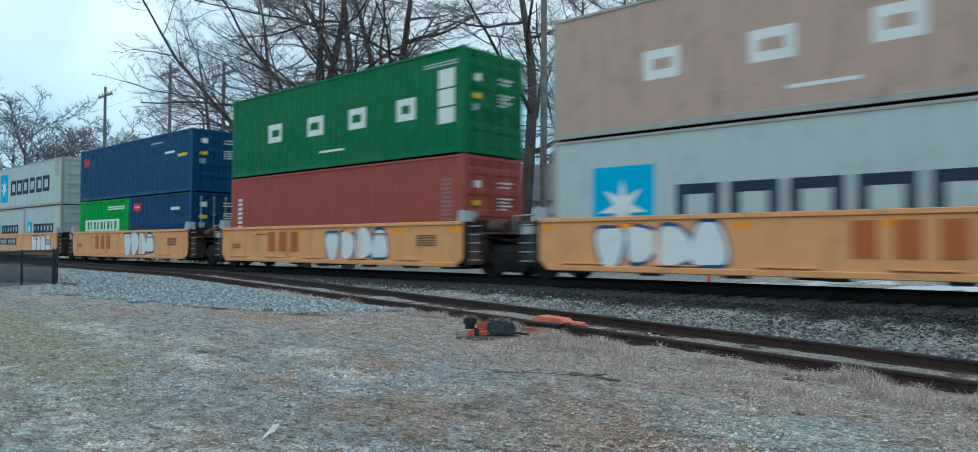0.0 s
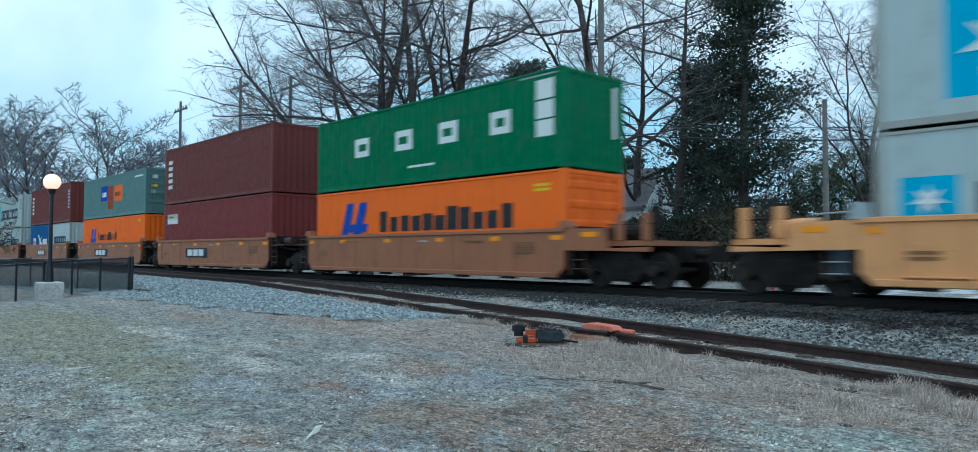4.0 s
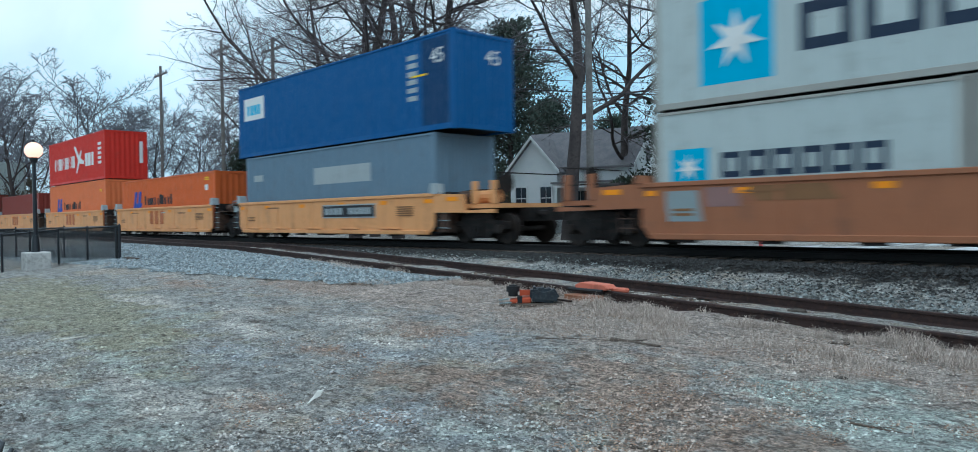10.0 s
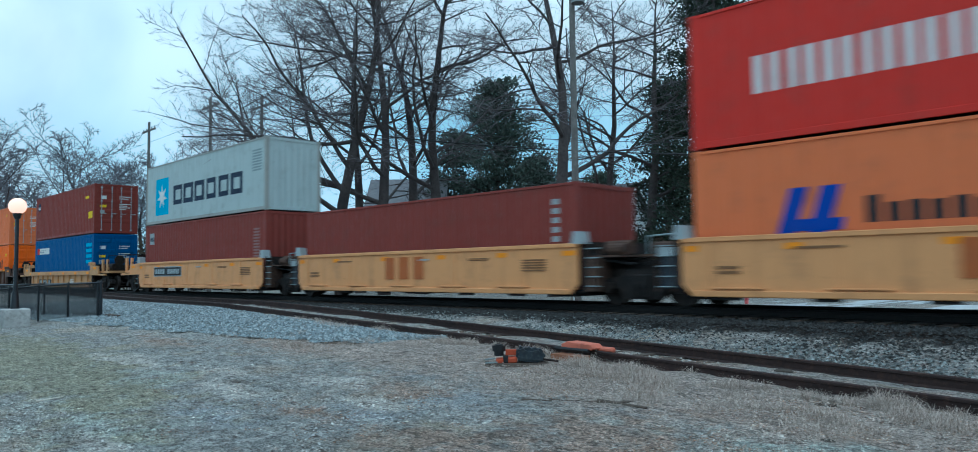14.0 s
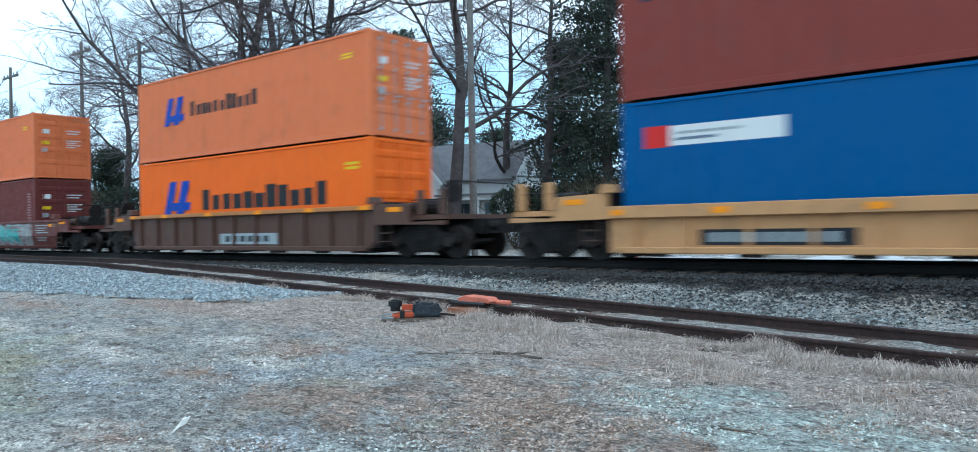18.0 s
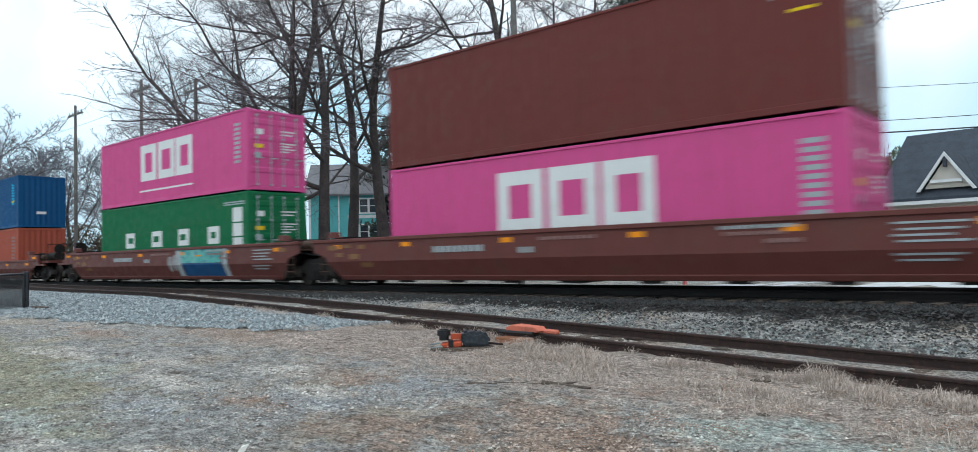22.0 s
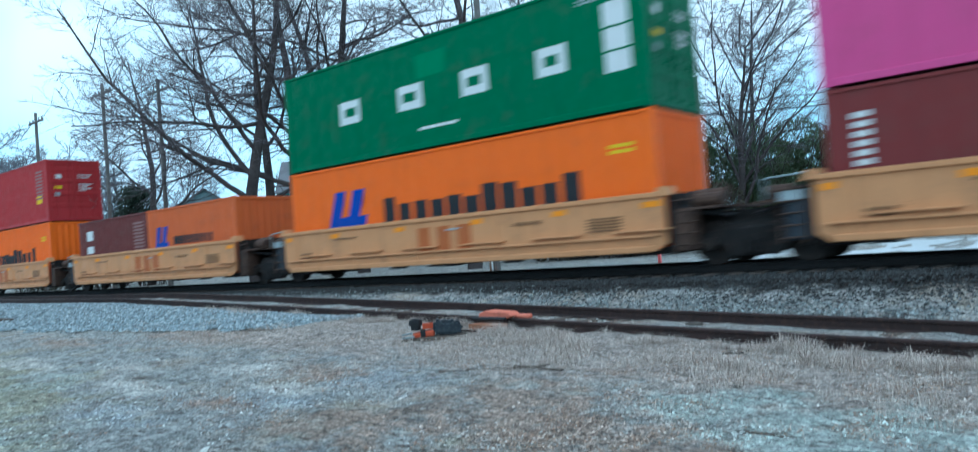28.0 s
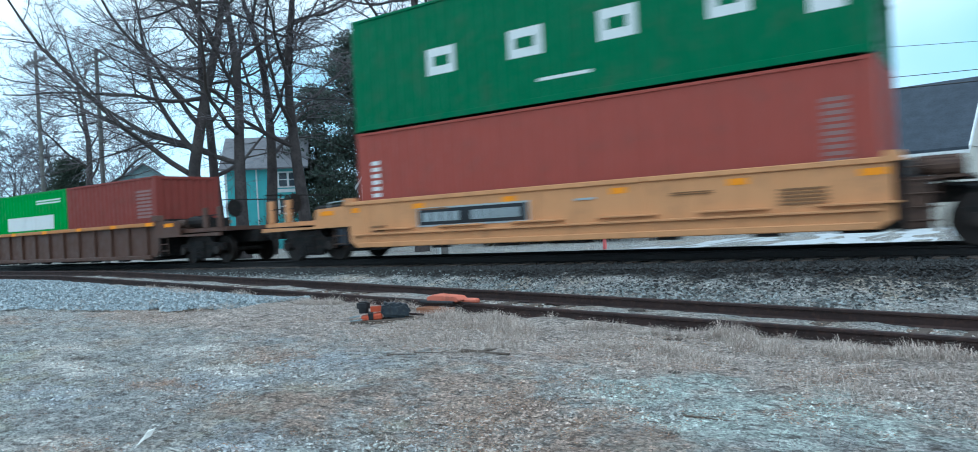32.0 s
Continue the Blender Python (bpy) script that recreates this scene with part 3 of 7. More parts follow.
n = 34000
px = -34 + 24 * rs.uniform(0, 1, n) ** 0.75
py = heap_edge(px) + (sid_y(px) - 0.8 - heap_edge(px)) * rs.uniform(0, 1, n)
py += 0.4 * np.array([noise.fractal(Vector((a * 0.9, 1, 0)), 0.7, 2.0, 4) for a in px])
w = (sid_y(px) - 0.8 - heap_edge(px))
ok = (w > 0.2) & (py < sid_y(px) - 0.8)
px, py, w = px[ok], py[ok], w[ok]
h = 0.02 + 0.07 * np.sin(np.clip((py - heap_edge(px)) / w, 0, 1) * 3.14)
strew("pale_ballast", np.stack([px, py, ground_z(px, py) + h * rs.uniform(0.3, 1, len(px))], -1), rs.uniform(0.02, 0.046, len(px)), PALE,
      "spread of fresh pale blue-grey crushed stone by the turnout", 4, 0.8, False)

# dry grass and fallen leaves
DRYGRASS = rough_mat("dry_grass", srgb(196, 182, 170), srgb(170, 154, 142), 6, srgb(128, 112, 102), 20, 0.9, 0, 0, island=0.45)
LEAF = rough_mat("fallen_leaves", srgb(150, 112, 88), srgb(184, 154, 128), 5, srgb(104, 76, 60), 14, 0.9, 0, 0, island=0.4)


def build_grass(n=170000):
    px = -17 + 21 * rs.uniform(0, 1, n) ** 0.8
    py = sid_y(px) - 0.85 - np.abs(rs.normal(0.0, 1.15, n))
    tuft = np.array([noise.fractal(Vector((a * 1.3, b * 1.9, 9)), 0.6, 2.0, 3) for a, b in zip(px, py)])
    ok = rs.uniform(-0.4, 0.38, n) < tuft
    px, py = px[ok], py[ok]
    k = len(px)
    tuft = tuft[ok]
    h = (0.03 + 0.1 * rs.uniform(0, 1, k) ** 2) * (0.6 + 1.5 * np.clip(tuft + 0.1, 0, 1)) * np.where(sid_y(px) - 0.85 - py < 0.7, 1.35, 0.85)
    a, lean = rs.uniform(0, 6.28, k), rs.uniform(0.5, 1.75, k)
    z = ground_z(px, py) - 0.01
    w = rs.uniform(0.0014, 0.003, k)
    ca, sa = np.cos(a), np.sin(a)
    p0 = np.stack([px - sa * w, py + ca * w, z], -1)
    p1 = np.stack([px + sa * w, py - ca * w, z], -1)
    mid = np.stack([px + ca * lean * h * 0.35, py + sa * lean * h * 0.35, z + h * 0.6], -1)
    tip = np.stack([px + ca * lean * h, py + sa * lean * h, z + h * (1.05 - 0.58 * lean)], -1)
    side = np.stack([-sa * w, ca * w, 0 * w], -1) * 0.7
    V = np.stack([p0, p1, mid + side, mid - side, tip], 1).reshape(-1, 3)
    o = np.arange(k)[:, None] * 5
    F = np.concatenate([o + (0, 1, 3), o + (0, 3, 2), o + (2, 3, 4)])
    tagged(new("dry_grass", np_mesh("dry_grass", V, F, DRYGRASS)), "dry tan winter grass along the siding", "grass", "", "stuff")
    n2 = 110000
    r, a2 = 3 + 12 * rs.uniform(0, 1, n2) ** 1.3, np.radians(rs.uniform(2, 70, n2))
    lx, ly = -r * np.sin(a2), r * np.cos(a2)
    cl = np.array([noise.fractal(Vector((q * 1.1 + 5, s * 1.7, 21)), 0.6, 2.0, 3) for q, s in zip(lx, ly)])
    ok = (ly < sid_y(lx) + 0.6) & (rs.uniform(0.1, 0.8, n2) < cl * 0.8 + 0.75 * leafy_at(lx, ly) + 0.3 * litter_at(lx, ly))
    lx, ly = lx[ok], ly[ok]
    k = len(lx)
    s, a3 = rs.uniform(0.006, 0.016, k), rs.uniform(0, 6.28, k)
    V = []
    for u, v, tz in ((-1, 0, 0), (0, -0.55, 0.25), (1, 0, 0.1), (0, 0.55, 0.35)):
        V.append(np.stack([lx + s * (u * np.cos(a3) - v * np.sin(a3)), ly + s * (u * np.sin(a3) + v * np.cos(a3)), ground_z(lx, ly) + 0.008 + s * tz * 1.2], -1))
    V = np.stack(V, 1).reshape(-1, 3)
    o = np.arange(k)[:, None] * 4
    F = np.concatenate([o + (0, 1, 2), o + (0, 2, 3)])
    # straw and bark chips lying flat
    n3 = 70000
    r, a2 = 3 + 13 * rs.uniform(0, 1, n3) ** 1.2, np.radians(rs.uniform(2, 84, n3))
    sx, sy = -r * np.sin(a2), r * np.cos(a2)
    cl = np.array([noise.noise(Vector((q * 0.7 + 2, t * 0.9, 31))) for q, t in zip(sx, sy)])
    ok = (sy < sid_y(sx) - 0.75) & (rs.uniform(-0.3, 0.6, n3) < cl + 0.4 * np.maximum(leafy_at(sx, sy), litter_at(sx, sy)))
    sx, sy = sx[ok], sy[ok]
    k = len(sx)
    ln, wd, a4 = rs.uniform(0.005, 0.012, k) * (1 + 2.2 * rs.uniform(0, 1, k) ** 6), rs.uniform(0.002, 0.006, k), rs.normal(0.2, 0.9, k)
    W = []
    for u, t, tz in ((-1, -1, 0), (1, -1, 0.2), (1, 1, 0.25), (-1, 1, 0.1)):
        W.append(np.stack([sx + u * ln * np.cos(a4) - t * wd * np.sin(a4), sy + u * ln * np.sin(a4) + t * wd * np.cos(a4), ground_z(sx, sy) + 0.007 + ln * tz * 0.5], -1))
    o4 = np.arange(k)[:, None] * 4
    STRAW = stone_mat("straw_chips", srgb(196, 188, 176), srgb(176, 162, 146), srgb(92, 82, 74), srgb(212, 208, 200), srgb(150, 128, 110), srgb(116, 106, 98))
    tagged(new("straw", np_mesh("straw", np.stack(W, 1).reshape(-1, 3), np.concatenate([o4 + (0, 1, 2), o4 + (0, 2, 3)]), STRAW)), "bits of straw, bark and twig strewn over the lot", "straw", "", "stuff")
    tagged(new("fallen_leaves", np_mesh("fallen_leaves", V, F, LEAF)), "brown fallen leaves strewn over the lot", "leaves", "", "stuff")


build_grass()


# ---- tracks ----
RAIL_SHAPE = [(-0.07, -0.17), (0.07, -0.17), (0.07, -0.158), (0.012, -0.14), (0.012, -0.045), (0.036, -0.036), (0.036, -0.006), (0.026, 0.0), (-0.026, 0.0),
              (-0.036, -0.006), (-0.036, -0.036), (-0.012, -0.045), (-0.012, -0.14), (-0.07, -0.158)]


def rail_mesh(name, line):
    """A rail of the true section swept along a line of points."""
    bm = bmesh.new()
    rings = []
    for i, p in enumerate(line):
        a, b = line[max(i - 1, 0)], line[min(i + 1, len(line) - 1)]
        d = (Vector(b) - Vector(a)).normalized()
        side = Vector((-d.y, d.x, 0)).normalized()
        rings.append([bm.verts.new(Vector(p) + side * u + Vector((0, 0, v))) for u, v in RAIL_SHAPE])
    k = len(RAIL_SHAPE)
    for r, s in zip(rings, rings[1:]):
        for i in range(k):
            bm.faces.new((r[i], r[(i + 1) % k], s[(i + 1) % k], s[i]))
    bm.faces.new(rings[0][::-1])
    bm.faces.new(rings[-1])
    return bm


def tie_mesh(seed):
    r = random.Random(seed)
    bm = bbox(-0.115, 0.115, -1.3, 1.3, -0.18, 0.0, 0.012)
    for v in bm.verts:
        v.co += Vector((r.uniform(-1, 1) * 0.008, r.uniform(-1, 1) * 0.02, r.uniform(-1, 1) * 0.006))
    me = bpy.data.meshes.new("tie")
    bm.to_mesh(me)
    bm.free()
    me.materials.append(TIEWOOD)
    return me


TIES = [tie_mesh(i) for i in range(4)]
main_track = tagged(empty("main_track"), "main-line railway track on timber ties in ballast", "railway track", "", "structure")
for s in (-0.75, 0.75):
    part("rail", rail_mesh("rail", [(x, MAIN_Y + s, RAIL) for x in (-420, -80, -20, 0, 40)]), DARKRAIL, main_track, "running rail blackened by oil and painted-in shade")
for i in range(150):
    x = -64 + i * 0.5
    mesh_ob("tie", TIES[i % 4], None, main_track, "", pose(x, MAIN_Y + random.uniform(-0.04, 0.04), RAIL - 0.172, 0, 0, random.uniform(-1, 1)))
siding = tagged(empty("siding_track"), "rusty siding track curving in to a turnout", "railway track", "", "structure")


def siding_line(side):
    out = []
    for x in np.arange(-54, 12.1, 1.0):
        s = sid_s(x)
        nrm = Vector((-s, 1, 0)).normalized()
        out.append((x + side * nrm.x, float(sid_y(x)) + side * nrm.y, float(sid_z(x))))
    return out


for s in (-0.75, 0.75):
    part("rail", rail_mesh("rail", siding_line(s)), RAILRUST, siding, "brown rusted rail, disused")
for i in range(112):
    x = -51 + i * 0.55
    yaw = math.degrees(math.atan(sid_s(x)))
    mesh_ob("tie", TIES[i % 4], None, siding, "", pose(x, float(sid_y(x)) + random.uniform(-0.08, 0.08), float(sid_z(x)) - 0.165, 0, 0, yaw + random.uniform(-2, 2)))


# ---- train: containers ----
CW = 2.438
PROFILE = ((0.0, 0.0), (0.072, 0.0), (0.140, 0.036), (0.212, 0.036))
MESHES = {}


def cached(key, make, smooth=False):
    if key not in MESHES:
        me = bpy.data.meshes.new(key[0])
        bm = make()
        bm.to_mesh(me)
        bm.free()
        if smooth:
            me.shade_smooth()
        me.materials.append(None)
        MESHES[key] = me
    return MESHES[key]


def piece(key, make, mat, parent, label="", m=None):
    """A part whose mesh is shared by all alike, in a paint of its own."""
    ob = new(key[0], cached(key, make))
    ob.material_slots[0].link = "OBJECT"
    ob.material_slots[0].material = mat
    ob.parent = parent
    if m is not None:
        ob.matrix_basis = m
    if label:
        tagged(ob, label)
    return ob


def corrugation(a, b):
    """Breaks along a wall from a to b, with the depth of the steel at each."""
    out = []
    x, i = a + 0.05, 0
    out.append((a, 0.0))
    while x < b - 0.05:
        out.append((x, PROFILE[i % 4][1]))
        x += 0.072 if i % 2 == 0 else 0.068
        i += 1
    out.append((b, 0.0))
    return out


def depth_at(line, x):
    return float(np.interp(x, [p[0] for p in line], [p[1] for p in line]))


def wall_bm(line, z0, z1):
    """A corrugated sheet facing -y, set back by the depth of each break, with a back 4 mm behind."""
    bm = bmesh.new()
    lo = [bm.verts.new((x, d, z0)) for x, d in line]
    hi = [bm.verts.new((x, d, z1)) for x, d in line]
    for i in range(len(line) - 1):
        bm.faces.new((lo[i], lo[i + 1], hi[i + 1], hi[i]))
    return bm


def door_bm(w, h):
    """A door leaf: one sheet with swaged panels, in a frame."""
    prof = [(0, 0.0), (0.06, 0.0)]
    for f in (0.2, 0.42, 0.64, 0.86):
        prof += [(h * f - 0.06, 0.02), (h * f, -0.004), (h * f + 0.12, -0.004), (h * f + 0.18, 0.02)]
    prof += [(h - 0.05, 0.0), (h, 0.0)]
    prof = sorted(p for p in prof if p[0] <= h)
    bm = bmesh.new()
    rows = []
    for z, d in prof:
        rows.append([bm.verts.new(p) for p in ((-w / 2, 0.045, z), (-w / 2, -0.008, z), (-w / 2 + 0.05, -0.008, z), (-w / 2 + 0.07, d, z), (w / 2 - 0.07, d, z), (w / 2 - 0.05, -0.008, z), (w / 2, -0.008, z), (w / 2, 0.045, z))])
    for a, b in zip(rows, rows[1:]):
        for i in range(7):
            bm.faces.new((a[i], a[i + 1], b[i + 1], b[i]))
        bm.faces.new((a[7], a[0], b[0], b[7]))
    bm.faces.new(rows[0][::-1])
    bm.faces.new(rows[-1])
    return bm


def rod_bm(h):
    bm = bmesh.new()
    cyl(bm, (0, 0, 0.02), (0, 0, h - 0.02), 0.017, 6)
    for z in (0.06, h * 0.33, h * 0.66, h - 0.1):
        box(bm, -0.045, 0.045, -0.02, 0.04, z - 0.03, z + 0.03)
    box(bm, -0.03, 0.26, -0.03, -0.015, h * 0.38, h * 0.38 + 0.035)
    return bm


def container(x_left, z, length, height, mat, label, doors=False, marks=(), group="containers on the train"):
    """A freight container; its foot's middle is its origin. marks: painted shapes on the side towards the lot."""
    c = empty("freight_container", pose(x_left + length / 2, MAIN_Y, z))
    tagged(c, label, "container", group)
    L, H, hl, hw = length, height, length / 2, CW / 2
    rods = M_GREYL if random.random() < 0.4 else mat
    edge = EDGE if mat in (GREY, TAN) else mat
    line = corrugation(-hl + 0.16, hl - 0.16)
    k = (round(L, 2), round(H, 2))
    for s in (-1, 1):
        m = pose(0, s * (hw - 0.012), 0, 0, 0, 0 if s < 0 else 180)
        piece(("side_panel", *k), lambda: wall_bm(line, 0.15, H - 0.07), mat, c, "", m)
        piece(("top_rail", *k), lambda: bbox(-hl + 0.16, hl - 0.16, -0.03, 0.03, H - 0.075, H - 0.012, 0.006), edge, c, "", pose(0, s * (hw - 0.03), 0))
        piece(("bottom_rail", *k), lambda: bbox(-hl + 0.16, hl - 0.16, -0.03, 0.03, 0.02, 0.155, 0.008), edge, c, "", pose(0, s * (hw - 0.03), 0))
        for e in (-1, 1):
            piece(("corner_post", *k), lambda: bbox(-0.08, 0.08, -0.07, 0.07, 0.1, H - 0.1, 0.01), edge, c, "", pose(e * (hl - 0.08), s * (hw - 0.07), 0))
            for zz in (0.0, H - 0.118):
                piece(("corner_casting",), lambda: boxes((-0.089, 0.089, -0.081, -0.05, 0, 0.118), (-0.089, 0.089, 0.05, 0.081, 0, 0.118), (-0.089, -0.05, -0.05, 0.05, 0, 0.118),
                      (0.05, 0.089, -0.05, 0.05, 0, 0.118), (-0.05, 0.05, -0.05, 0.05, 0.02, 0.098)), edge, c, "", pose(e * (hl - 0.087), s * (hw - 0.079), zz))
    piece(("roof", *k), lambda: roof_bm(hl, hw, H), mat, c)
    piece(("floor", *k), lambda: bbox(-hl + 0.16, hl - 0.16, -hw + 0.06, hw - 0.06, 0.09, 0.15, 0), BLACKIRON, c)
    for e in (-1, 1):
        turn = pose(e * hl, 0, 0, 0, 0, 90 * e)
        piece(("end_header",), lambda: bbox(-hw + 0.16, hw - 0.16, -0.0, 0.09, -0.12, -0.012, 0.008), mat, c, "", turn @ pose(0, 0, H))
        piece(("end_sill",), lambda: bbox(-hw + 0.16, hw - 0.16, 0.0, 0.09, 0.02, 0.15, 0.008), mat, c, "", turn)
        if (e > 0) == bool(doors):
            w = hw - 0.15
            for s in (-1, 1):
                d = piece(("door", round(H, 2)), lambda: door_bm(w, H - 0.28), mat, c, "", turn @ pose(s * (w / 2 + 0.006), 0.022, 0.155))
                for q in (-0.28, 0.28):
                    piece(("lock_rod", round(H, 2)), lambda: rod_bm(H - 0.26), rods, d, "", pose(q, -0.035, -0.01))
        else:
            el = corrugation(-hw + 0.14, hw - 0.14)
            piece(("front_wall", round(H, 2)), lambda: wall_bm(el, 0.15, H - 0.12), mat, c, "", turn @ pose(0, 0.012, 0))
    for mk in marks:
        mark(c, line, L, *mk)
    return c


def roof_bm(hl, hw, H):
    bm = bmesh.new()
    n = int(2 * hl / 0.42)
    xs = [-hl + 0.1 + i * (2 * hl - 0.2) / n for i in range(n + 1)]
    rows = []
    for i, x in enumerate(xs):
        z = H - (0.012 if i % 2 else 0.028)
        rows.append([bm.verts.new((x, -hw + 0.05, z)), bm.verts.new((x, hw - 0.05, z))])
    for a, b in zip(rows, rows[1:]):
        bm.faces.new((a[0], b[0], b[1], a[1]))
    return bm


def strip_bm(line, L, rects, proud=0.003):
    """Paint that follows the corrugation: rects of x0, x1 from the container's left end and z0, z1."""
    bm = bmesh.new()
    for x0, x1, z0, z1 in rects:
        a, b = x0 - L / 2, x1 - L / 2
        xs = [a] + [p[0] for p in line if a < p[0] < b] + [b]
        lo = [bm.verts.new((x, depth_at(line, x) - proud, z0)) for x in xs]
        hi = [bm.verts.new((x, depth_at(line, x) - proud, z1)) for x in xs]
        for i in range(len(xs) - 1):
            bm.faces.new((lo[i], lo[i + 1], hi[i + 1], hi[i]))
    return bm


def word(x0, x1, z0, z1, n, fill=0.72):
    """A row of n plain blocks that stands for a painted word."""
    w = (x1 - x0) / n
    if n <= 7 and x1 - x0 > 2.5 and fill < 1:
        return [(x0 + i * w + q * w, x0 + i * w + q * w + w * fill * 0.36, z0, z1) for i in range(n) for q in (0, fill * 0.64)]
    return [(x0 + i * w, x0 + i * w + w * fill, z0, z1) for i in range(n)]


def ring_rects(x0, x1, z0, z1, t):
    """An upright rectangular ring of paint, as four strips."""
    return [(x0, x0 + t, z0, z1), (x1 - t, x1, z0, z1), (x0 + t, x1 - t, z0, z0 + t), (x0 + t, x1 - t, z1 - t, z1)]


TALLNESS = (1.35, 0.95, 1.0, 0.95, 1.05, 0.9, 1.4, 1.3, 0.95, 1.0, 1.35)


def mark(c, line, L, kind, mat, *a):
    if kind == "word":
        x0, x1, z0, z1, n = a[:5]
        if n == 6 and mat == M_INK:
            w = (x1 - x0) / n
            runs = [ring_rects(x0 + i * w, x0 + i * w + w * 0.84, z0, z1, (z1 - z0) * 0.24) for i in range(n)]
        elif n == 11:
            runs = [[(r[0], r[1], r[2], r[2] + (r[3] - r[2]) * TALLNESS[i])] for i, r in enumerate(word(*a))]
        else:
            runs = [[r] for r in word(*a)]
        for run in runs:
            ob = part("marking", strip_bm(line, L, run), mat, c)
            ob.matrix_basis = pose(0, -CW / 2 + 0.012, 0)
        return None
    elif kind == "ring":
        bm = strip_bm(line, L, ring_rects(*a))
    elif kind == "bars":
        x0, x1, z0, z1, n = a
        h = (z1 - z0) / n
        bm = strip_bm(line, L, [(x0, x1, z0 + i * h, z0 + i * h + h * 0.6) for i in range(n)])
    elif kind == "rect":
        bm = strip_bm(line, L, [a], 0.002 if len(a) == 4 else 0.003)
    elif kind == "star":
        x, z, r = a
        bm = bmesh.new()
        pts = [(x - L / 2 + math.sin(i * math.pi / 7) * r * (1 if i % 2 == 0 else 0.38), z + math.cos(i * math.pi / 7) * r * (1 if i % 2 == 0 else 0.38)) for i in range(14)]
        prism(bm, pts[::-1], -0.008, -0.004)
    elif kind == "wing":
        x, z, s = a
        bm = bmesh.new()
        for pts in ([(-1.0, 0.75), (-0.75, 0.8), (0.15, 0.05), (1.0, -0.2), (0.95, -0.38), (0.1, -0.3), (-0.15, -0.1)], [(-0.62, -0.85), (-0.45, -0.85), (0.25, -0.05), (0.55, 0.45), (0.45, 0.5), (-0.1, 0.05)]):
            prism(bm, [(x - L / 2 + p * s, z + q * s) for p, q in pts], -0.008 - 0.002 * len(pts), -0.004)
    elif kind == "end":
        y0, y1, z0, z1 = a
        bm = bmesh.new()
        box(bm, L / 2 + 0.001, L / 2 + 0.005, y0, y1, z0, z1)
    elif kind == "slant":
        x0, x1, z0, z1, k = a
        bm = bmesh.new()
        w, h = x1 - x0 - k, z1 - z0
        prism(bm, [(x0 - L / 2 + 0.3 * w, z0 + 0.12 * h), (x0 - L / 2 + 1.3 * w, z0 + 0.12 * h), (x0 - L / 2 + 1.3 * w + 0.22 * k, z0 + 0.36 * h), (x0 - L / 2 + 0.3 * w + 0.22 * k, z0 + 0.36 * h)], -0.007, -0.004)
        for u0, u1 in ((0.0, 0.36), (0.62, 1.0)):
            prism(bm, [(x0 - L / 2 + u0 * w, z0), (x0 - L / 2 + u1 * w, z0), (x0 - L / 2 + u1 * w + k, z1), (x0 - L / 2 + u0 * w + k, z1)], -0.008, -0.004)
    ob = part("marking", bm, mat, c)
    if kind == "bars" and a[4] > 1:
        tagged(ob, kind="stuff")
    if kind not in ("end",):
        ob.matrix_basis = pose(0, -CW / 2 + 0.012, 0)
    return ob


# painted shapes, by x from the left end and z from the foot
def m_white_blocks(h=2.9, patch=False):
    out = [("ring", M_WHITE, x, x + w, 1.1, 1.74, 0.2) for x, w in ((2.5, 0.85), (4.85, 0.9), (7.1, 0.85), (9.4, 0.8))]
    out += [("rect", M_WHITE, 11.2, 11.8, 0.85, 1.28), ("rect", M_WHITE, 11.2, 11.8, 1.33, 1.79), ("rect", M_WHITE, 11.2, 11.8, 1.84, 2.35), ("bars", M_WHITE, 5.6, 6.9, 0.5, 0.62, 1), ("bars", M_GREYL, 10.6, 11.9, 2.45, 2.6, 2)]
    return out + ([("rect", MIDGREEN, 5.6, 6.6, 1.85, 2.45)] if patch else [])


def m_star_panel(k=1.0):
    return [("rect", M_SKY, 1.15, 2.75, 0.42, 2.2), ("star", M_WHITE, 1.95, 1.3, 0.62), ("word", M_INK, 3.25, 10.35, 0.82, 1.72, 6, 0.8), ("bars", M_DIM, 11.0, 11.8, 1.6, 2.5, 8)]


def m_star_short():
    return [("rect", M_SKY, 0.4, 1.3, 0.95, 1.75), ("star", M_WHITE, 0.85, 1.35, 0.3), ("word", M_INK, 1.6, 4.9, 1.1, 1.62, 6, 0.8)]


def m_slant_word(z=0.0):
    return [("slant", M_BLUE, 1.75, 3.0, 1.0 + z, 1.95 + z, 0.3), ("word", M_BLACK, 3.4, 7.2, 1.22 + z, 1.58 + z, 11, 0.72), ("bars", M_YELL, 11.0, 11.5, 2.2, 2.38, 2)]


def m_slant_big():
    return [("slant", M_BLUE, 1.65, 3.3, 1.0, 2.15, 0.4), ("word", M_BLACK, 4.0, 10.45, 1.12, 1.62, 11, 0.8), ("bars", M_YELL, 11.1, 11.7, 2.05, 2.3, 2)]


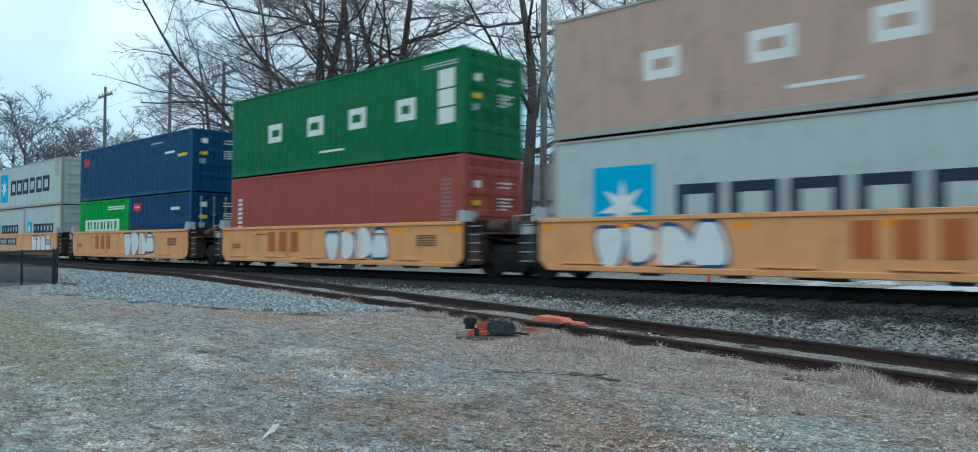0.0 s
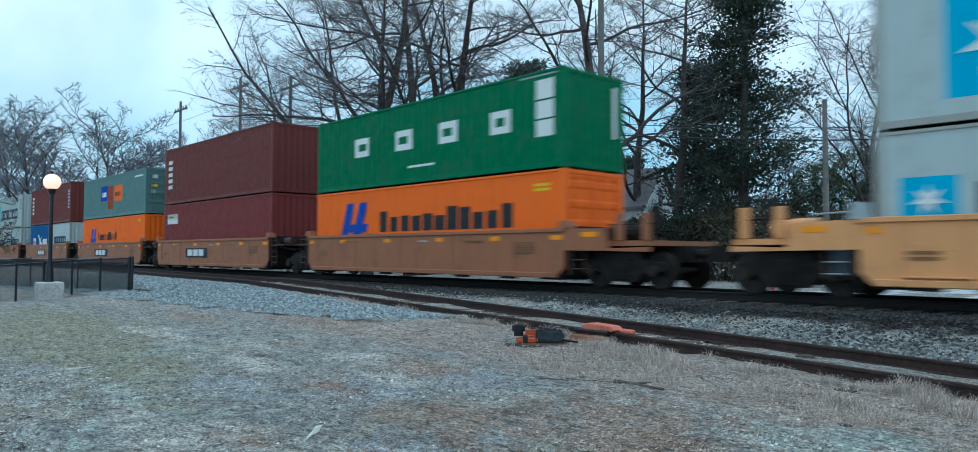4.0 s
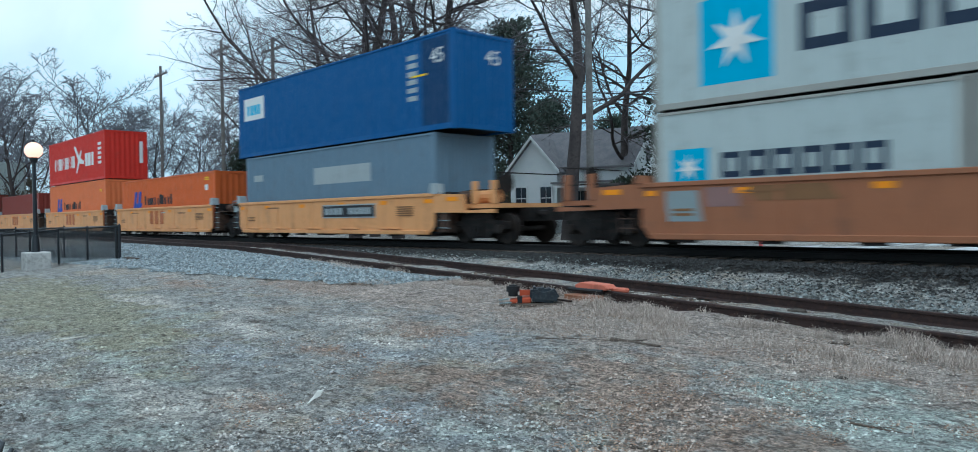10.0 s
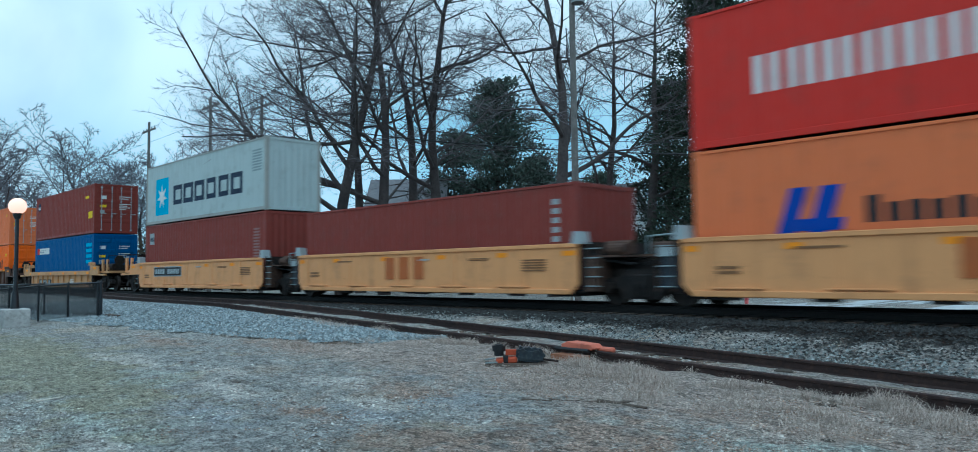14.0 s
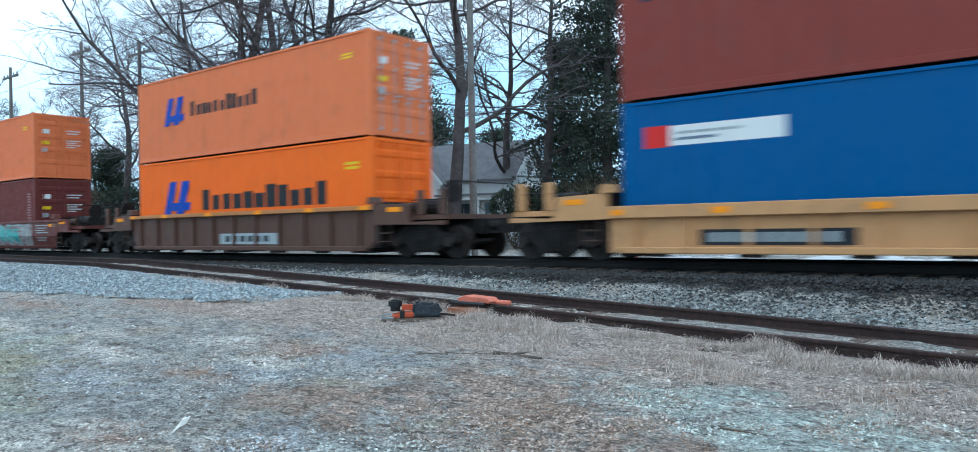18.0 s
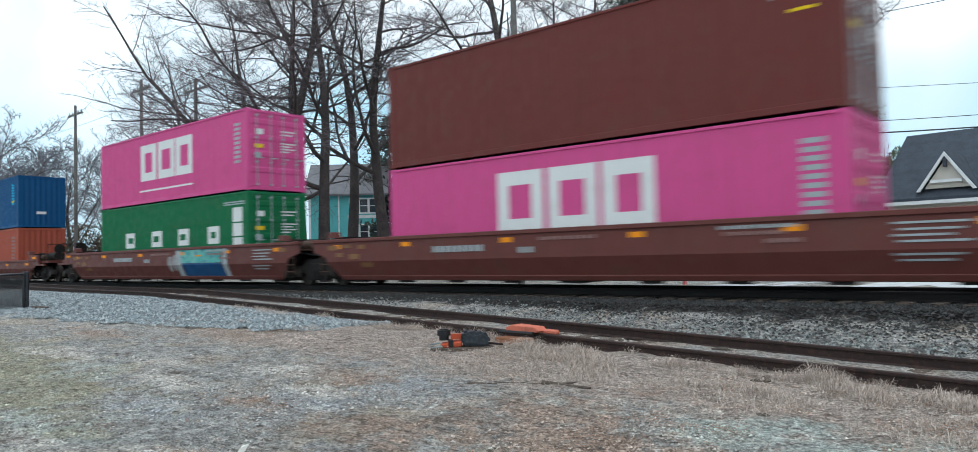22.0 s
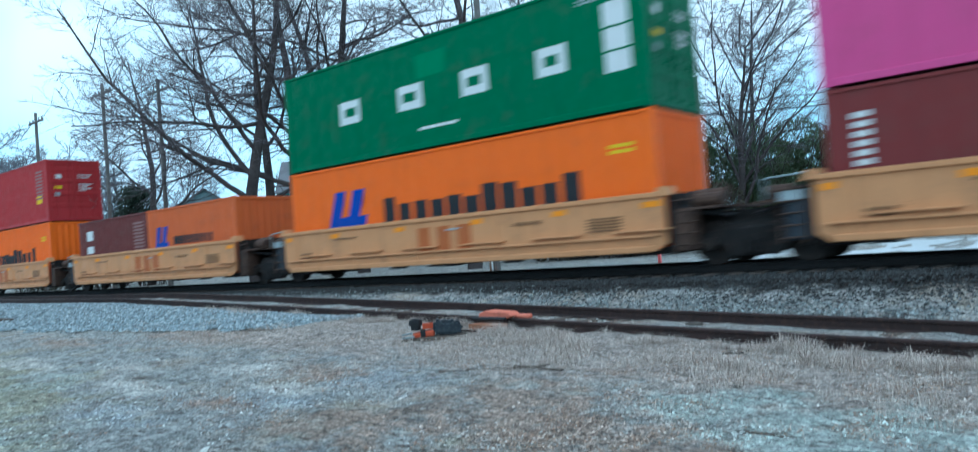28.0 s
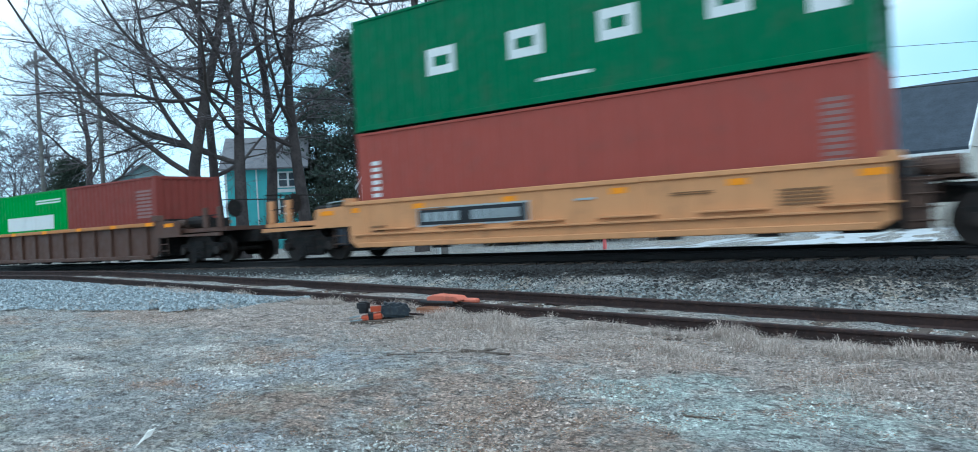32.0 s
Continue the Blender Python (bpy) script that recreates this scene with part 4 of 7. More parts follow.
def m_three_blocks():
    return [("ring", M_WHITE, 3.95, 5.35, 0.95, 2.45, 0.34), ("ring", M_WHITE, 5.5, 6.85, 0.95, 2.45, 0.34), ("ring", M_WHITE, 7.0, 8.3, 0.95, 2.45, 0.34), ("bars", M_WHITE, 3.9, 8.3, 0.5, 0.62, 1), ("bars", M_GREYL, 11.3, 11.75, 1.0, 2.5, 9)]


def m_small(mat=None):
    mat = mat or M_WHITE
    return [("bars", mat, 0.45, 0.74, 0.55, 2.2, 10), ("bars", M_FAINT, 11.3, 11.75, 1.0, 2.3, 11)]


def e_door():
    rows = [("end", M_WHITE, 0.16, 0.16 + w, z, z + 0.045) for z, w in ((2.16, 0.62), (2.04, 0.5), (1.72, 0.66), (1.62, 0.44), (1.52, 0.6), (1.42, 0.36))]
    return rows + [("end", M_WHITE, -0.86, -0.56, 2.0, 2.2), ("end", M_YELL, -0.9, -0.56, 1.52, 1.66), ("end", M_GREYL, -0.9, -0.66, 1.16, 1.36)]


HC, STD, L40, L20 = 2.896, 2.591, 12.192, 6.058
BASE = 1.30
# each stack: left end at the start, lower boxes, upper boxes; a box: length, height, paint, label, doors to the front, marks
g40 = "faded green forty-foot container with plain white blocks"
STACKS = {
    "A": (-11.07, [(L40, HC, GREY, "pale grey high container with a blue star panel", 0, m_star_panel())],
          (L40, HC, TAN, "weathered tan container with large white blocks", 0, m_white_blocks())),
    "B": (-26.23, [(L40, HC, PINKRED, "faded red-brown container with small white marks", 1, m_small() + e_door())], (L40, HC, GREEN, g40, 1, m_white_blocks() + e_door())),
    "C": (-41.63, [(L20, STD, EGREEN, "bright green twenty-foot container with a white band", 0, [("rect", M_WHITE, 0.75, 4.95, 1.1, 1.65), ("word", EGREEN, 1.0, 4.8, 1.18, 1.56, 9, 0.5), ("bars", M_WHITE, 3.6, 5.6, 2.1, 2.3, 2)]),
                   (L20, STD, DNAVY, "dark navy twenty-foot container with a small red sign", 1, [("rect", M_RED, 0.45, 1.15, 1.95, 2.3), ("rect", M_WHITE, 0.5, 1.1, 2.08, 2.16), ("bars", M_WHITE, 4.2, 5.0, 1.9, 2.1, 1)] + e_door())],
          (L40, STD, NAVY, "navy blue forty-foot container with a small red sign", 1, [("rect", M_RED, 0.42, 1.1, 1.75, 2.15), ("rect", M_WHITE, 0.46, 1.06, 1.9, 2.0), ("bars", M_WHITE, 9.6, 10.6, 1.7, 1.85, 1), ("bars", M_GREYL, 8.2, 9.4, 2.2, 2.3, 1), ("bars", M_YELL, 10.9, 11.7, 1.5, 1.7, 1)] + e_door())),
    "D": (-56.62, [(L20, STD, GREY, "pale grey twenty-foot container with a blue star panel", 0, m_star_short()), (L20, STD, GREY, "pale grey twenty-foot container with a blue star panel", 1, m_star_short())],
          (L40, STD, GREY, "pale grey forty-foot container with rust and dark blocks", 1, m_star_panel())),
    "E": (-76.21, [(L40, STD, ORANGE, "bright orange container with a blue slanted sign", 1, m_slant_big())], (L40, STD, GREEN, g40, 0, m_white_blocks() + [("end", M_WHITE, 0.75, 0.9, 0.9, 2.3)])),
    "F": (-92.04, [(L40, HC, MAROON_C, "maroon container with a yellow and white plate", 0, [("rect", M_WHITE, 0.5, 1.9, 1.9, 2.4), ("rect", M_YELL, 0.55, 1.85, 2.12, 2.38), ("rect", M_BLACK, 0.6, 1.2, 2.2, 2.3)])],
          (L40, HC, BROWN2, "oxide-brown high container with small white marks", 0, [("bars", M_WHITE, 0.5, 0.95, 0.8, 2.4, 5)])),
    "G": (-107.25, [(L40, STD, ORANGE, "orange container with a dark word and blue sign", 0, m_slant_word())],
          (L40, STD, GREYT, "worn grey-green container with blue and orange panels", 1, [("rect", M_BLUE, 3.8, 5.15, 1.05, 2.0), ("word", M_WHITE, 4.0, 5.0, 1.3, 1.6, 3), ("rect", M_RUSTRED, 5.3, 6.4, 0.5, 1.95), ("rect", ORANGE, 6.5, 8.1, 0.95, 1.9), ("word", M_RUSTRED, 6.7, 7.9, 1.25, 1.5, 5), ("bars", M_WHITE, 10.3, 11.7, 2.15, 2.3, 1)] + e_door())),
    "H": (-122.83, [(L20, STD, BLUE, "blue twenty-foot container with white swirled sign", 0, [("rect", M_WHITE, 0.9, 1.9, 0.9, 1.6), ("rect", M_RED, 1.1, 1.7, 1.1, 1.35), ("wing", M_WHITE, 3.4, 1.3, 0.7), ("rect", M_WHITE, 4.2, 5.5, 1.0, 1.5)]),
                   (L20, STD, GREY, "pale grey twenty-foot container with a blue star panel", 0, m_star_short())],
          (L40, HC, BROWN2, "oxide-brown forty-foot container with small white marks", 0, [("bars", M_WHITE, 0.5, 0.9, 0.9, 2.4, 5), ("bars", M_GREYL, 11.3, 11.8, 1.0, 2.4, 6)])),
    "I": (-138.46, [(L20, STD, GREY, "off-white twenty-foot container with a blue star panel", 0, m_star_short()), (L20, STD, GREY, "pale grey twenty-foot container with a blue star panel", 0, m_star_short())],
          (L40, HC, GREY, "pale grey high container with a blue star panel", 0, m_star_panel())),
    "J": (-158.89, [(L40, HC, SLATE, "slate-grey container with a pale panel", 0, [("rect", M_GREYL, 5.3, 8.8, 1.6, 2.2), ("rect", M_GREYL, 0.6, 1.4, 1.9, 2.15)])],
          (13.716, HC, BLUE, "deep blue forty-five-foot container, marked 45", 0, [("rect", M_WHITE, 0.5, 2.2, 1.5, 2.4), ("word", M_SKY, 0.7, 2.0, 1.7, 2.1, 4, 0.6), ("rect", DNAVY, 12.2, 13.5, 0.2, 2.75), ("bars", M_GREYL, 11.5, 12.0, 1.0, 2.5, 6), ("bars", M_YELL, 11.7, 12.4, 1.7, 1.8, 1)])),
    "K": (-173.55, [(L40, STD, DORANGE, "burnt-orange container with a blue sign", 0, m_slant_word() + [("rect", M_WHITE, 11.0, 11.4, 1.75, 2.0)])], None),
    "L": (-188.69, [(L40, HC, FORANGE, "sun-faded orange container with a blue sign", 0, m_slant_word())],
          (L40, HC, RED, "red container with a white swooping sign", 0, [("word", M_WHITE, 1.4, 6.2, 0.98, 1.75, 7, 0.75), ("wing", M_WHITE, 7.1, 1.5, 1.05), ("word", M_WHITE, 8.25, 10.2, 0.95, 1.75, 3, 0.75), ("bars", M_WHITE, 10.9, 11.5, 0.95, 2.35, 5), ("end", M_WHITE, 0.75, 0.95, 1.0, 2.3)])),
    "M": (-204.04, [(L40, STD, BROWN, "oxide-brown container riding alone", 0, [("bars", M_GREYL, 11.4, 11.6, 0.9, 2.3, 6)])], None),
    "N": (-219.28, [(L40, HC, BROWN, "dark oxide-brown container under a grey one", 0, [("rect", M_GREYL, 0.5, 1.05, 1.95, 2.5), ("rect", M_INK, 0.55, 1.0, 2.1, 2.3), ("bars", M_FAINT, 11.2, 11.7, 1.0, 2.3, 11)])], (L40, HC, GREY, "pale grey container with rusted edges", 0, m_star_panel())),
    "O": (-239.47, [(L40, HC, BLUE, "blue container with a white and red band", 1, [("rect", M_WHITE, 1.05, 3.3, 1.94, 2.34), ("rect", M_RED, 0.5, 1.03, 1.92, 2.36), ("rect", M_GREYL, 1.15, 2.5, 2.16, 2.22), ("rect", M_DBLUE, 1.15, 2.0, 2.04, 2.1), ("bars", M_SKY, 10.8, 11.8, 1.2, 2.5, 4)] + e_door())],
          (L40, HC, BROWN, "weathered red-brown container with yellow plates", 1, [("rect", M_INK, 0.5, 1.1, 2.0, 2.5), ("bars", M_WHITE, 0.5, 1.1, 2.1, 2.3, 2), ("rect", M_YELL, 11.1, 11.8, 0.9, 1.3), ("rect", M_YELL, 10.6, 11.2, 2.1, 2.25)] + e_door())),
    "P": (-259.15, [(L40, HC, ORANGE, "bright orange container with a large dark word", 1, m_slant_big())], (L40, HC, FORANGE, "orange container with a blue sign", 1, m_slant_word(0.2) + e_door())),
    "Q": (-280.46, [(L40, HC, BROWN2, "dark oxide-brown container with small white marks", 1, m_small() + e_door())], (L40, HC, FORANGE, "faded orange container with a blue sign", 1, m_slant_word(0.2) + e_door())),
    "R": (-299.71, [(L40, HC, PINK, "pink container with big white blocks", 1, m_three_blocks() + e_door())], (L40, HC, BROWN2, "dark oxide-brown high container above a pink one", 1, [("bars", M_GREYL, 10.9, 11.8, 2.2, 2.5, 2), ("bars", M_YELL, 11.2, 11.7, 1.9, 2.0, 1)] + e_door())),
    "S": (-319.35, [(L40, HC, GREEN, g40, 1, m_white_blocks() + e_door())], (L40, HC, PINK, "pink container with big white blocks", 1, m_three_blocks() + e_door())),
    "T": (-342.57, [(L20, STD, ORANGE, "orange twenty-foot container with a blue sign", 0, [("slant", M_BLUE, 0.2, 1.1, 1.0, 1.75, 0.22), ("word", M_BLACK, 1.4, 5.4, 1.15, 1.5, 11, 0.7)]),
                   (L20, STD, REDDUST, "dusty red-brown twenty-foot container with white marks", 0, [("bars", M_WHITE, 0.55, 0.95, 0.55, 2.2, 6), ("bars", M_FAINT, 4.9, 5.5, 0.5, 2.2, 9)])],
          (L40, HC, BLUE2, "blue container with a small white and red sign", 0, [("rect", M_WHITE, 0.9, 2.6, 2.25, 2.5), ("rect", M_RED, 0.5, 0.85, 2.2, 2.5), ("bars", M_SKY, 11.1, 11.5, 1.3, 2.5, 8), ("bars", M_YELL, 11.1, 11.5, 1.42, 1.6, 1), ("end", M_WHITE, -0.3, 0.2, 0.75, 0.9)])),
    "U": (-364.80, [(L40, STD, MAROON_C, "maroon container with white marks", 1, m_small() + e_door() + [("end", M_WHITE, -0.85, -0.2, 1.95, 2.2)])], (L40, HC, PINK, "pink container with big white blocks", 1, m_three_blocks() + e_door())),
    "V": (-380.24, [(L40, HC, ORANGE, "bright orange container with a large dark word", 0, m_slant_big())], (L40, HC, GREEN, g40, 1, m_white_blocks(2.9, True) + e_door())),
    "W": (-395.57, [(L20, STD, BROWN2, "dark oxide-brown twenty-foot container with white plates", 0, [("rect", M_WHITE, 0.65, 1.25, 1.75, 2.15), ("rect", M_WHITE, 0.65, 1.25, 1.2, 1.5), ("bars", M_FAINT, 4.9, 5.7, 1.1, 2.3, 9)]),
                   (L20, STD, DORANGE, "burnt-orange twenty-foot container with a blue sign", 0, [("slant", M_BLUE, 0.5, 1.5, 1.0, 1.9, 0.25), ("word", M_BLACK, 1.9, 4.6, 1.2, 1.5, 10, 0.7)])], None),
    "X": (-410.92, [(L40, HC, ORANGE, "bright orange container with a large dark word", 0, m_slant_big())],
          (L40, HC, CRED, "carmine red container with a white plate", 1, [("rect", M_WHITE, 0.35, 1.2, 2.1, 2.55), ("word", CRED, 0.5, 1.1, 2.22, 2.45, 2, 0.5), ("bars", M_FAINT, 10.9, 11.6, 1.1, 2.5, 9), ("rect", M_YELL, 10.9, 11.5, 0.9, 1.3)] + e_door())),
    "Y": (-426.76, [(L40, HC, PINKRED, "red-brown container with small white marks", 0, m_small())], (L40, HC, GREEN, g40, 1, m_white_blocks() + e_door())),
    "Z": (-448.45, [(L20, STD, EGREEN, "bright green twenty-foot container with a white band", 0, [("rect", M_WHITE, 0.9, 5.0, 1.1, 1.65), ("bars", M_WHITE, 3.6, 5.6, 2.1, 2.3, 2)]),
                   (L20, STD, BROWN, "oxide-brown twenty-foot container riding low", 0, [("bars", M_FAINT, 4.8, 5.7, 1.2, 2.2, 8)])], None),
}
ROLLING = []      # everything that runs with the train
for key, (xl, low, up) in STACKS.items():
    x, top = xl + (0.62 if key == "J" else 0.0), BASE
    for i, (L, H, mat, label, doors, marks) in enumerate(low):
        ROLLING.append(container(x, BASE, L, H, mat, label, doors, marks))
        x += L + 0.076
        top = BASE + H + 0.03
    if up:
        L, H, mat, label, doors, marks = up
        box_up = container(xl, top, L, H, mat, label, doors, marks)
        ROLLING.append(box_up)
        if key == "J":
            for sx, sy, rot in ((L / 2 + 0.004, 0.35, 90), (L / 2 - 0.75, -CW / 2 + 0.002, 0)):
                cu = bpy.data.curves.new("size_number", "FONT")
                cu.body, cu.size, cu.extrude, cu.align_x = "45", 0.62, 0.002, "CENTER"
                cu.materials.append(M_WHITE)
                tx = new("size_number", cu)
                tx.parent, tx.matrix_basis = box_up, pose(sx, sy, 2.0, 90, 0, rot)


# ---- train: well cars ----
WHEEL_R = 0.42
WHEELSETS = []     # with the place along the train at the start


def wheelset_bm():
    bm = bmesh.new()
    cyl(bm, (0, -0.95, 0), (0, 0.95, 0), 0.075, 8)
    for s in (-1, 1):
        cyl(bm, (0, s * 0.70, 0), (0, s * 0.735, 0), 0.455, 28)
        cyl(bm, (0, s * 0.735, 0), (0, s * 0.83, 0), 0.42, 28)
        cyl(bm, (0, s * 0.832, 0), (0, s * 0.86, 0), 0.13, 12)
        for k in range(5):
            a = k * 2 * math.pi / 5
            cyl(bm, (0.25 * math.cos(a), s * 0.83, 0.25 * math.sin(a)), (0.25 * math.cos(a), s * 0.837, 0.25 * math.sin(a)), 0.05, 8)
    return bm


def truck(parent, x, x_start, base=1.78):
    """A two-axle truck; its wheelsets turn as the car runs."""
    t = piece(("truck_bolster",), lambda: bbox(-0.24, 0.24, -1.15, 1.15, 0.42, 0.72, 0.03), GRIME, parent, "grimy cast-steel truck", pose(x, 0, 0))
    hb = base / 2
    for s in (-1, 1):
        def frame_side():
            bm = bmesh.new()
            prism(bm, [(-hb - 0.24, 0.42), (-hb + 0.22, 0.40), (-0.42, 0.16), (0.42, 0.16), (hb - 0.22, 0.40), (hb + 0.24, 0.42), (hb + 0.2, 0.62), (hb - 0.25, 0.66), (0.45, 0.84), (-0.45, 0.84), (-hb + 0.25, 0.66), (-hb - 0.2, 0.62)], -0.09, 0.09)
            for q in (-0.16, 0.0, 0.16):
                cyl(bm, (q, -0.11, 0.22), (q, -0.11, 0.5), 0.07, 8)
            return bm
        piece(("side_frame",), frame_side, GRIME, t, "", pose(0, s * 1.0, 0))
        for e in (-1, 1):
            piece(("bearing_cap",), lambda: tube(((0, -0.1, 0), (0, 0.1, 0), 0.13), sides=10), WHEEL, t, "", pose(e * hb, s * 1.08, WHEEL_R))
    for e in (-1, 1):
        w = piece(("wheelset",), wheelset_bm, WHEEL, t, "steel wheels on an axle", pose(e * hb, 0, WHEEL_R))
        WHEELSETS.append((w, e * hb, x_start + x))


def reflectors(c, y, z, xs, mat=None):
    for x, w in xs:
        part("reflector", boxes((x - w / 2, x + w / 2, y - 0.006, y, z - 0.06, z + 0.06)), mat or M_ORANGE, c)


def car_end(c, mat, x, side, kind):
    """What stands at one end of a well: bulkhead, ladder, brake gear and deck. side: -1 left, 1 right."""
    s = side

    def span(a, b):
        return sorted((x + s * a, x + s * b))

    part("end_bulkhead", boxes((*span(0, 0.12), -1.35, 1.35, 0.28, 1.5)), GRIME, c)
    part("end_sill", boxes((*span(0, 1.45), -0.45, 0.45, 0.72, 1.05)), GRIME, c)
    part("deck_plate", boxes((*span(0, 1.1), -1.3, 1.3, 1.12, 1.17)), GEARBROWN, c)
    bm = bmesh.new()
    for xx in (x + s * 0.22, x + s * 0.62):
        cyl(bm, (xx, -1.42, 0.35), (xx, -1.42, 1.5), 0.016, 6)
    part("ladder", bm, GEARBROWN, c)
    for i in range(5):
        piece(("rung",), lambda: tube(((0, -1.42, 0), (0.4, -1.42, 0), 0.016), sides=6), M_DIM if kind == "yellow" else GEARBROWN, c, "", pose(x + (0.22 if s > 0 else -0.62), 0, 0.45 + i * 0.22))
    part("brake_cylinder", tube(((x + s * 0.5, -0.9, 1.31), (x + s * 1.0, -0.9, 1.31), 0.14), sides=12), GEARBROWN, c)
    part("control_valve", bbox(*span(0.45, 0.8), -0.5, -0.2, 1.17, 1.42, 0.03), GRIME, c)
    part("air_hose", tube(((x + s * 0.15, -1.1, 1.22), (x + s * 0.7, -1.2, 1.05), 0.03), ((x + s * 0.7, -1.2, 1.05), (x + s * 1.2, -0.9, 0.95), 0.03), sides=6), BLACKIRON, c)
    if kind in ("yellow", "tan"):
        if s < 0:
            part("end_panel", bbox(*span(0.14, 0.52), -1.38, -0.7, 0.4, 1.3, 0.02), BLUEBLACK, c, "blue-black painted end panel")
            part("data_plate", bbox(*span(0.16, 0.62), -1.405, -1.385, 1.12, 1.3, 0.004), M_GREYL, c, "pale data plate")
            part("grab_bar", tube(((x + s * 0.05, -1.3, 1.6), (x + s * 0.9, -1.3, 1.56), 0.02), ((x + s * 0.9, -1.3, 1.56), (x + s * 0.9, -1.3, 1.17), 0.02), sides=6), M_DIM, c)
        else:
            part("step_box", bbox(*span(0.14, 0.5), -1.4, -0.9, 0.32, 1.1, 0.02), GEARBROWN, c)
            part("reservoir", tube(((x + s * 0.25, -0.6, 1.36), (x + s * 0.95, -0.6, 1.36), 0.17), sides=12), GEARBROWN, c)
    tall = 0.12 if kind == "yellow" else 0.0
    bm = bmesh.new()
    prism(bm, [(x - 0.18, 1.45), (x + 0.18, 1.45), (x + 0.12, 1.62 + tall), (x - 0.1, 1.64 + tall)], -1.5, -1.22)
    part("corner_cap", bm, M_GREYL if kind == "yellow" else mat, c, "worn guide block")


def end_platform(c, mat, x, side, kind, reach=3.45):
    """The deck over the truck at the outer end of a set, with steps, rails and a coupler."""
    s = side
    a, b = sorted((x, x + s * (reach - 0.9)))
    part("platform", boxes((a, b, -1.25, 1.25, 1.0, 1.12)), mat, c)
    part("draft_sill", boxes((*sorted((x, x + s * (reach - 0.6))), -0.32, 0.32, 0.62, 1.0)), GRIME, c)
    bm = bmesh.new()
    cyl(bm, (x + s * (reach - 0.75), 0, 0.82), (x + s * (reach - 0.1), 0, 0.82), 0.11, 8)
    box(bm, *sorted((x + s * (reach - 0.22), x + s * (reach + 0.02))), -0.2, 0.2, 0.64, 1.0)
    part("coupler", bm, GRIME, c)
    for k in range(0 if kind == "maroon" else 2):
        x0 = x + s * (reach - 1.9 + k * 0.75)
        part("end_post", bbox(x0 - 0.1, x0 + 0.1, -1.3, -1.2, 1.12, 1.75, 0.012), mat, c)
    bm = bmesh.new()
    cyl(bm, (x + s * (reach - 2.2), -1.27, 1.5), (x + s * (reach - 0.95), -1.27, 1.5), 0.018, 6)
    cyl(bm, (x + s * (reach - 0.95), -1.27, 1.1), (x + s * (reach - 0.95), -1.27, 1.95), 0.018, 6)
    cyl(bm, (x + s * (reach - 0.95), -1.27, 1.95), (x + s * (reach - 0.95), 1.27, 1.95), 0.018, 6)
    part("handrail", bm, GRIME, c)
    part("brake_wheel", tube(((x + s * (reach - 1.4), -0.55, 1.7), (x + s * (reach - 1.35), -0.55, 1.7), 0.28), sides=16), GRIME, c)
    part("air_tank", tube(((x + s * 1.0, -0.7, 1.34), (x + s * 1.9, -0.7, 1.34), 0.2), sides=12), GRIME if kind != "yellow" else mat, c)
    prism_bm = bmesh.new()
    z0, z1 = 0.92, 1.45
    prism(prism_bm, [(x, z1), (x + s * 1.25, z1 - 0.05), (x + s * 1.35, z0 + 0.02), (x + s * (reach - 0.95), z0 + 0.05), (x + s * (reach - 0.95), z0 - 0.06), (x, z0 - 0.02)], -1.46, -1.36)
    part("side_sill", prism_bm, mat, c)
    reflectors(c, -1.462, 1.28, [(x + s * 0.8, 0.5)])


def lean_in(bm, kind):
    """The lower half of a maroon car's side slopes inwards under the upper half."""
    if kind != "maroon":
        return bm
    z = 0.74
    bmesh.ops.bisect_plane(bm, geom=bm.verts[:] + bm.edges[:] + bm.faces[:], plane_co=(0, 0, z), plane_no=(0, 0, 1))
    for v in bm.verts:
        if v.co.z < z:
            v.co.y += 0.4 * (z - v.co.z)
    return bm


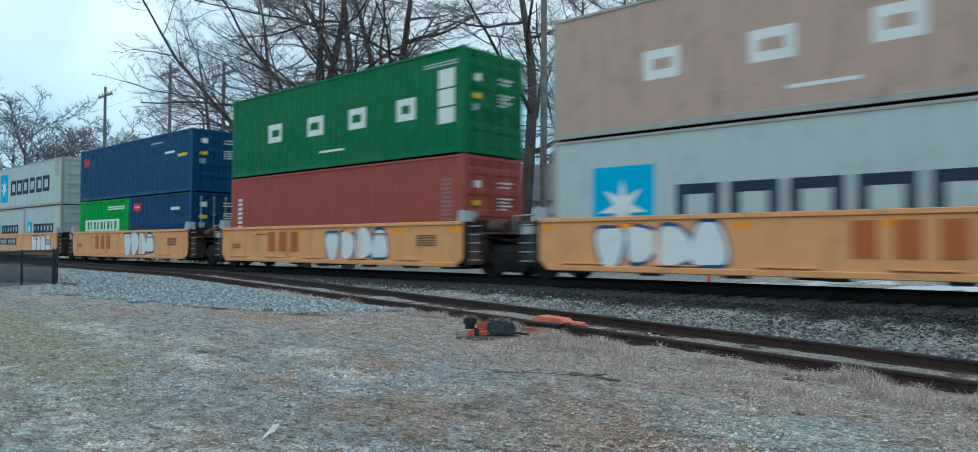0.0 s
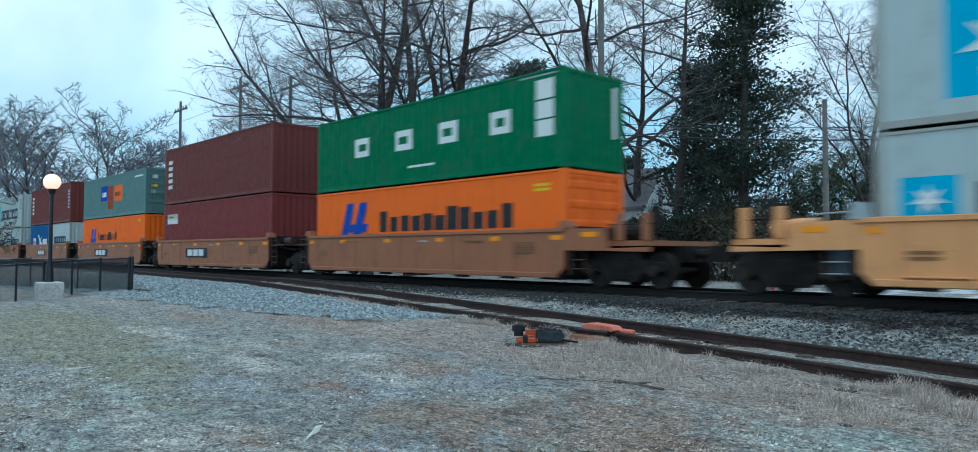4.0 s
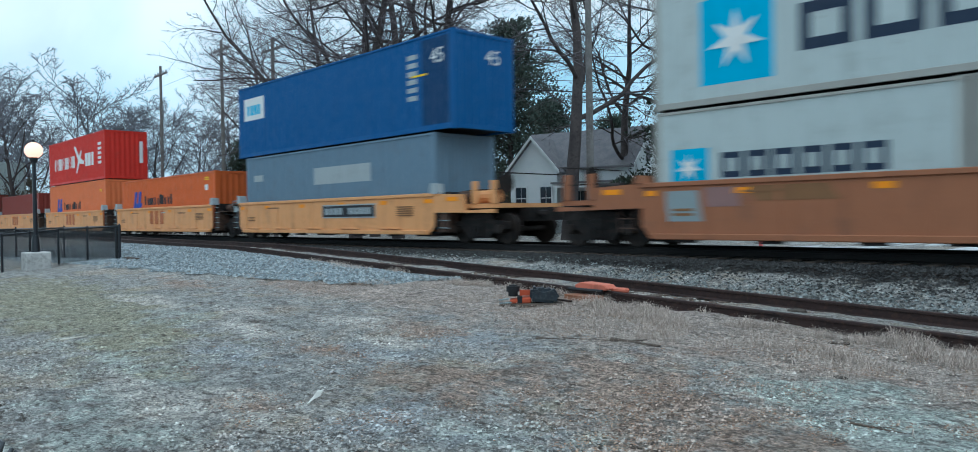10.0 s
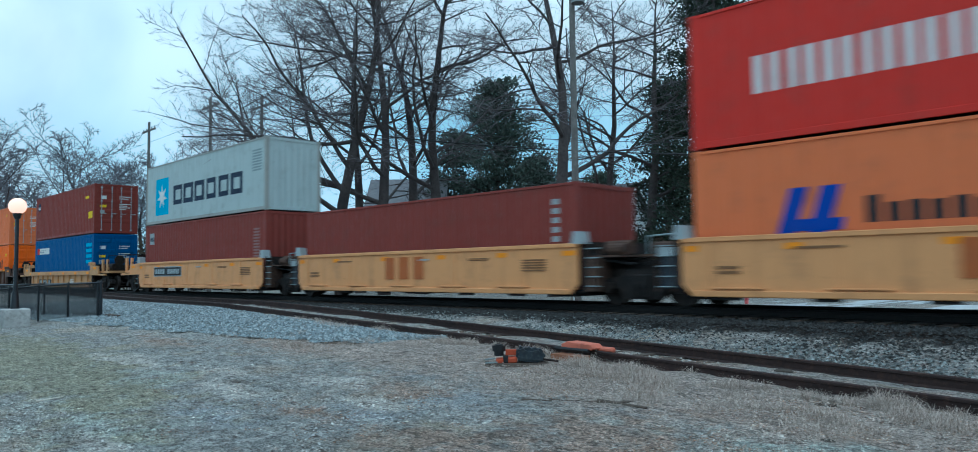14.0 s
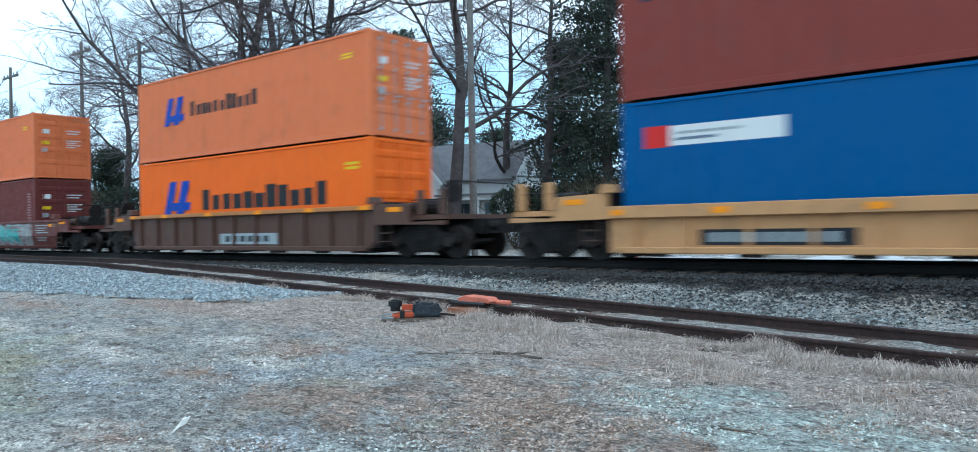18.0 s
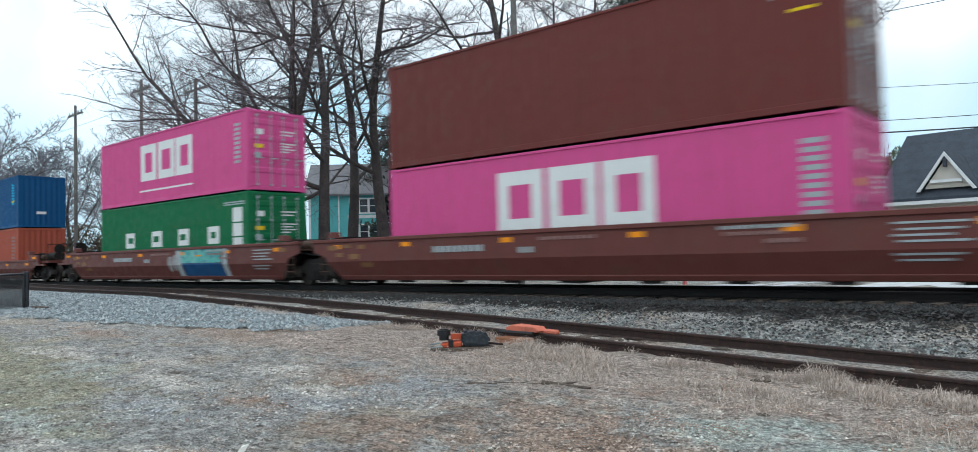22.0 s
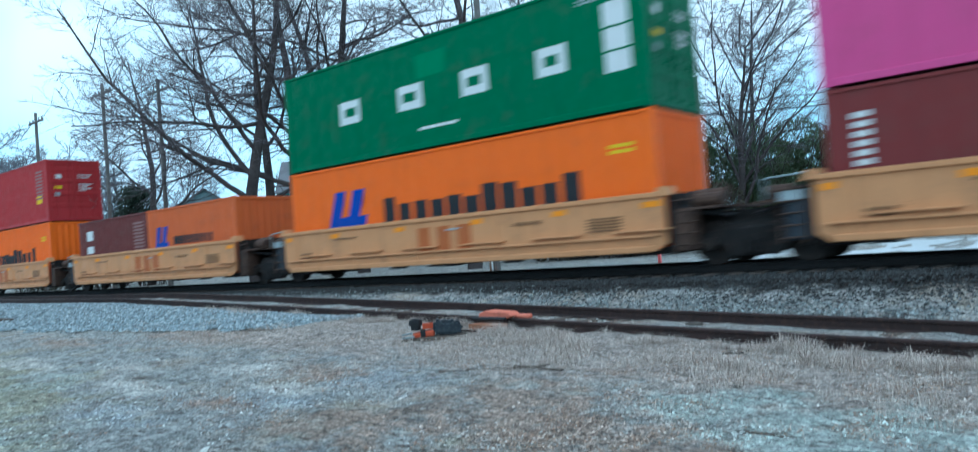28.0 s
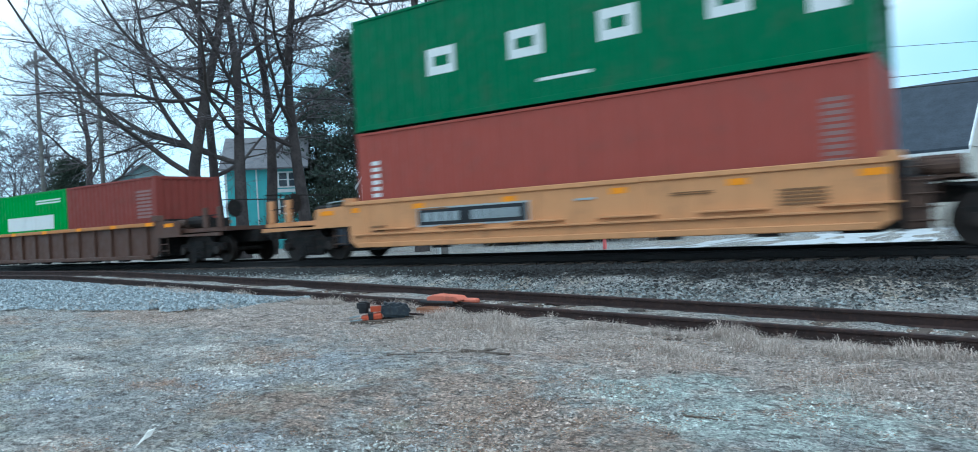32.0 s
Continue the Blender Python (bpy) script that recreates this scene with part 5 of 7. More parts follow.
def well_car(key, mat, kind, label, left, right, half=6.3, marks=(), reach=(3.45, 3.45), crest=None):
    """One well unit under the stack key. left, right: 'shared' truck on the left only, 'end' platform, or 'none'."""
    xl = STACKS[key][0]
    low = STACKS[key][1]
    n = sum(b[0] for b in low) + 0.076 * (len(low) - 1)
    xc = xl + n / 2 + (0.62 if key == "J" else 0)
    c = empty("well_car", pose(xc, MAIN_Y, RAIL))
    tagged(c, label, "well car", "well cars of the train")
    top, bot = {"yellow": (1.46, 0.26), "rust": (1.44, 0.22), "tan": (1.52, 0.34)}.get(kind, (1.4, 0.2))
    top = crest or (1.15 if kind == "low" else top)
    h = half
    back = 0.1 if kind in ("low", "dark") else 0.0     # how far the web stands behind its flanges
    for s in (-1, 1):
        bm = bmesh.new()
        if kind == "maroon":
            prism(bm, [(-h - 0.95, top - 0.02), (h + 0.95, top - 0.02), (h + 0.95, top - 0.36), (h + 0.4, top - 0.5), (h - 0.12, bot + 0.1), (h - 0.3, bot), (-h + 0.3, bot), (-h + 0.12, bot + 0.1), (-h - 0.4, top - 0.5), (-h - 0.95, top - 0.36)], -0.015, 0.015)
        elif kind == "low":
            prism(bm, [(-h, top), (h, top), (h, bot), (-h, bot)], -0.015, 0.015)
        else:
            prism(bm, [(-h, top), (h, top), (h, 0.5), (h - 0.25, bot), (-h + 0.25, bot), (-h, 0.5)], -0.015, 0.015)
        ob = part("side_sheet", lean_in(bm, kind if s < 0 else ""), mat, c)
        ob.matrix_basis = pose(0, s * (1.44 - back), 0)
        ext = h + (0.95 if kind == "maroon" else 0)
        part("top_chord", bbox(-ext, ext, s * 1.44 - 0.06, s * 1.44 + 0.06, top - {"low": 0.24, "dark": 0.11}.get(kind, 0.09), top + 0.012, 0.012), RUST_EDGE if kind == "dark" else mat, c)
        part("bottom_chord", lean_in(bbox(-h + 0.3, h - 0.3, s * 1.44 - 0.075, s * 1.44 + 0.05, bot - 0.01, bot + 0.12, 0.015), kind if s < 0 else ""), mat, c)
        if s < 0:
            deep = kind in ("low", "dark")
            for x in np.arange(-h + 0.6, h - 0.3, 1.15 if deep else 2.55) if kind != "maroon" else ():
                piece(("stiffener", kind), lambda: bbox(-0.04, 0.04, -0.1 if deep else -0.03, -0.012, bot + 0.11, top - 0.09, 0), mat, c, "", pose(x, -1.44 + back, 0))
            for x in np.arange(-h + 0.9, h - 0.8, 2.1) if kind == "tan" else ():
                piece(("ledge",), lambda: bbox(0, 1.3, -0.11, -0.012, bot + 0.42, bot + 0.46, 0.004), mat, c, "", pose(x, -1.44, 0))
            for x in np.arange(-h + 0.7, h - 1.4, 2.3) if kind == "yellow" else ():
                piece(("foot_ledge",), lambda: bbox(0, 1.1, -0.085, -0.012, bot + 0.15, bot + 0.18, 0.004), mat, c, "", pose(x, -1.44, 0))
            if kind == "tan":
                part("side_flange", bbox(-h + 0.2, h - 0.2, -1.53, -1.452, bot + 0.3, bot + 0.345, 0.006), mat, c)
    for x in (-h + 0.2, -0.35, h - 0.9):
        piece(("floor_beam", kind == "maroon"), lambda: bbox(0, 0.7, -1.2 if kind == "maroon" else -1.4, 1.4, -0.06, 0.06, 0.01), GRIME, c, "", pose(x, 0, bot))
    for x in np.arange(-h + 0.8, h - 1, 1.9):
        piece(("drop_bracket",), lambda: bbox(0, 0.5, -1.47, -1.3, -0.07, -0.012, 0.01), GRIME, c, "", pose(x, 0.22 if kind == "maroon" else 0, bot))
    reflectors(c, -1.502 if back else -1.456, top - (0.12 if kind == "low" else 0.05 if kind == "dark" else 0.22), [(-h + 0.25, 0.28), (-h * 0.62, 0.36), (-h * 0.2, 0.36), (h * 0.22, 0.36), (h * 0.6, 0.36), (h - 0.28, 0.42)])
    for mk in marks:
        car_mark(c, top, bot, -1.458 + back, kind, *mk)
    for side, what in ((-1, left), (1, right)):
        x = side * h
        car_end(c, mat, x, side, kind)
        if what == "end":
            end_platform(c, mat, x, side, kind, reach[side > 0])
            truck(c, x + side * (reach[side > 0] * 0.5 - 0.25), xc)
    if isinstance(left, float):
        truck(c, -left, xc)
    ROLLING.append(c)
    return c


def car_mark(c, top, bot, y, car, kind, mat, *a):
    bm = bmesh.new()
    name = "marking"
    if kind == "letters":
        for x0, x1, z0, z1 in word(*a):
            box(bm, x0, x1, y - 0.02, y, z0, z1)
    elif kind == "word":
        bm.free()
        for x0, x1, z0, z1 in word(*a):
            part("marking", boxes((x0, x1, y - 0.016, y, z0, z1)), mat, c)
        return
    elif kind == "plate":
        x0, x1, z0, z1 = a
        box(bm, x0, x1, y - 0.012, y, z0, z1)
        name = "number_plate"
    elif kind == "bars":
        x0, x1, z0, z1, n = a
        hh = (z1 - z0) / n
        for i in range(n):
            box(bm, x0, x1, y - 0.016, y - 0.001, z0 + i * hh, z0 + i * hh + hh * 0.55)
    elif kind == "blobs":
        # spray-painted graffiti: a run of swollen outlined blobs
        x0, x1, z0, z1, n, grow, seed = a
        r = random.Random(seed)
        w = (x1 - x0) / n
        for i in range(n):
            cx, cz = x0 + (i + 0.5) * w, (z0 + z1) / 2 + r.uniform(-0.05, 0.05)
            rx, rz = w * r.uniform(0.42, 0.5) + grow, (z1 - z0) * r.uniform(0.36, 0.52) + grow
            pts = []
            for k in range(18):
                t = 2 * math.pi * k / 18
                q = 1 + 0.12 * math.sin(3 * t + i)
                pts.append((cx + rx * q * math.copysign(abs(math.cos(t)) ** 0.7, math.cos(t)), min(top - 0.01, max(bot + 0.01, cz + rz * q * math.copysign(abs(math.sin(t)) ** 0.7, math.sin(t))))))
            d = 0.002 + 0.003 * (grow < 0.01) + 0.0006 * i
            prism(bm, pts, y - d, y + 0.001)
            part("graffiti", lean_in(bm, car), mat, c)
            bm = bmesh.new()
        bm.free()
        return
    elif kind == "patch":
        x0, x1, z0, z1, k = a
        prism(bm, [(x0, z0), (x1 + k, z0), (x1, z1), (x0 - k, z1)], y - 0.004, y + 0.001)
        name = "graffiti"
    ob = part(name, lean_in(bm, car), mat, c)
    if kind in ("letters", "bars"):
        tagged(ob, kind="stuff")


GRAFF = rough_mat("sprayed_teal", srgb(60, 158, 150), srgb(120, 182, 172), 2.6, srgb(40, 84, 120), 6, 0.6, 0, 0.05, amt3=0.8)
GRAFF_PALE = rough_mat("sprayed_pale", srgb(150, 152, 152), srgb(112, 92, 88), 2.2, srgb(176, 186, 188), 7, 0.6, 0, 0.05)
RUST_EDGE = paint("rusty_top_edge", srgb(184, 128, 84), 0.3, dirt=0.4)


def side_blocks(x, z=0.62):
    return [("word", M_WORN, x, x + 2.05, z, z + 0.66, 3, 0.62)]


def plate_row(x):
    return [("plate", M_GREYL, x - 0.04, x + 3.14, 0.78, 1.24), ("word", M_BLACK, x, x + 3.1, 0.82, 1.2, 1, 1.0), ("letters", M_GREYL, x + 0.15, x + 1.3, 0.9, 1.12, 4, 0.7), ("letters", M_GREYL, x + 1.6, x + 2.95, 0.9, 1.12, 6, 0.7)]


def graffiti(x, n=4, w=3.1, mat=None, seed=3):
    return [("blobs", M_DBLUE, x, x + w, 0.32, 1.4, n, 0.05, seed), ("blobs", mat or M_WHITE, x, x + w, 0.36, 1.36, n, 0.0, seed)]


def white_tag(x):
    return [("plate", M_BLACK, x, x + 2.6, 0.6, 1.05), ("letters", M_WHITE, x + 0.3, x + 2.3, 0.68, 0.98, 3, 0.8)]


small = [("bars", M_STENCIL, 4.5, 5.3, 0.82, 1.14, 5), ("bars", M_STENCIL, -5.5, -5.0, 0.72, 0.92, 2), ("bars", M_STENCIL, 2.5, 3.3, 1.12, 1.2, 2), ("bars", M_STENCIL, -3.9, -3.0, 1.18, 1.26, 1), ("bars", M_GREYL, 0.4, 0.85, 1.16, 1.24, 1)]
Y_L, R_L = "yellow-painted articulated well car, lightly soiled", "rust-streaked tan and brown articulated well car"
T_L, M_L = "tan-yellow articulated well car, weathered", "dark maroon well car with white stencilling"
PIT = 7.52
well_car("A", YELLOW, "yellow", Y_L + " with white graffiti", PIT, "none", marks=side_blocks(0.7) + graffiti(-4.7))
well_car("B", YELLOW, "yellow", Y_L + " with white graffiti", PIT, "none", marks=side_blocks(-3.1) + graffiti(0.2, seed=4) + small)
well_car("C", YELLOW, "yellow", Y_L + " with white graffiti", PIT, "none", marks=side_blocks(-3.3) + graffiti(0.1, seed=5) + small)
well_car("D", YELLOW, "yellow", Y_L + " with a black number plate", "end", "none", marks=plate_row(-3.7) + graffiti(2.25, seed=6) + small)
well_car("E", RUSTCAR, "rust", R_L, PIT, "end", marks=small)
well_car("F", RUSTCAR, "rust", R_L + " with a black-edged white plate", PIT, "none", marks=white_tag(-2.4) + small)
well_car("G", RUSTCAR, "rust", R_L + " with a black-edged white plate", PIT, "none", marks=white_tag(-2.4) + small)
well_car("H", RUSTCAR, "rust", R_L + " with a black-edged white plate", PIT, "none", marks=white_tag(-2.4) + small)
well_car("I", RUSTCAR, "rust", R_L + " and grey patches", "end", "none", marks=small + [("patch", M_DIM, -5.6, -4.9, 0.6, 1.25, 0.12), ("patch", M_FAINT, -4.7, -4.0, 0.9, 1.3, 0.05), ("patch", M_STENCIL, -3.6, -2.2, 1.0, 1.3, 0.2)])
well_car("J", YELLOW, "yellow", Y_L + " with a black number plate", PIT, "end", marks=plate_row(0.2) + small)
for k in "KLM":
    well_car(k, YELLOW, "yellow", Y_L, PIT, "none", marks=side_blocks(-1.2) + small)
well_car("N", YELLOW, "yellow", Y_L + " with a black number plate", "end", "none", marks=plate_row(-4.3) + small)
well_car("O", DUSTY, "low", "tan low-sided well car with deep ribs", "end", "end", 6.35, marks=[("plate", M_BLACK, -4.4, -1.6, 0.36, 0.66), ("letters", M_GREYL, -4.2, -1.8, 0.42, 0.6, 9, 0.6), ("bars", M_WHITE, 2.2, 3.0, 0.35, 0.7, 4)])
well_car("P", DARKCAR, "dark", "dark brown well car with a rusty top edge", "end", "end", 6.35, reach=(3.3, 3.45), marks=[("plate", M_GREYL, -0.8, 2.2, 0.38, 0.72), ("word", M_BLACK, -0.5, 1.9, 0.46, 0.64, 6, 0.6)])
mar = [("letters", M_GREYL, -4.2, -2.4, 0.93, 1.09, 9, 0.65), ("letters", M_GREYL, -1.3, -0.8, 0.86, 1.0, 2, 0.6), ("letters", M_FAINT, -0.7, 0.9, 1.14, 1.22, 10, 0.6), ("letters", M_GREYL, 3.7, 5.2, 1.2, 1.27, 11, 0.65),
       ("letters", M_FAINT, 3.8, 5.0, 1.08, 1.15, 9, 0.6), ("letters", M_FAINT, 4.6, 5.3, 0.92, 1.0, 5, 0.6)]
mar += [("bars", M_GREYL, 6.75 + 0.08 * (i % 2), 7.9 - 0.14 * (i % 3), z, z + 0.07, 1) for i, z in enumerate((1.17, 1.06, 0.96, 0.86, 0.64, 0.54))]
mar += [("plate", M_STENCIL, x, x + w, z, z + k) for x, w, z, k in ((-8.7, 0.5, 1.08, 0.14), (-8.0, 0.35, 1.14, 0.1), (-8.3, 0.3, 0.88, 0.12), (-7.7, 0.45, 0.8, 0.16), (-7.3, 0.3, 1.1, 0.12), (-7.2, 0.5, 0.56, 0.14), (8.3, 0.4, 1.1, 0.12))]
well_car("Q", MAROON, "maroon", M_L + " and teal graffiti", 9.75, "end", 8.5, reach=(3.45, 3.2), marks=mar + [("blobs", GRAFF_PALE, -1.0, 6.2, 0.4, 1.25, 7, 0.16, 8), ("blobs", GRAFF, 0.5, 5.0, 0.4, 1.25, 6, 0.009, 9)])
well_car("R", MAROON, "maroon", M_L, 9.75, "none", 8.5, marks=mar)
well_car("S", MAROON, "maroon", M_L + " and blue-green graffiti", "end", "none", 8.5, reach=(3.1, 3.45), marks=mar + [("patch", M_DBLUE, 1.95, 4.75, 0.26, 0.8, 0.1), ("patch", GRAFF, 1.8, 4.6, 0.81, 1.36, 0.12), ("patch", M_GREYL, 1.5, 1.72, 0.26, 1.34, 0.15), ("patch", M_GREYL, 4.86, 5.06, 0.3, 1.34, 0.1), ("blobs", GRAFF_PALE, 0.7, 1.5, 0.5, 1.1, 2, 0.0, 5), ("bars", M_ORANGE, 2.9, 3.3, 1.05, 1.15, 1)])
well_car("T", MAROON, "maroon", "dusty maroon well car with low sides", "end", "end", 8.5, reach=(3.8, 3.1), crest=1.18, marks=[("bars", M_GREYL, -5.8, -3.2, 0.72, 0.9, 1), ("bars", M_GREYL, -2.5, -1.2, 0.7, 0.9, 2)])
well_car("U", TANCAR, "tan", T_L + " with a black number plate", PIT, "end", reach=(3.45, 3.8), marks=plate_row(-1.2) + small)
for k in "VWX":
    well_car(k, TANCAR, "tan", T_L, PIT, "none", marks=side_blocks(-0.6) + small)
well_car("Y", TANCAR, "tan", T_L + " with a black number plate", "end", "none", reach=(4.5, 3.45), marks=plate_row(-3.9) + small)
well_car("Z", DARKCAR, "dark", "dark brown ribbed well car, grimy", "none", "end", 6.35, reach=(3.45, 4.4), marks=[])


# ---- beyond the line: trees ----
BARK = rough_mat("bark", srgb(62, 56, 56), srgb(84, 76, 74), 1.5, srgb(44, 40, 38), 8, 0.95, 0, 0.5, 20, 0.02)
TWIG = rough_mat("twigs", srgb(98, 92, 96), srgb(122, 115, 117), 0.6, None, 1, 0.95, 0, 0)
# twigs of the far trees, tinted paler and bluer to stand for haze
FARTWIG = rough_mat("hazed_far_twigs", srgb(100, 102, 109), srgb(120, 120, 126), 0.4, None, 1, 0.95, 0, 0)


def tubes_mesh(name, lines, sides, mat):
    """Tapering tubes along lines of (point, radius), all with one count of points, as one mesh."""
    P = np.array([[p for p, r in ln] for ln in lines], float)
    R = np.array([[r for p, r in ln] for ln in lines], float)
    nb, k = R.shape
    d = np.empty_like(P)
    d[:, 1:-1], d[:, 0], d[:, -1] = P[:, 2:] - P[:, :-2], P[:, 1] - P[:, 0], P[:, -1] - P[:, -2]
    d /= np.linalg.norm(d, axis=-1, keepdims=True) + 1e-9
    ref = np.where(np.abs(d[..., 2:3]) > 0.9, np.array([1.0, 0, 0]), np.array([0, 0, 1.0]))
    u = np.cross(d, ref)
    u /= np.linalg.norm(u, axis=-1, keepdims=True) + 1e-9
    w = np.cross(d, u)
    a = np.arange(sides) * 2 * np.pi / sides
    V = P[:, :, None, :] + R[:, :, None, None] * (u[:, :, None, :] * np.cos(a)[:, None] + w[:, :, None, :] * np.sin(a)[:, None])
    idx = np.arange(nb * k * sides).reshape(nb, k, sides)
    nx = np.roll(idx, -1, axis=2)
    F = np.stack([idx[:, :-1], nx[:, :-1], nx[:, 1:], idx[:, 1:]], -1).reshape(-1, 4)
    return np_mesh(name, V.reshape(-1, 3), F, mat, True)


def grow(r, p, d, length, rad, n, wander, lift, end=0.35, curl=0.0):
    """One limb: a bent line of n points from p along d."""
    out, q, v = [], Vector(p), Vector(d).normalized()
    turn = Matrix.Rotation(r.uniform(-1, 1) * curl, 3, Vector((r.gauss(0, 1), r.gauss(0, 1), r.gauss(0, 1))).normalized())
    for i in range(n):
        if i == n // 2:
            turn.transpose()
        v = turn @ v
        out.append((tuple(q), rad * (1 - (1 - end) * i / (n - 1))))
        v = (v + Vector((r.gauss(0, wander), r.gauss(0, wander), r.gauss(0, wander) + lift))).normalized()
        q = q + v * (length / (n - 1))
    return out


def tree_meshes(seed, height, fork, spread, twigs=(10, 8, 7, 5), sideways=None, far=False, lean=0.05, vase=False):
    """A bare tree: a tapering bole, long limbs that sweep up, and three orders of straight finer wood."""
    r = random.Random(seed)
    trunk = grow(r, (0, 0, -0.3), (r.uniform(-lean, lean), r.uniform(-lean, lean), 1), height * (0.66 if vase else 0.86), height * 0.0155, 13, 0.05, 0.02, 0.08, 0.05)
    levels = [[trunk], [], [], [], []]

    def sprout(level, parent, count, lo, share, rad_k, n, wander, lift, ang, least):
        size = sum((Vector(b[0]) - Vector(a[0])).length for a, b in zip(parent, parent[1:]))
        for i in range(count):
            f = lo + (0.98 - lo) * (i + r.random()) / count
            x = f * (len(parent) - 1)
            k = min(int(x), len(parent) - 2)
            a, b = Vector(parent[k][0]), Vector(parent[k + 1][0])
            rad = (parent[k][1] + (parent[k + 1][1] - parent[k][1]) * (x - k)) * rad_k
            along = (b - a).normalized()
            side = along.cross(Vector((0, 0, 1)))
            side = side.normalized() if side.length > 0.1 else along.orthogonal().normalized()
            if level == 1:
                side.rotate(Matrix.Rotation(i * 2.4 + r.uniform(-0.5, 0.5), 3, along))
            else:
                side = side if i % 2 else -side
                side.rotate(Matrix.Rotation(r.uniform(-1.1, 1.1), 3, along))
            an = radians(r.uniform(*ang))
            way = along * math.cos(an) + side * math.sin(an)
            if level == 1 and sideways is not None and i % 3 != 2:
                way = way * 0.5 + Vector(sideways) * r.uniform(0.5, 0.9) + Vector((r.gauss(0, 0.3), r.gauss(0, 0.3), r.gauss(0, 0.25)))
            ln = size * share * (1.12 - (0.72 if level > 1 else 0.3 if vase else 0.95 if sideways else 0.72) * (f - lo) / (1 - lo)) * r.uniform(0.8, 1.15)
            levels[level].append(grow(r, a.lerp(b, x - k), way, ln, max(rad, least), n, wander, lift, 0.25, 0.05))

    thin = 0.023 if far else 0.0098
    sprout(1, trunk, twigs[0], fork, spread, 0.5, 11, 0.11, 0.03 if vase else 0.022, (20, 56) if vase else (40, 78), 0.05)
    for b in levels[1] + [trunk[8:]]:
        sprout(2, b, twigs[1], 0.2, 0.46, 0.5, 8, 0.13, 0.02, (34, 66), thin * 1.8)
    for b in levels[2]:
        sprout(3, b, twigs[2], 0.16, 0.48, 0.55, 3, 0.14, 0.015, (30, 62), thin * 1.2)
    for b in levels[3]:
        sprout(4, b, twigs[3], 0.14, 0.52, 0.6, 2, 0.12, 0.01, (26, 56), thin)
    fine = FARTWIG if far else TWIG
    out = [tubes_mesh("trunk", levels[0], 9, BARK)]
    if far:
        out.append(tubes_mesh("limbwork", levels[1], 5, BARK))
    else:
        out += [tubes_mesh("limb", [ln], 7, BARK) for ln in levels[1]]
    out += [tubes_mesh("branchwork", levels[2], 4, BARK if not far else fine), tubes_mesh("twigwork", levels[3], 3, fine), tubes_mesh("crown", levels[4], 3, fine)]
    for me in out:
        me.shade_smooth()
    return out


def tree(meshes, x, y, turn, scale, label, group="bare trees beyond the line"):
    t = empty("bare_tree", pose(x, y, float(ground_z(x, y)) - 0.05, 0, 0, turn))
    t.scale = (scale, scale, scale)
    tagged(t, label, "tree", group)
    for me in meshes:
        nm = me.name.split(".")[0]
        ob = mesh_ob(nm, me, None, t)
        if nm not in ("trunk", "limb"):
            tagged(ob, kind="stuff")
    return t


def at(az, dist):
    """A place by the angle to the left of +y and the distance from the path."""
    return -dist * math.sin(radians(az)), dist * math.cos(radians(az))


BIG_A = tree_meshes(11, 23, 0.2, 0.6, (12, 11, 9, 6), (-0.62, -0.85, 0.1))
BIG_B = tree_meshes(12, 23, 0.26, 0.5, (13, 10, 9, 5))
BIG_C = tree_meshes(23, 24, 0.28, 0.46, (13, 10, 9, 5))
BIG_D = tree_meshes(41, 17, 0.12, 0.7, (14, 10, 9, 5), None, False, 0.12, True)
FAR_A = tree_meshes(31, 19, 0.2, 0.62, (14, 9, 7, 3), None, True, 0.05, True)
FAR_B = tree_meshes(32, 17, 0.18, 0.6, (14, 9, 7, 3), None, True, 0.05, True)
big = "tall bare winter tree with spreading limbs"
for me, az, d, turn, k in ((BIG_A, 56.4, 40, 0, 1.03), (BIG_B, 55.0, 45, 40, 0.95), (BIG_B, 53.2, 40, 130, 1.0), (BIG_C, 51.4, 45, 70, 1.0), (BIG_C, 48.6, 42, 200, 1.02),
                           (BIG_C, 40.3, 34, 20, 0.95), (BIG_B, 36.0, 46, 220, 0.9), (BIG_C, 33.2, 40, 320, 0.85), (BIG_D, 20.8, 41, 190, 1.0), (BIG_C, 18.6, 50, 150, 0.7), (BIG_C, 63.5, 56, 30, 0.8)):
    tree(me, *at(az, d), turn, k, big)
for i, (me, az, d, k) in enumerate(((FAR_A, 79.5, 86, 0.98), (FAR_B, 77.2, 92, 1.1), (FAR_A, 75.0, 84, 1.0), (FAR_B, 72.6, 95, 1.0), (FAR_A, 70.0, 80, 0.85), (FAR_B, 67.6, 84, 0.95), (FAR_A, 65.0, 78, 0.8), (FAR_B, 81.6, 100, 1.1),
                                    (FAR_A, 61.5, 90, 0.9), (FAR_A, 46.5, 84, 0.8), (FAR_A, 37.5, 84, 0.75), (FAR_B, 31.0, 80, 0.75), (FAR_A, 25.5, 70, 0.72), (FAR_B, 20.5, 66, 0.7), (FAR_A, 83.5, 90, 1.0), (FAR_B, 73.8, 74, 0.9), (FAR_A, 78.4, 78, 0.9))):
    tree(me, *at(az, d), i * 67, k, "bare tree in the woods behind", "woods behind")

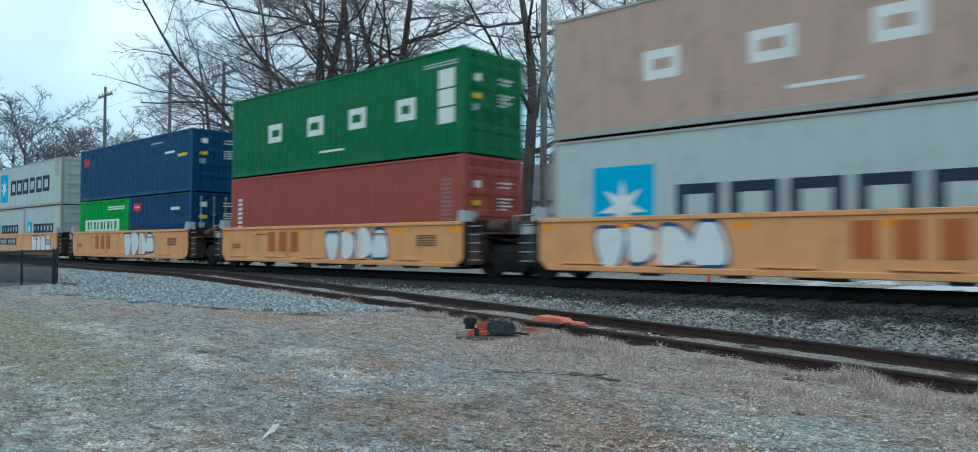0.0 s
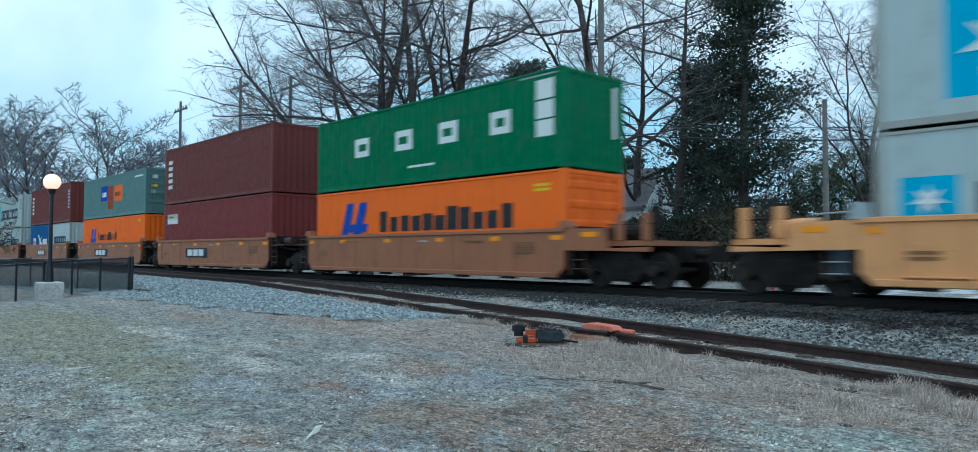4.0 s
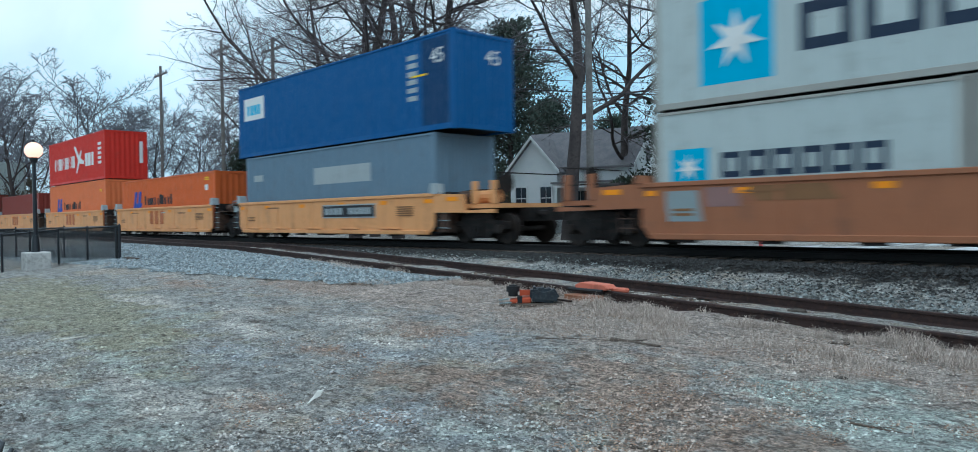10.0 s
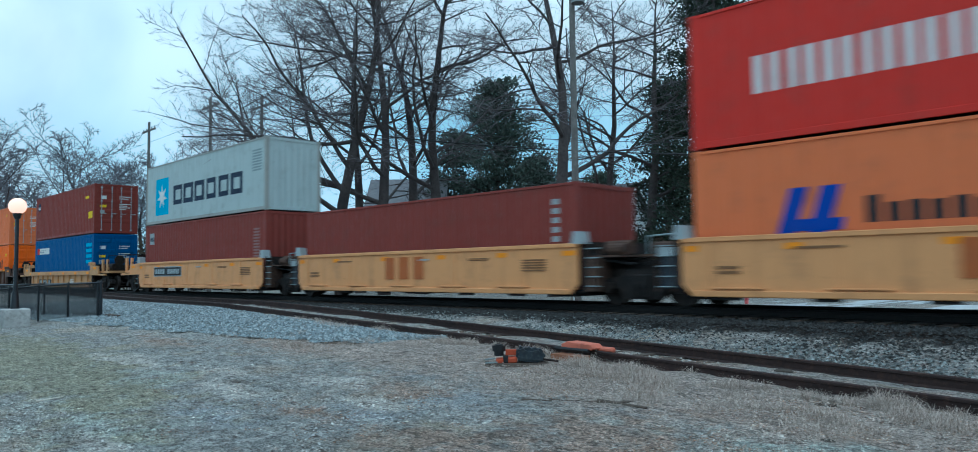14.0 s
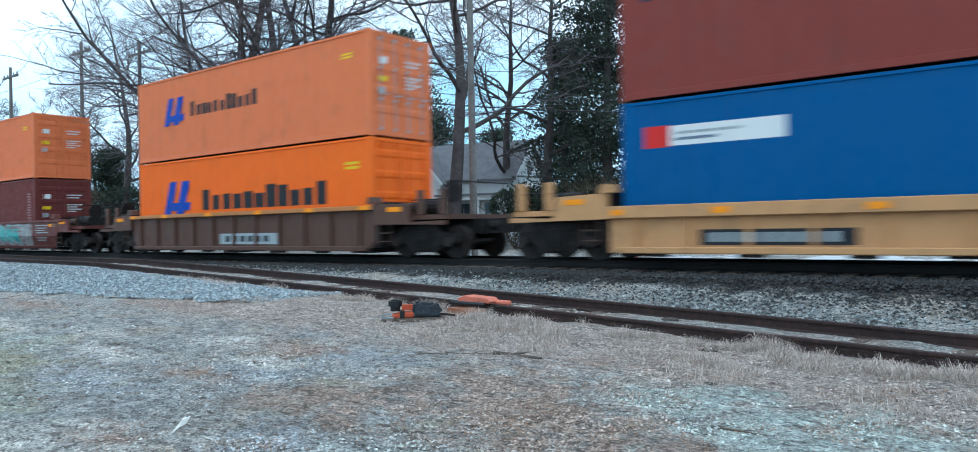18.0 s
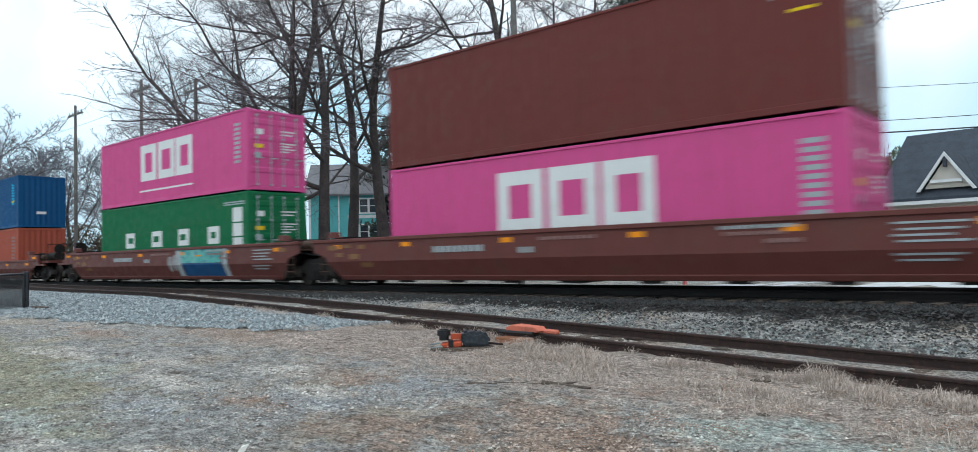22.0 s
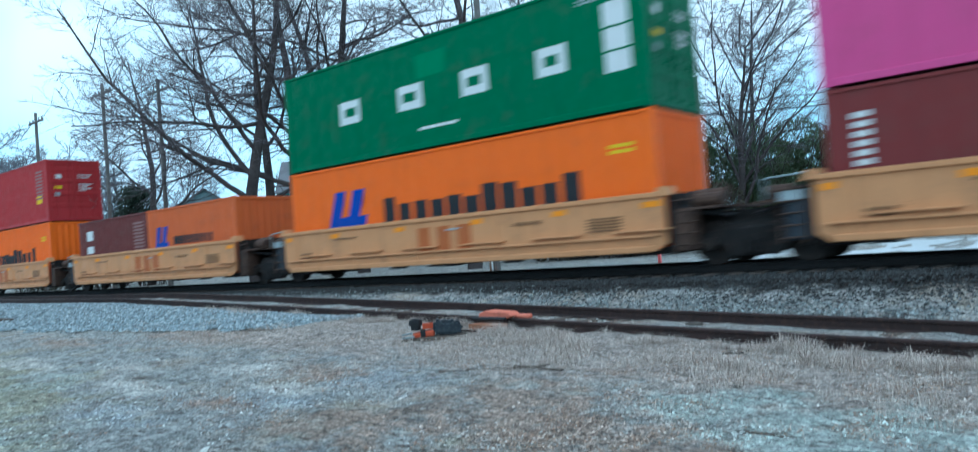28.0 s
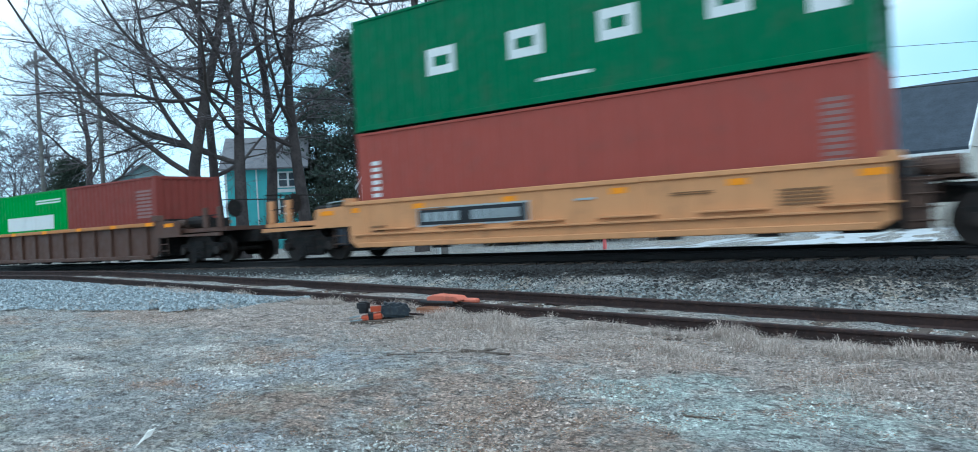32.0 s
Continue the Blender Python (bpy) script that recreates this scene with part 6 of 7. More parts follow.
# evergreens
NEEDLE = rough_mat("cedar_foliage", srgb(40, 54, 44), srgb(56, 68, 54), 0.7, srgb(72, 66, 52), 5, 0.9, 0, 0, island=0.3)
HEDGE = rough_mat("hedge_leaves", srgb(84, 102, 74), srgb(104, 118, 88), 0.5, srgb(110, 104, 86), 3, 0.95, 0, 0, island=0.35)
DULL = rough_mat("dull_brush", srgb(88, 78, 66), srgb(74, 74, 56), 0.9, srgb(104, 92, 78), 5, 0.95, 0, 0, island=0.3)


def sprays(name, pts, dirs, size, mat, seed):
    """Small pointed leaf sprays at points, as one mesh."""
    q = np.random.RandomState(seed)
    n = len(pts)
    d = dirs + q.normal(0, 0.45, (n, 3))
    d /= np.linalg.norm(d, axis=1, keepdims=True)
    s = np.cross(d, q.normal(0, 1, (n, 3)))
    s /= np.linalg.norm(s, axis=1, keepdims=True) + 1e-9
    L = (size * q.uniform(0.6, 1.4, n))[:, None]
    V = np.stack([pts, pts + d * L * 0.5 + s * L * 0.22, pts + d * L, pts + d * L * 0.5 - s * L * 0.22], 1).reshape(-1, 3)
    o = np.arange(n)[:, None] * 4
    return np_mesh(name, V, np.concatenate([o + (0, 1, 2), o + (0, 2, 3)]), mat)


# evergreens further back: haze of distance mixed into a paler, greyer green
HAZED_PINE = rough_mat("hazed_pine_foliage", srgb(66, 80, 72), srgb(84, 96, 86), 0.5, srgb(96, 90, 78), 3, 0.95, 0, 0, island=0.3)


def cedar(x, y, h, w, seed, label="dark shaggy evergreen cedar with gaps", leaf=NEEDLE):
    r = random.Random(seed)
    t = empty("cedar_tree", pose(x, y, float(ground_z(x, y)) - 0.1))
    tagged(t, label, "tree")
    mesh_ob("trunk", tubes_mesh("trunk", [grow(r, (0, 0, 0), (0, 0, 1), h, h * 0.016, 10, 0.02, 0.02, 0.15)], 8, BARK), None, t)
    limbs, pts, dirs = [], [], []
    for i in range(180 if h > 13 else 95):
        z = h * (0.1 + 0.88 * r.random())
        reach = w * (1.05 - (z / h) ** 1.4 * 0.85) * r.uniform(0.5, 1.2)
        a = r.uniform(0, 6.283)
        ln = grow(r, (0, 0, z), (math.cos(a), math.sin(a), r.uniform(-0.05, 0.45)), reach, 0.05, 6, 0.1, 0.02)
        limbs.append(ln)
        for j in range(1, 6):
            p = Vector(ln[j][0])
            for _ in range(46 if leaf == NEEDLE else 30):
                off = Vector((r.gauss(0, 0.42), r.gauss(0, 0.42), r.gauss(0, 0.2)))
                pts.append(p + off)
                dirs.append((math.cos(a) * 0.6, math.sin(a) * 0.6, 0.25))
    tagged(mesh_ob("branchwork", tubes_mesh("branchwork", limbs, 4, BARK), None, t), kind="stuff")
    tagged(mesh_ob("crown", sprays("crown", np.array(pts), np.array(dirs), 0.19 if leaf == NEEDLE else 0.3, leaf, seed), None, t), kind="stuff")
    return t


cedar(*at(28.2, 38), 19, 3.6, 3)
cedar(*at(31.5, 43), 12, 3.2, 4, "dark lower evergreen beside the cedar")
cedar(*at(47.6, 63), 13, 4.6, 6, "dull green evergreen behind the bare trees", HAZED_PINE)
cedar(*at(44.6, 61), 17, 6.2, 8, "tall dull green evergreen behind the bare trees", HAZED_PINE)
cedar(*at(41.6, 64), 11, 4.6, 14, "dull green evergreen behind the cottage", HAZED_PINE)
cedar(*at(36.6, 66), 10, 3.8, 15, "dull green evergreen behind the cottage", HAZED_PINE)
cedar(*at(64.2, 66), 8, 2.4, 9, "small dark evergreen behind the trees")


def shrub(x, y, w, d, h, mat, n, seed, label, name="shrub"):
    q = np.random.RandomState(seed)
    t = empty(name, pose(x, y, float(ground_z(x, y)) - 0.05))
    tagged(t, label, "shrub", "shrubs beyond the line")
    pts, dirs = [], []
    lumps = [(q.uniform(-w, w) * 0.75, q.uniform(-d, d) * 0.7, h * q.uniform(0.25, 0.72), q.uniform(0.28, 0.5) * min(h, w)) for _ in range(9)]
    for _ in range(n):
        cx, cy, cz, cr = lumps[q.randint(len(lumps))]
        v = q.normal(0, 1, 3)
        v /= np.linalg.norm(v)
        pts.append((cx + v[0] * cr * 1.25, cy + v[1] * cr, max(0.05, cz + v[2] * cr * q.uniform(0.7, 1.05))))
        dirs.append(v)
    r = random.Random(seed)
    tagged(mesh_ob("stemwork", tubes_mesh("stemwork", [grow(r, (r.uniform(-w, w) * 0.5, r.uniform(-d, d) * 0.5, 0), (r.gauss(0, 0.4), r.gauss(0, 0.4), 1), h * 0.85, 0.03, 5, 0.12, 0.0) for _ in range(26)], 4, BARK), None, t), kind="stuff")
    tagged(mesh_ob("foliage", sprays("foliage", np.array(pts), np.array(dirs), 0.14 if mat == HEDGE else 0.2, mat, seed), None, t), kind="stuff")


for i, (az, dist, w, h, mat, lab) in enumerate(((12.5, 47, 3.0, 7.8, HEDGE, "dense green evergreen hedge across the line"), (15.5, 46, 3.0, 8.2, HEDGE, "dense green evergreen hedge across the line"), (18.5, 44, 3.0, 8.2, HEDGE, "dense green evergreen hedge across the line"),
                                               (21.5, 45, 3.0, 7.8, HEDGE, "dense green evergreen hedge across the line"), (24.5, 40, 2.6, 4.4, DULL, "brown leafless brush across the line"), (27.5, 35, 2.6, 3.6, DULL, "brown leafless brush across the line"),
                                               (31.0, 36, 2.8, 3.4, DULL, "brown leafless brush across the line"), (33.8, 38, 2.2, 4.0, NEEDLE, "dark evergreen shrub among the trees"), (43.5, 52, 3.0, 4.2, DULL, "brown leafless brush across the line"), (47.0, 56, 3.0, 4.6, NEEDLE, "dark evergreen shrub among the trees"),
                                               (63.5, 56, 3.0, 4.5, NEEDLE, "dark evergreen shrub among the trees"), (66.5, 62, 3.5, 5.0, DULL, "brown leafless brush across the line"), (70.0, 70, 4.0, 5.0, DULL, "brown leafless brush across the line"), (74.0, 78, 4.5, 5.5, DULL, "brown leafless brush across the line"), (78.0, 80, 4.5, 5.5, DULL, "brown leafless brush across the line"))):
    shrub(*at(az, dist), w, w * 0.7, h, mat, 26000 if mat == HEDGE else 7000, 40 + i, lab)


# ---- beyond the line: houses ----
def siding_wall(name, col, col2):
    return rough_mat(name, col, col2, 0.8, None, 1, 0.7, 0, 0.1, 10)


TEALW = siding_wall("teal_clapboard", srgb(86, 172, 176), srgb(98, 184, 186))
WHITEW = siding_wall("white_clapboard", srgb(206, 212, 214), srgb(218, 222, 222))
GREYW = siding_wall("grey_teal_clapboard", srgb(120, 146, 150), srgb(136, 160, 162))
CREAMW = siding_wall("cream_stucco", srgb(190, 186, 174), srgb(200, 196, 186))
SHINGLE = rough_mat("dark_shingles", srgb(50, 58, 68), srgb(62, 70, 80), 2.0, srgb(42, 47, 55), 12, 0.9, 0, 0.5, 14)
SHINGLE2 = rough_mat("grey_shingles", srgb(104, 104, 108), srgb(122, 120, 122), 2.0, srgb(86, 86, 90), 12, 0.9, 0, 0.5, 14)
TRIM = rough_mat("white_trim", srgb(222, 226, 226), srgb(208, 212, 212), 2, None, 1, 0.6, 0, 0.05)
BRICKM = rough_mat("red_brick", srgb(140, 84, 68), srgb(118, 70, 58), 6, srgb(160, 110, 92), 20, 0.9, 0, 0.5, 25)
PANE, pn, pl, pb = node_mat("window_glass")
pb.inputs["Base Color"].default_value = srgb(52, 62, 70)
pb.inputs["Roughness"].default_value = 0.08
pb.inputs["IOR"].default_value = 1.5


def window(h, x, y, z, w, ht, frame_mat=None, panes=2):
    """A sash window in a wall that faces -y."""
    bm = boxes((x - w / 2 - 0.1, x - w / 2, y - 0.06, y + 0.02, z - 0.1, z + ht + 0.1), (x + w / 2, x + w / 2 + 0.1, y - 0.06, y + 0.02, z - 0.1, z + ht + 0.1),
               (x - w / 2, x + w / 2, y - 0.06, y + 0.02, z + ht, z + ht + 0.1), (x - w / 2, x + w / 2, y - 0.09, y + 0.02, z - 0.1, z), (x - w / 2, x + w / 2, y - 0.035, y + 0.01, z + ht / 2 - 0.025, z + ht / 2 + 0.025))
    win = part("window", bm, frame_mat or TRIM, h)
    for i in range(panes):
        a = x - w / 2 + i * w / panes
        part("pane", boxes((a + 0.02, a + w / panes - 0.02, y - 0.012, y + 0.0, z + 0.01, z + ht - 0.01)), PANE, win)


def gable_roof(x0, x1, y0, y1, z, rise, over=0.4, thick=0.14, along="x"):
    """A pitched roof; along: the way of its ridge."""
    bm = bmesh.new()
    if along == "x":
        ym = (y0 + y1) / 2
        for s, e in ((y0 - over, -1), (y1 + over, 1)):
            drop = over * rise / (ym - y0)
            v = [bm.verts.new(p) for p in ((x0 - over, s, z - drop), (x1 + over, s, z - drop), (x1 + over, ym, z + rise), (x0 - over, ym, z + rise))]
            bm.faces.new(v if e < 0 else v[::-1])
    else:
        xm = (x0 + x1) / 2
        for s, e in ((x0 - over, -1), (x1 + over, 1)):
            drop = over * rise / (xm - x0)
            v = [bm.verts.new(p) for p in ((s, y0 - over, z - drop), (s, y1 + over, z - drop), (xm, y1 + over, z + rise), (xm, y0 - over, z + rise))]
            bm.faces.new(v[::-1] if e < 0 else v)
    r = bmesh.ops.extrude_face_region(bm, geom=bm.faces[:])
    bmesh.ops.translate(bm, vec=(0, 0, thick), verts=[g for g in r["geom"] if isinstance(g, bmesh.types.BMVert)])
    return bm


def house(name, x, y, turn, label):
    h = empty(name, pose(x, y, float(ground_z(x, y)), 0, 0, turn))
    return tagged(h, label, "house")


def board_rows(parent, x0, x1, z0, z1, y, mat, step=0.2, gable=0.0):
    """Lapped boards on a wall facing -y, one by one; gable: the height of a pointed top above z1."""
    z = z0
    while z < z1 + gable - 0.05:
        m_ = (x1 - x0) / 2 * max(0.0, (z - z1) / gable) if gable else 0.0
        bm = bmesh.new()
        v = [bm.verts.new(p) for p in ((x0 + m_, y - 0.03, z), (x1 - m_, y - 0.03, z), (x1 - m_, y - 0.006, z + step), (x0 + m_, y - 0.006, z + step), (x0 + m_, y, z), (x1 - m_, y, z))]
        bm.faces.new(v[:4])
        bm.faces.new((v[4], v[5], v[1], v[0]))
        part("board", bm, mat, parent)
        z += step


# turquoise two-storey house
h = house("turquoise_house", *at(51.6, 60), 46, "turquoise clapboard house with white trim, behind the trees")
w_ = part("wall", boxes((-2.9, 2.9, 0, 8, 0, 6.4)), TEALW, h)
board_rows(w_, -2.9, 2.9, 0.4, 6.4, -0.001, TEALW, 0.25)
part("roof", gable_roof(-2.9, 2.9, 0, 8, 6.4, 2.6), SHINGLE2, h)
part("corner_board", boxes((-2.96, -2.78, -0.05, 0.1, 0, 6.4)), TRIM, h)
part("corner_board", boxes((2.78, 2.96, -0.05, 0.1, 0, 6.4)), TRIM, h)
part("downpipe", tube(((-0.6, -0.08, 0), (-0.6, -0.08, 6.3), 0.06), sides=8), TRIM, h)
part("belt_course", boxes((0.1, 2.75, -0.09, 0.0, 4.35, 4.6)), TRIM, h)
for wx in (0.6, 1.35, 2.1):
    for wz in (2.75, 4.8):
        window(h, wx, -0.035, wz, 0.6, 1.05, None, 1)
# the house with a porch, on a raised basement
h = house("porch_house", *at(59.7, 70), 54, "pale teal house with a white columned porch")
part("basement", boxes((-2.5, 2.5, -2.2, 7, 0, 2.6)), BRICKM, h)
w_ = part("wall", boxes((-2.4, 2.4, 0, 7, 2.6, 6.0)), TEALW, h)
board_rows(w_, -2.4, 2.4, 2.8, 6.0, -0.001, GREYW, 0.25, 1.7)
part("roof", gable_roof(-2.4, 2.4, 0, 7, 6.0, 1.7, 0.35, along="y"), SHINGLE2, h)
part("porch_roof", boxes((-2.7, 2.7, -2.5, -0.04, 5.15, 5.32)), SHINGLE2, h)
part("porch_fascia", boxes((-2.75, 2.75, -2.56, -2.5, 4.95, 5.32)), TRIM, h)
for cx in (-2.4, -1.2, 0.0, 1.2, 2.4):
    part("column", bbox(cx - 0.09, cx + 0.09, -2.3, -2.12, 2.6, 5.15, 0.02), TRIM, h)
part("handrail", boxes((-2.4, 2.4, -2.24, -2.16, 3.45, 3.52)), TRIM, h)
for i in range(25):
    piece(("baluster",), lambda: bbox(-0.025, 0.025, -0.02, 0.02, 2.6, 3.45, 0), TRIM, h, "", pose(-2.35 + i * 0.195, -2.2, 0))
for wx in (-1.5, 0.0, 1.5):
    window(h, wx, -0.035, 3.3, 0.8, 1.4)
window(h, 0.0, -0.035, 5.55, 0.7, 0.9, None, 1)
# white cottage: a long roof with a gable end, and a cross gable over the porch
h = house("white_cottage", *at(40.0, 47), 13, "white clapboard cottage with grey gabled roofs behind bare trees")
part("wall", boxes((-4.0, 3.94, 0, 5.4, 0, 4.2)), WHITEW, h)
part("roof", gable_roof(-4.0, 4.0, 0, 5.4, 4.2, 2.3, 0.35), SHINGLE2, h)
w_ = part("end_wall", boxes((0, 5.4, 0, 0.06, 0, 4.2)), WHITEW, h)
w_.matrix_basis = pose(4.02, 0, 0, 0, 0, 90)
board_rows(w_, 0, 5.4, 0.3, 4.2, -0.001, WHITEW, 0.2, 2.2)
bm = bmesh.new()
prism(bm, [(0, 4.2), (5.4, 4.2), (2.7, 6.45)], 0.0, 0.05)
part("gable_wall", bm, WHITEW, h).matrix_basis = pose(4.01, 0, 0, 0, 0, 90)
for s in (0, 1):
    bm = bmesh.new()
    prism(bm, [(-0.35 + s * 6.1, 3.9), (2.7, 6.48), (2.7, 6.7), (-0.35 + s * 6.1, 4.12)], 0, 0.06)
    part("verge_board", bm, TRIM, h).matrix_basis = pose(4.42, 0, 0, 0, 0, 90)
part("louvre", boxes((4.03, 4.07, 2.35, 3.05, 4.4, 5.2)), SHINGLE2, h)
w_ = part("cross_wall", boxes((-3.9, -0.5, -0.8, -0.01, 0, 4.0)), WHITEW, h)
board_rows(w_, -3.9, -0.5, 0.3, 4.0, -0.801, WHITEW, 0.2, 1.8)
part("cross_roof", gable_roof(-3.9, -0.5, -0.8, 2.6, 4.0, 1.9, 0.3, along="y"), SHINGLE2, h)
for s in (-1, 1):
    bm = bmesh.new()
    prism(bm, [(-2.2 + s * 2.0, 3.66), (-2.2, 5.9), (-2.2, 6.1), (-2.2 + s * 2.0, 3.86)], -1.16, -1.1)
    part("verge_board", bm, TRIM, h)
part("porch_beam", boxes((-0.4, 3.9, -1.6, -1.45, 2.75, 3.0)), TRIM, h)
part("porch_roof", boxes((-0.48, 4.0, -1.75, -0.02, 3.0, 3.12)), SHINGLE2, h)
for cx in (-0.2, 1.1, 2.4, 3.7):
    part("porch_post", bbox(cx - 0.07, cx + 0.07, -1.6, -1.46, 0, 2.75, 0.01), TRIM, h)
for wx in (-3.1, -1.3):
    window(h, wx, -0.835, 1.5, 0.8, 1.4)
for wx in (0.7, 2.6):
    window(h, wx, -0.035, 1.2, 0.9, 1.4)
# house with the steep dark roof and dormer
h = house("dark_roofed_house", -4.9, 36.0, -7, "cream house with a steep dark shingled roof and small gabled dormer")
part("wall", boxes((-3.3, 3.2, 0, 8, 0, 3.3)), CREAMW, h)
part("roof", gable_roof(-3.3, 3.2, 0, 8, 3.3, 2.95, 0.42), SHINGLE, h)
bm = bmesh.new()
prism(bm, [(-1.75, 3.5), (-0.05, 3.5), (-0.9, 4.75)], -0.15, 1.9)
part("dormer_wall", bm, CREAMW, h)
for s in (-1, 1):
    bm = bmesh.new()
    prism(bm, [(-0.9 + s * 1.12, 3.38), (-0.9, 5.0), (-0.9, 4.82), (-0.9 + s * 0.98, 3.38)], -0.36, -0.26)
    part("dormer_verge", bm, TRIM, h)
    bm = bmesh.new()
    prism(bm, [(-0.9 + s * 1.16, 3.4), (-0.9, 5.06), (-0.9, 4.96), (-0.9 + s * 1.08, 3.4)], -0.26, 2.0)
    part("dormer_roof", bm, SHINGLE, h)
part("dormer_tie", boxes((-1.5, -0.3, -0.3, -0.2, 3.72, 3.85)), TRIM, h)
part("dormer_drop", boxes((-0.97, -0.83, -0.34, -0.24, 4.35, 4.8)), SHINGLE, h)
bm = bmesh.new()
prism(bm, [(0.0, 3.3), (8.0, 3.3), (4.0, 6.2)], 0, 0.05)
gw = part("gable_wall", bm, CREAMW, h)
gw.matrix_basis = pose(3.26, 0, 0, 0, 0, 90)
for s in (0, 1):
    bm = bmesh.new()
    prism(bm, [(-0.4 + s * 8.8, 2.95), (4.0, 6.2), (4.0, 6.42), (-0.4 + s * 8.8, 3.17)], 0, 0.06)
    vb = part("verge_board", bm, TRIM, h)
    vb.matrix_basis = pose(3.68, 0, 0, 0, 0, 90)
part("eave_board", boxes((-3.75, 3.65, -0.47, -0.42, 2.85, 3.0)), TRIM, h)
for wx in (-2.2, 1.6):
    window(h, wx, -0.02, 1.0, 1.0, 1.5)

# pale paved lot on the far side
LOT = rough_mat("pale_concrete", srgb(196, 198, 198), srgb(180, 182, 182), 0.6, srgb(160, 162, 162), 3, 0.6, 0, 0.2, 20)
bm = bmesh.new()
prism(bm, [(-15, 20.6), (40, 20.2), (40, 33), (-7, 33)], 0, 0.06)
lot = part("paved_lot", bm, LOT)
for v in lot.data.vertices:
    x, yy, z = v.co
    v.co = (x, z, float(RAIL - 0.45) + 0.03 + yy)
lot.data.update()
tagged(lot, "pale concrete paved lot across the line", "pavement", "", "structure")


# ---- poles and wires ----
POLEW = rough_mat("pole_timber", srgb(118, 115, 112), srgb(96, 93, 90), 2, srgb(136, 133, 128), 9, 0.95, 0, 0.5, 30)
ZINC = rough_mat("grey_zinc", srgb(120, 124, 126), srgb(140, 144, 146), 2, None, 1, 0.5, 0.6, 0.1)
WIREM = rough_mat("wire_black", srgb(36, 36, 38), srgb(46, 46, 48), 2, None, 1, 0.6, 0, 0)


def utility_pole(x, y, h, arms=1, can=False):
    p = empty("utility_pole", pose(x, y, float(ground_z(x, y)) - 0.1))
    tagged(p, "tall weathered timber utility pole" + (" with a grey transformer" if can else ""), "utility pole", "utility poles")
    bm = bmesh.new()
    cyl(bm, (0, 0, 0), (0, 0, h), 0.14, 12, 0.09)
    part("pole", bm, POLEW, p, smooth=False)
    for k in range(arms):
        arm = part("crossarm", bbox(-1.2, 1.2, -0.06, 0.06, h - 0.7 - k * 0.9, h - 0.58 - k * 0.9, 0.01), POLEW, p)
        for q in (-1.05, -0.5, 0.5, 1.05):
            part("insulator", tube(((q, 0, h - 0.58 - k * 0.9), (q, 0, h - 0.42 - k * 0.9), 0.05), sides=8), ZINC, arm)
    if can:
        part("transformer", tube(((0.35, -0.1, h - 3.2), (0.35, -0.1, h - 2.3), 0.24), ((0.35, -0.1, h - 2.3), (0.35, -0.1, h - 2.15), 0.08), sides=14), ZINC, p)
    return p


utility_pole(-16.4, 20.6, 13.9, 1, True)
utility_pole(*at(62.2, 46), 11.9)
utility_pole(*at(65.75, 52), 13.0)
utility_pole(*at(69.8, 60), 12.6)
utility_pole(-12.6, 30.0, 7.5, 0)


def wire(x0, y0, z0, x1, y1, z1, sag, r):
    pts = []
    for i in range(25):
        f = i / 24
        pts.append(((x0 + (x1 - x0) * f, y0 + (y1 - y0) * f, z0 + (z1 - z0) * f - sag * 4 * f * (1 - f)), r))
    me = tubes_mesh("wire", [pts], 5, WIREM)
    tagged(new("overhead_wire", me), "black overhead wire strung between the poles", "wire", "overhead wires")


for z, r in ((6.3, 0.03), (6.8, 0.016)):
    wire(-40.7, 21.5, z + 4.7, -12.6, 30, z, 0.6, r)
    wire(-12.6, 30, z, 12, 49, z + 1.8, 0.5, r)
wire(-47.4, 21.4, 12.0, 12, 46, 8.4, 0.8, 0.012)
wire(-62, 31, 11.0, -12.6, 30, 10.4, 0.5, 0.012)
wire(-12.6, 30, 10.4, 30, 29, 10.7, 0.5, 0.012)
wire(-16.4, 20.6, 13.7, -70, 22, 12.2, 0.8, 0.012)
wire(-16.4, 20.6, 13.6, 40, 20.6, 13.6, 0.9, 0.012)


# ---- the lot: lamp, fences, derail, litter ----
GLOBE, gn, gl, gb = node_mat("lit_globe")
gb.inputs["Base Color"].default_value = (0.4, 0.38, 0.34, 1)
gb.inputs["Emission Color"].default_value = (1.0, 0.5, 0.32, 1)
gb.inputs["Emission Strength"].default_value = 2.1
BLACKP = rough_mat("black_powder_coat", srgb(30, 33, 38), srgb(40, 43, 48), 4, None, 1, 0.28, 0.2, 0.05)
# black-coated rail, its colour lifted to blue-grey for the sky it reflects
RAILSHEEN = rough_mat("black_coat_sky_sheen", srgb(66, 78, 94), srgb(82, 94, 110), 5, None, 1, 0.4, 0.1, 0.05)
CONC = rough_mat("white_concrete", srgb(196, 194, 190), srgb(172, 170, 166), 3, srgb(140, 138, 132), 12, 0.9, 0, 0.5, 30)
LX, LY = -23.0, 5.06
LZ = float(ground_z(LX, LY))
lamp = tagged(empty("street_lamp", pose(LX, LY, LZ)), "black post lamp with a lit round globe on a concrete block", "street lamp")
part("footing", bbox(-0.3, 0.3, -0.3, 0.3, -0.1, 0.46, 0.03), CONC, lamp)
bm = bmesh.new()
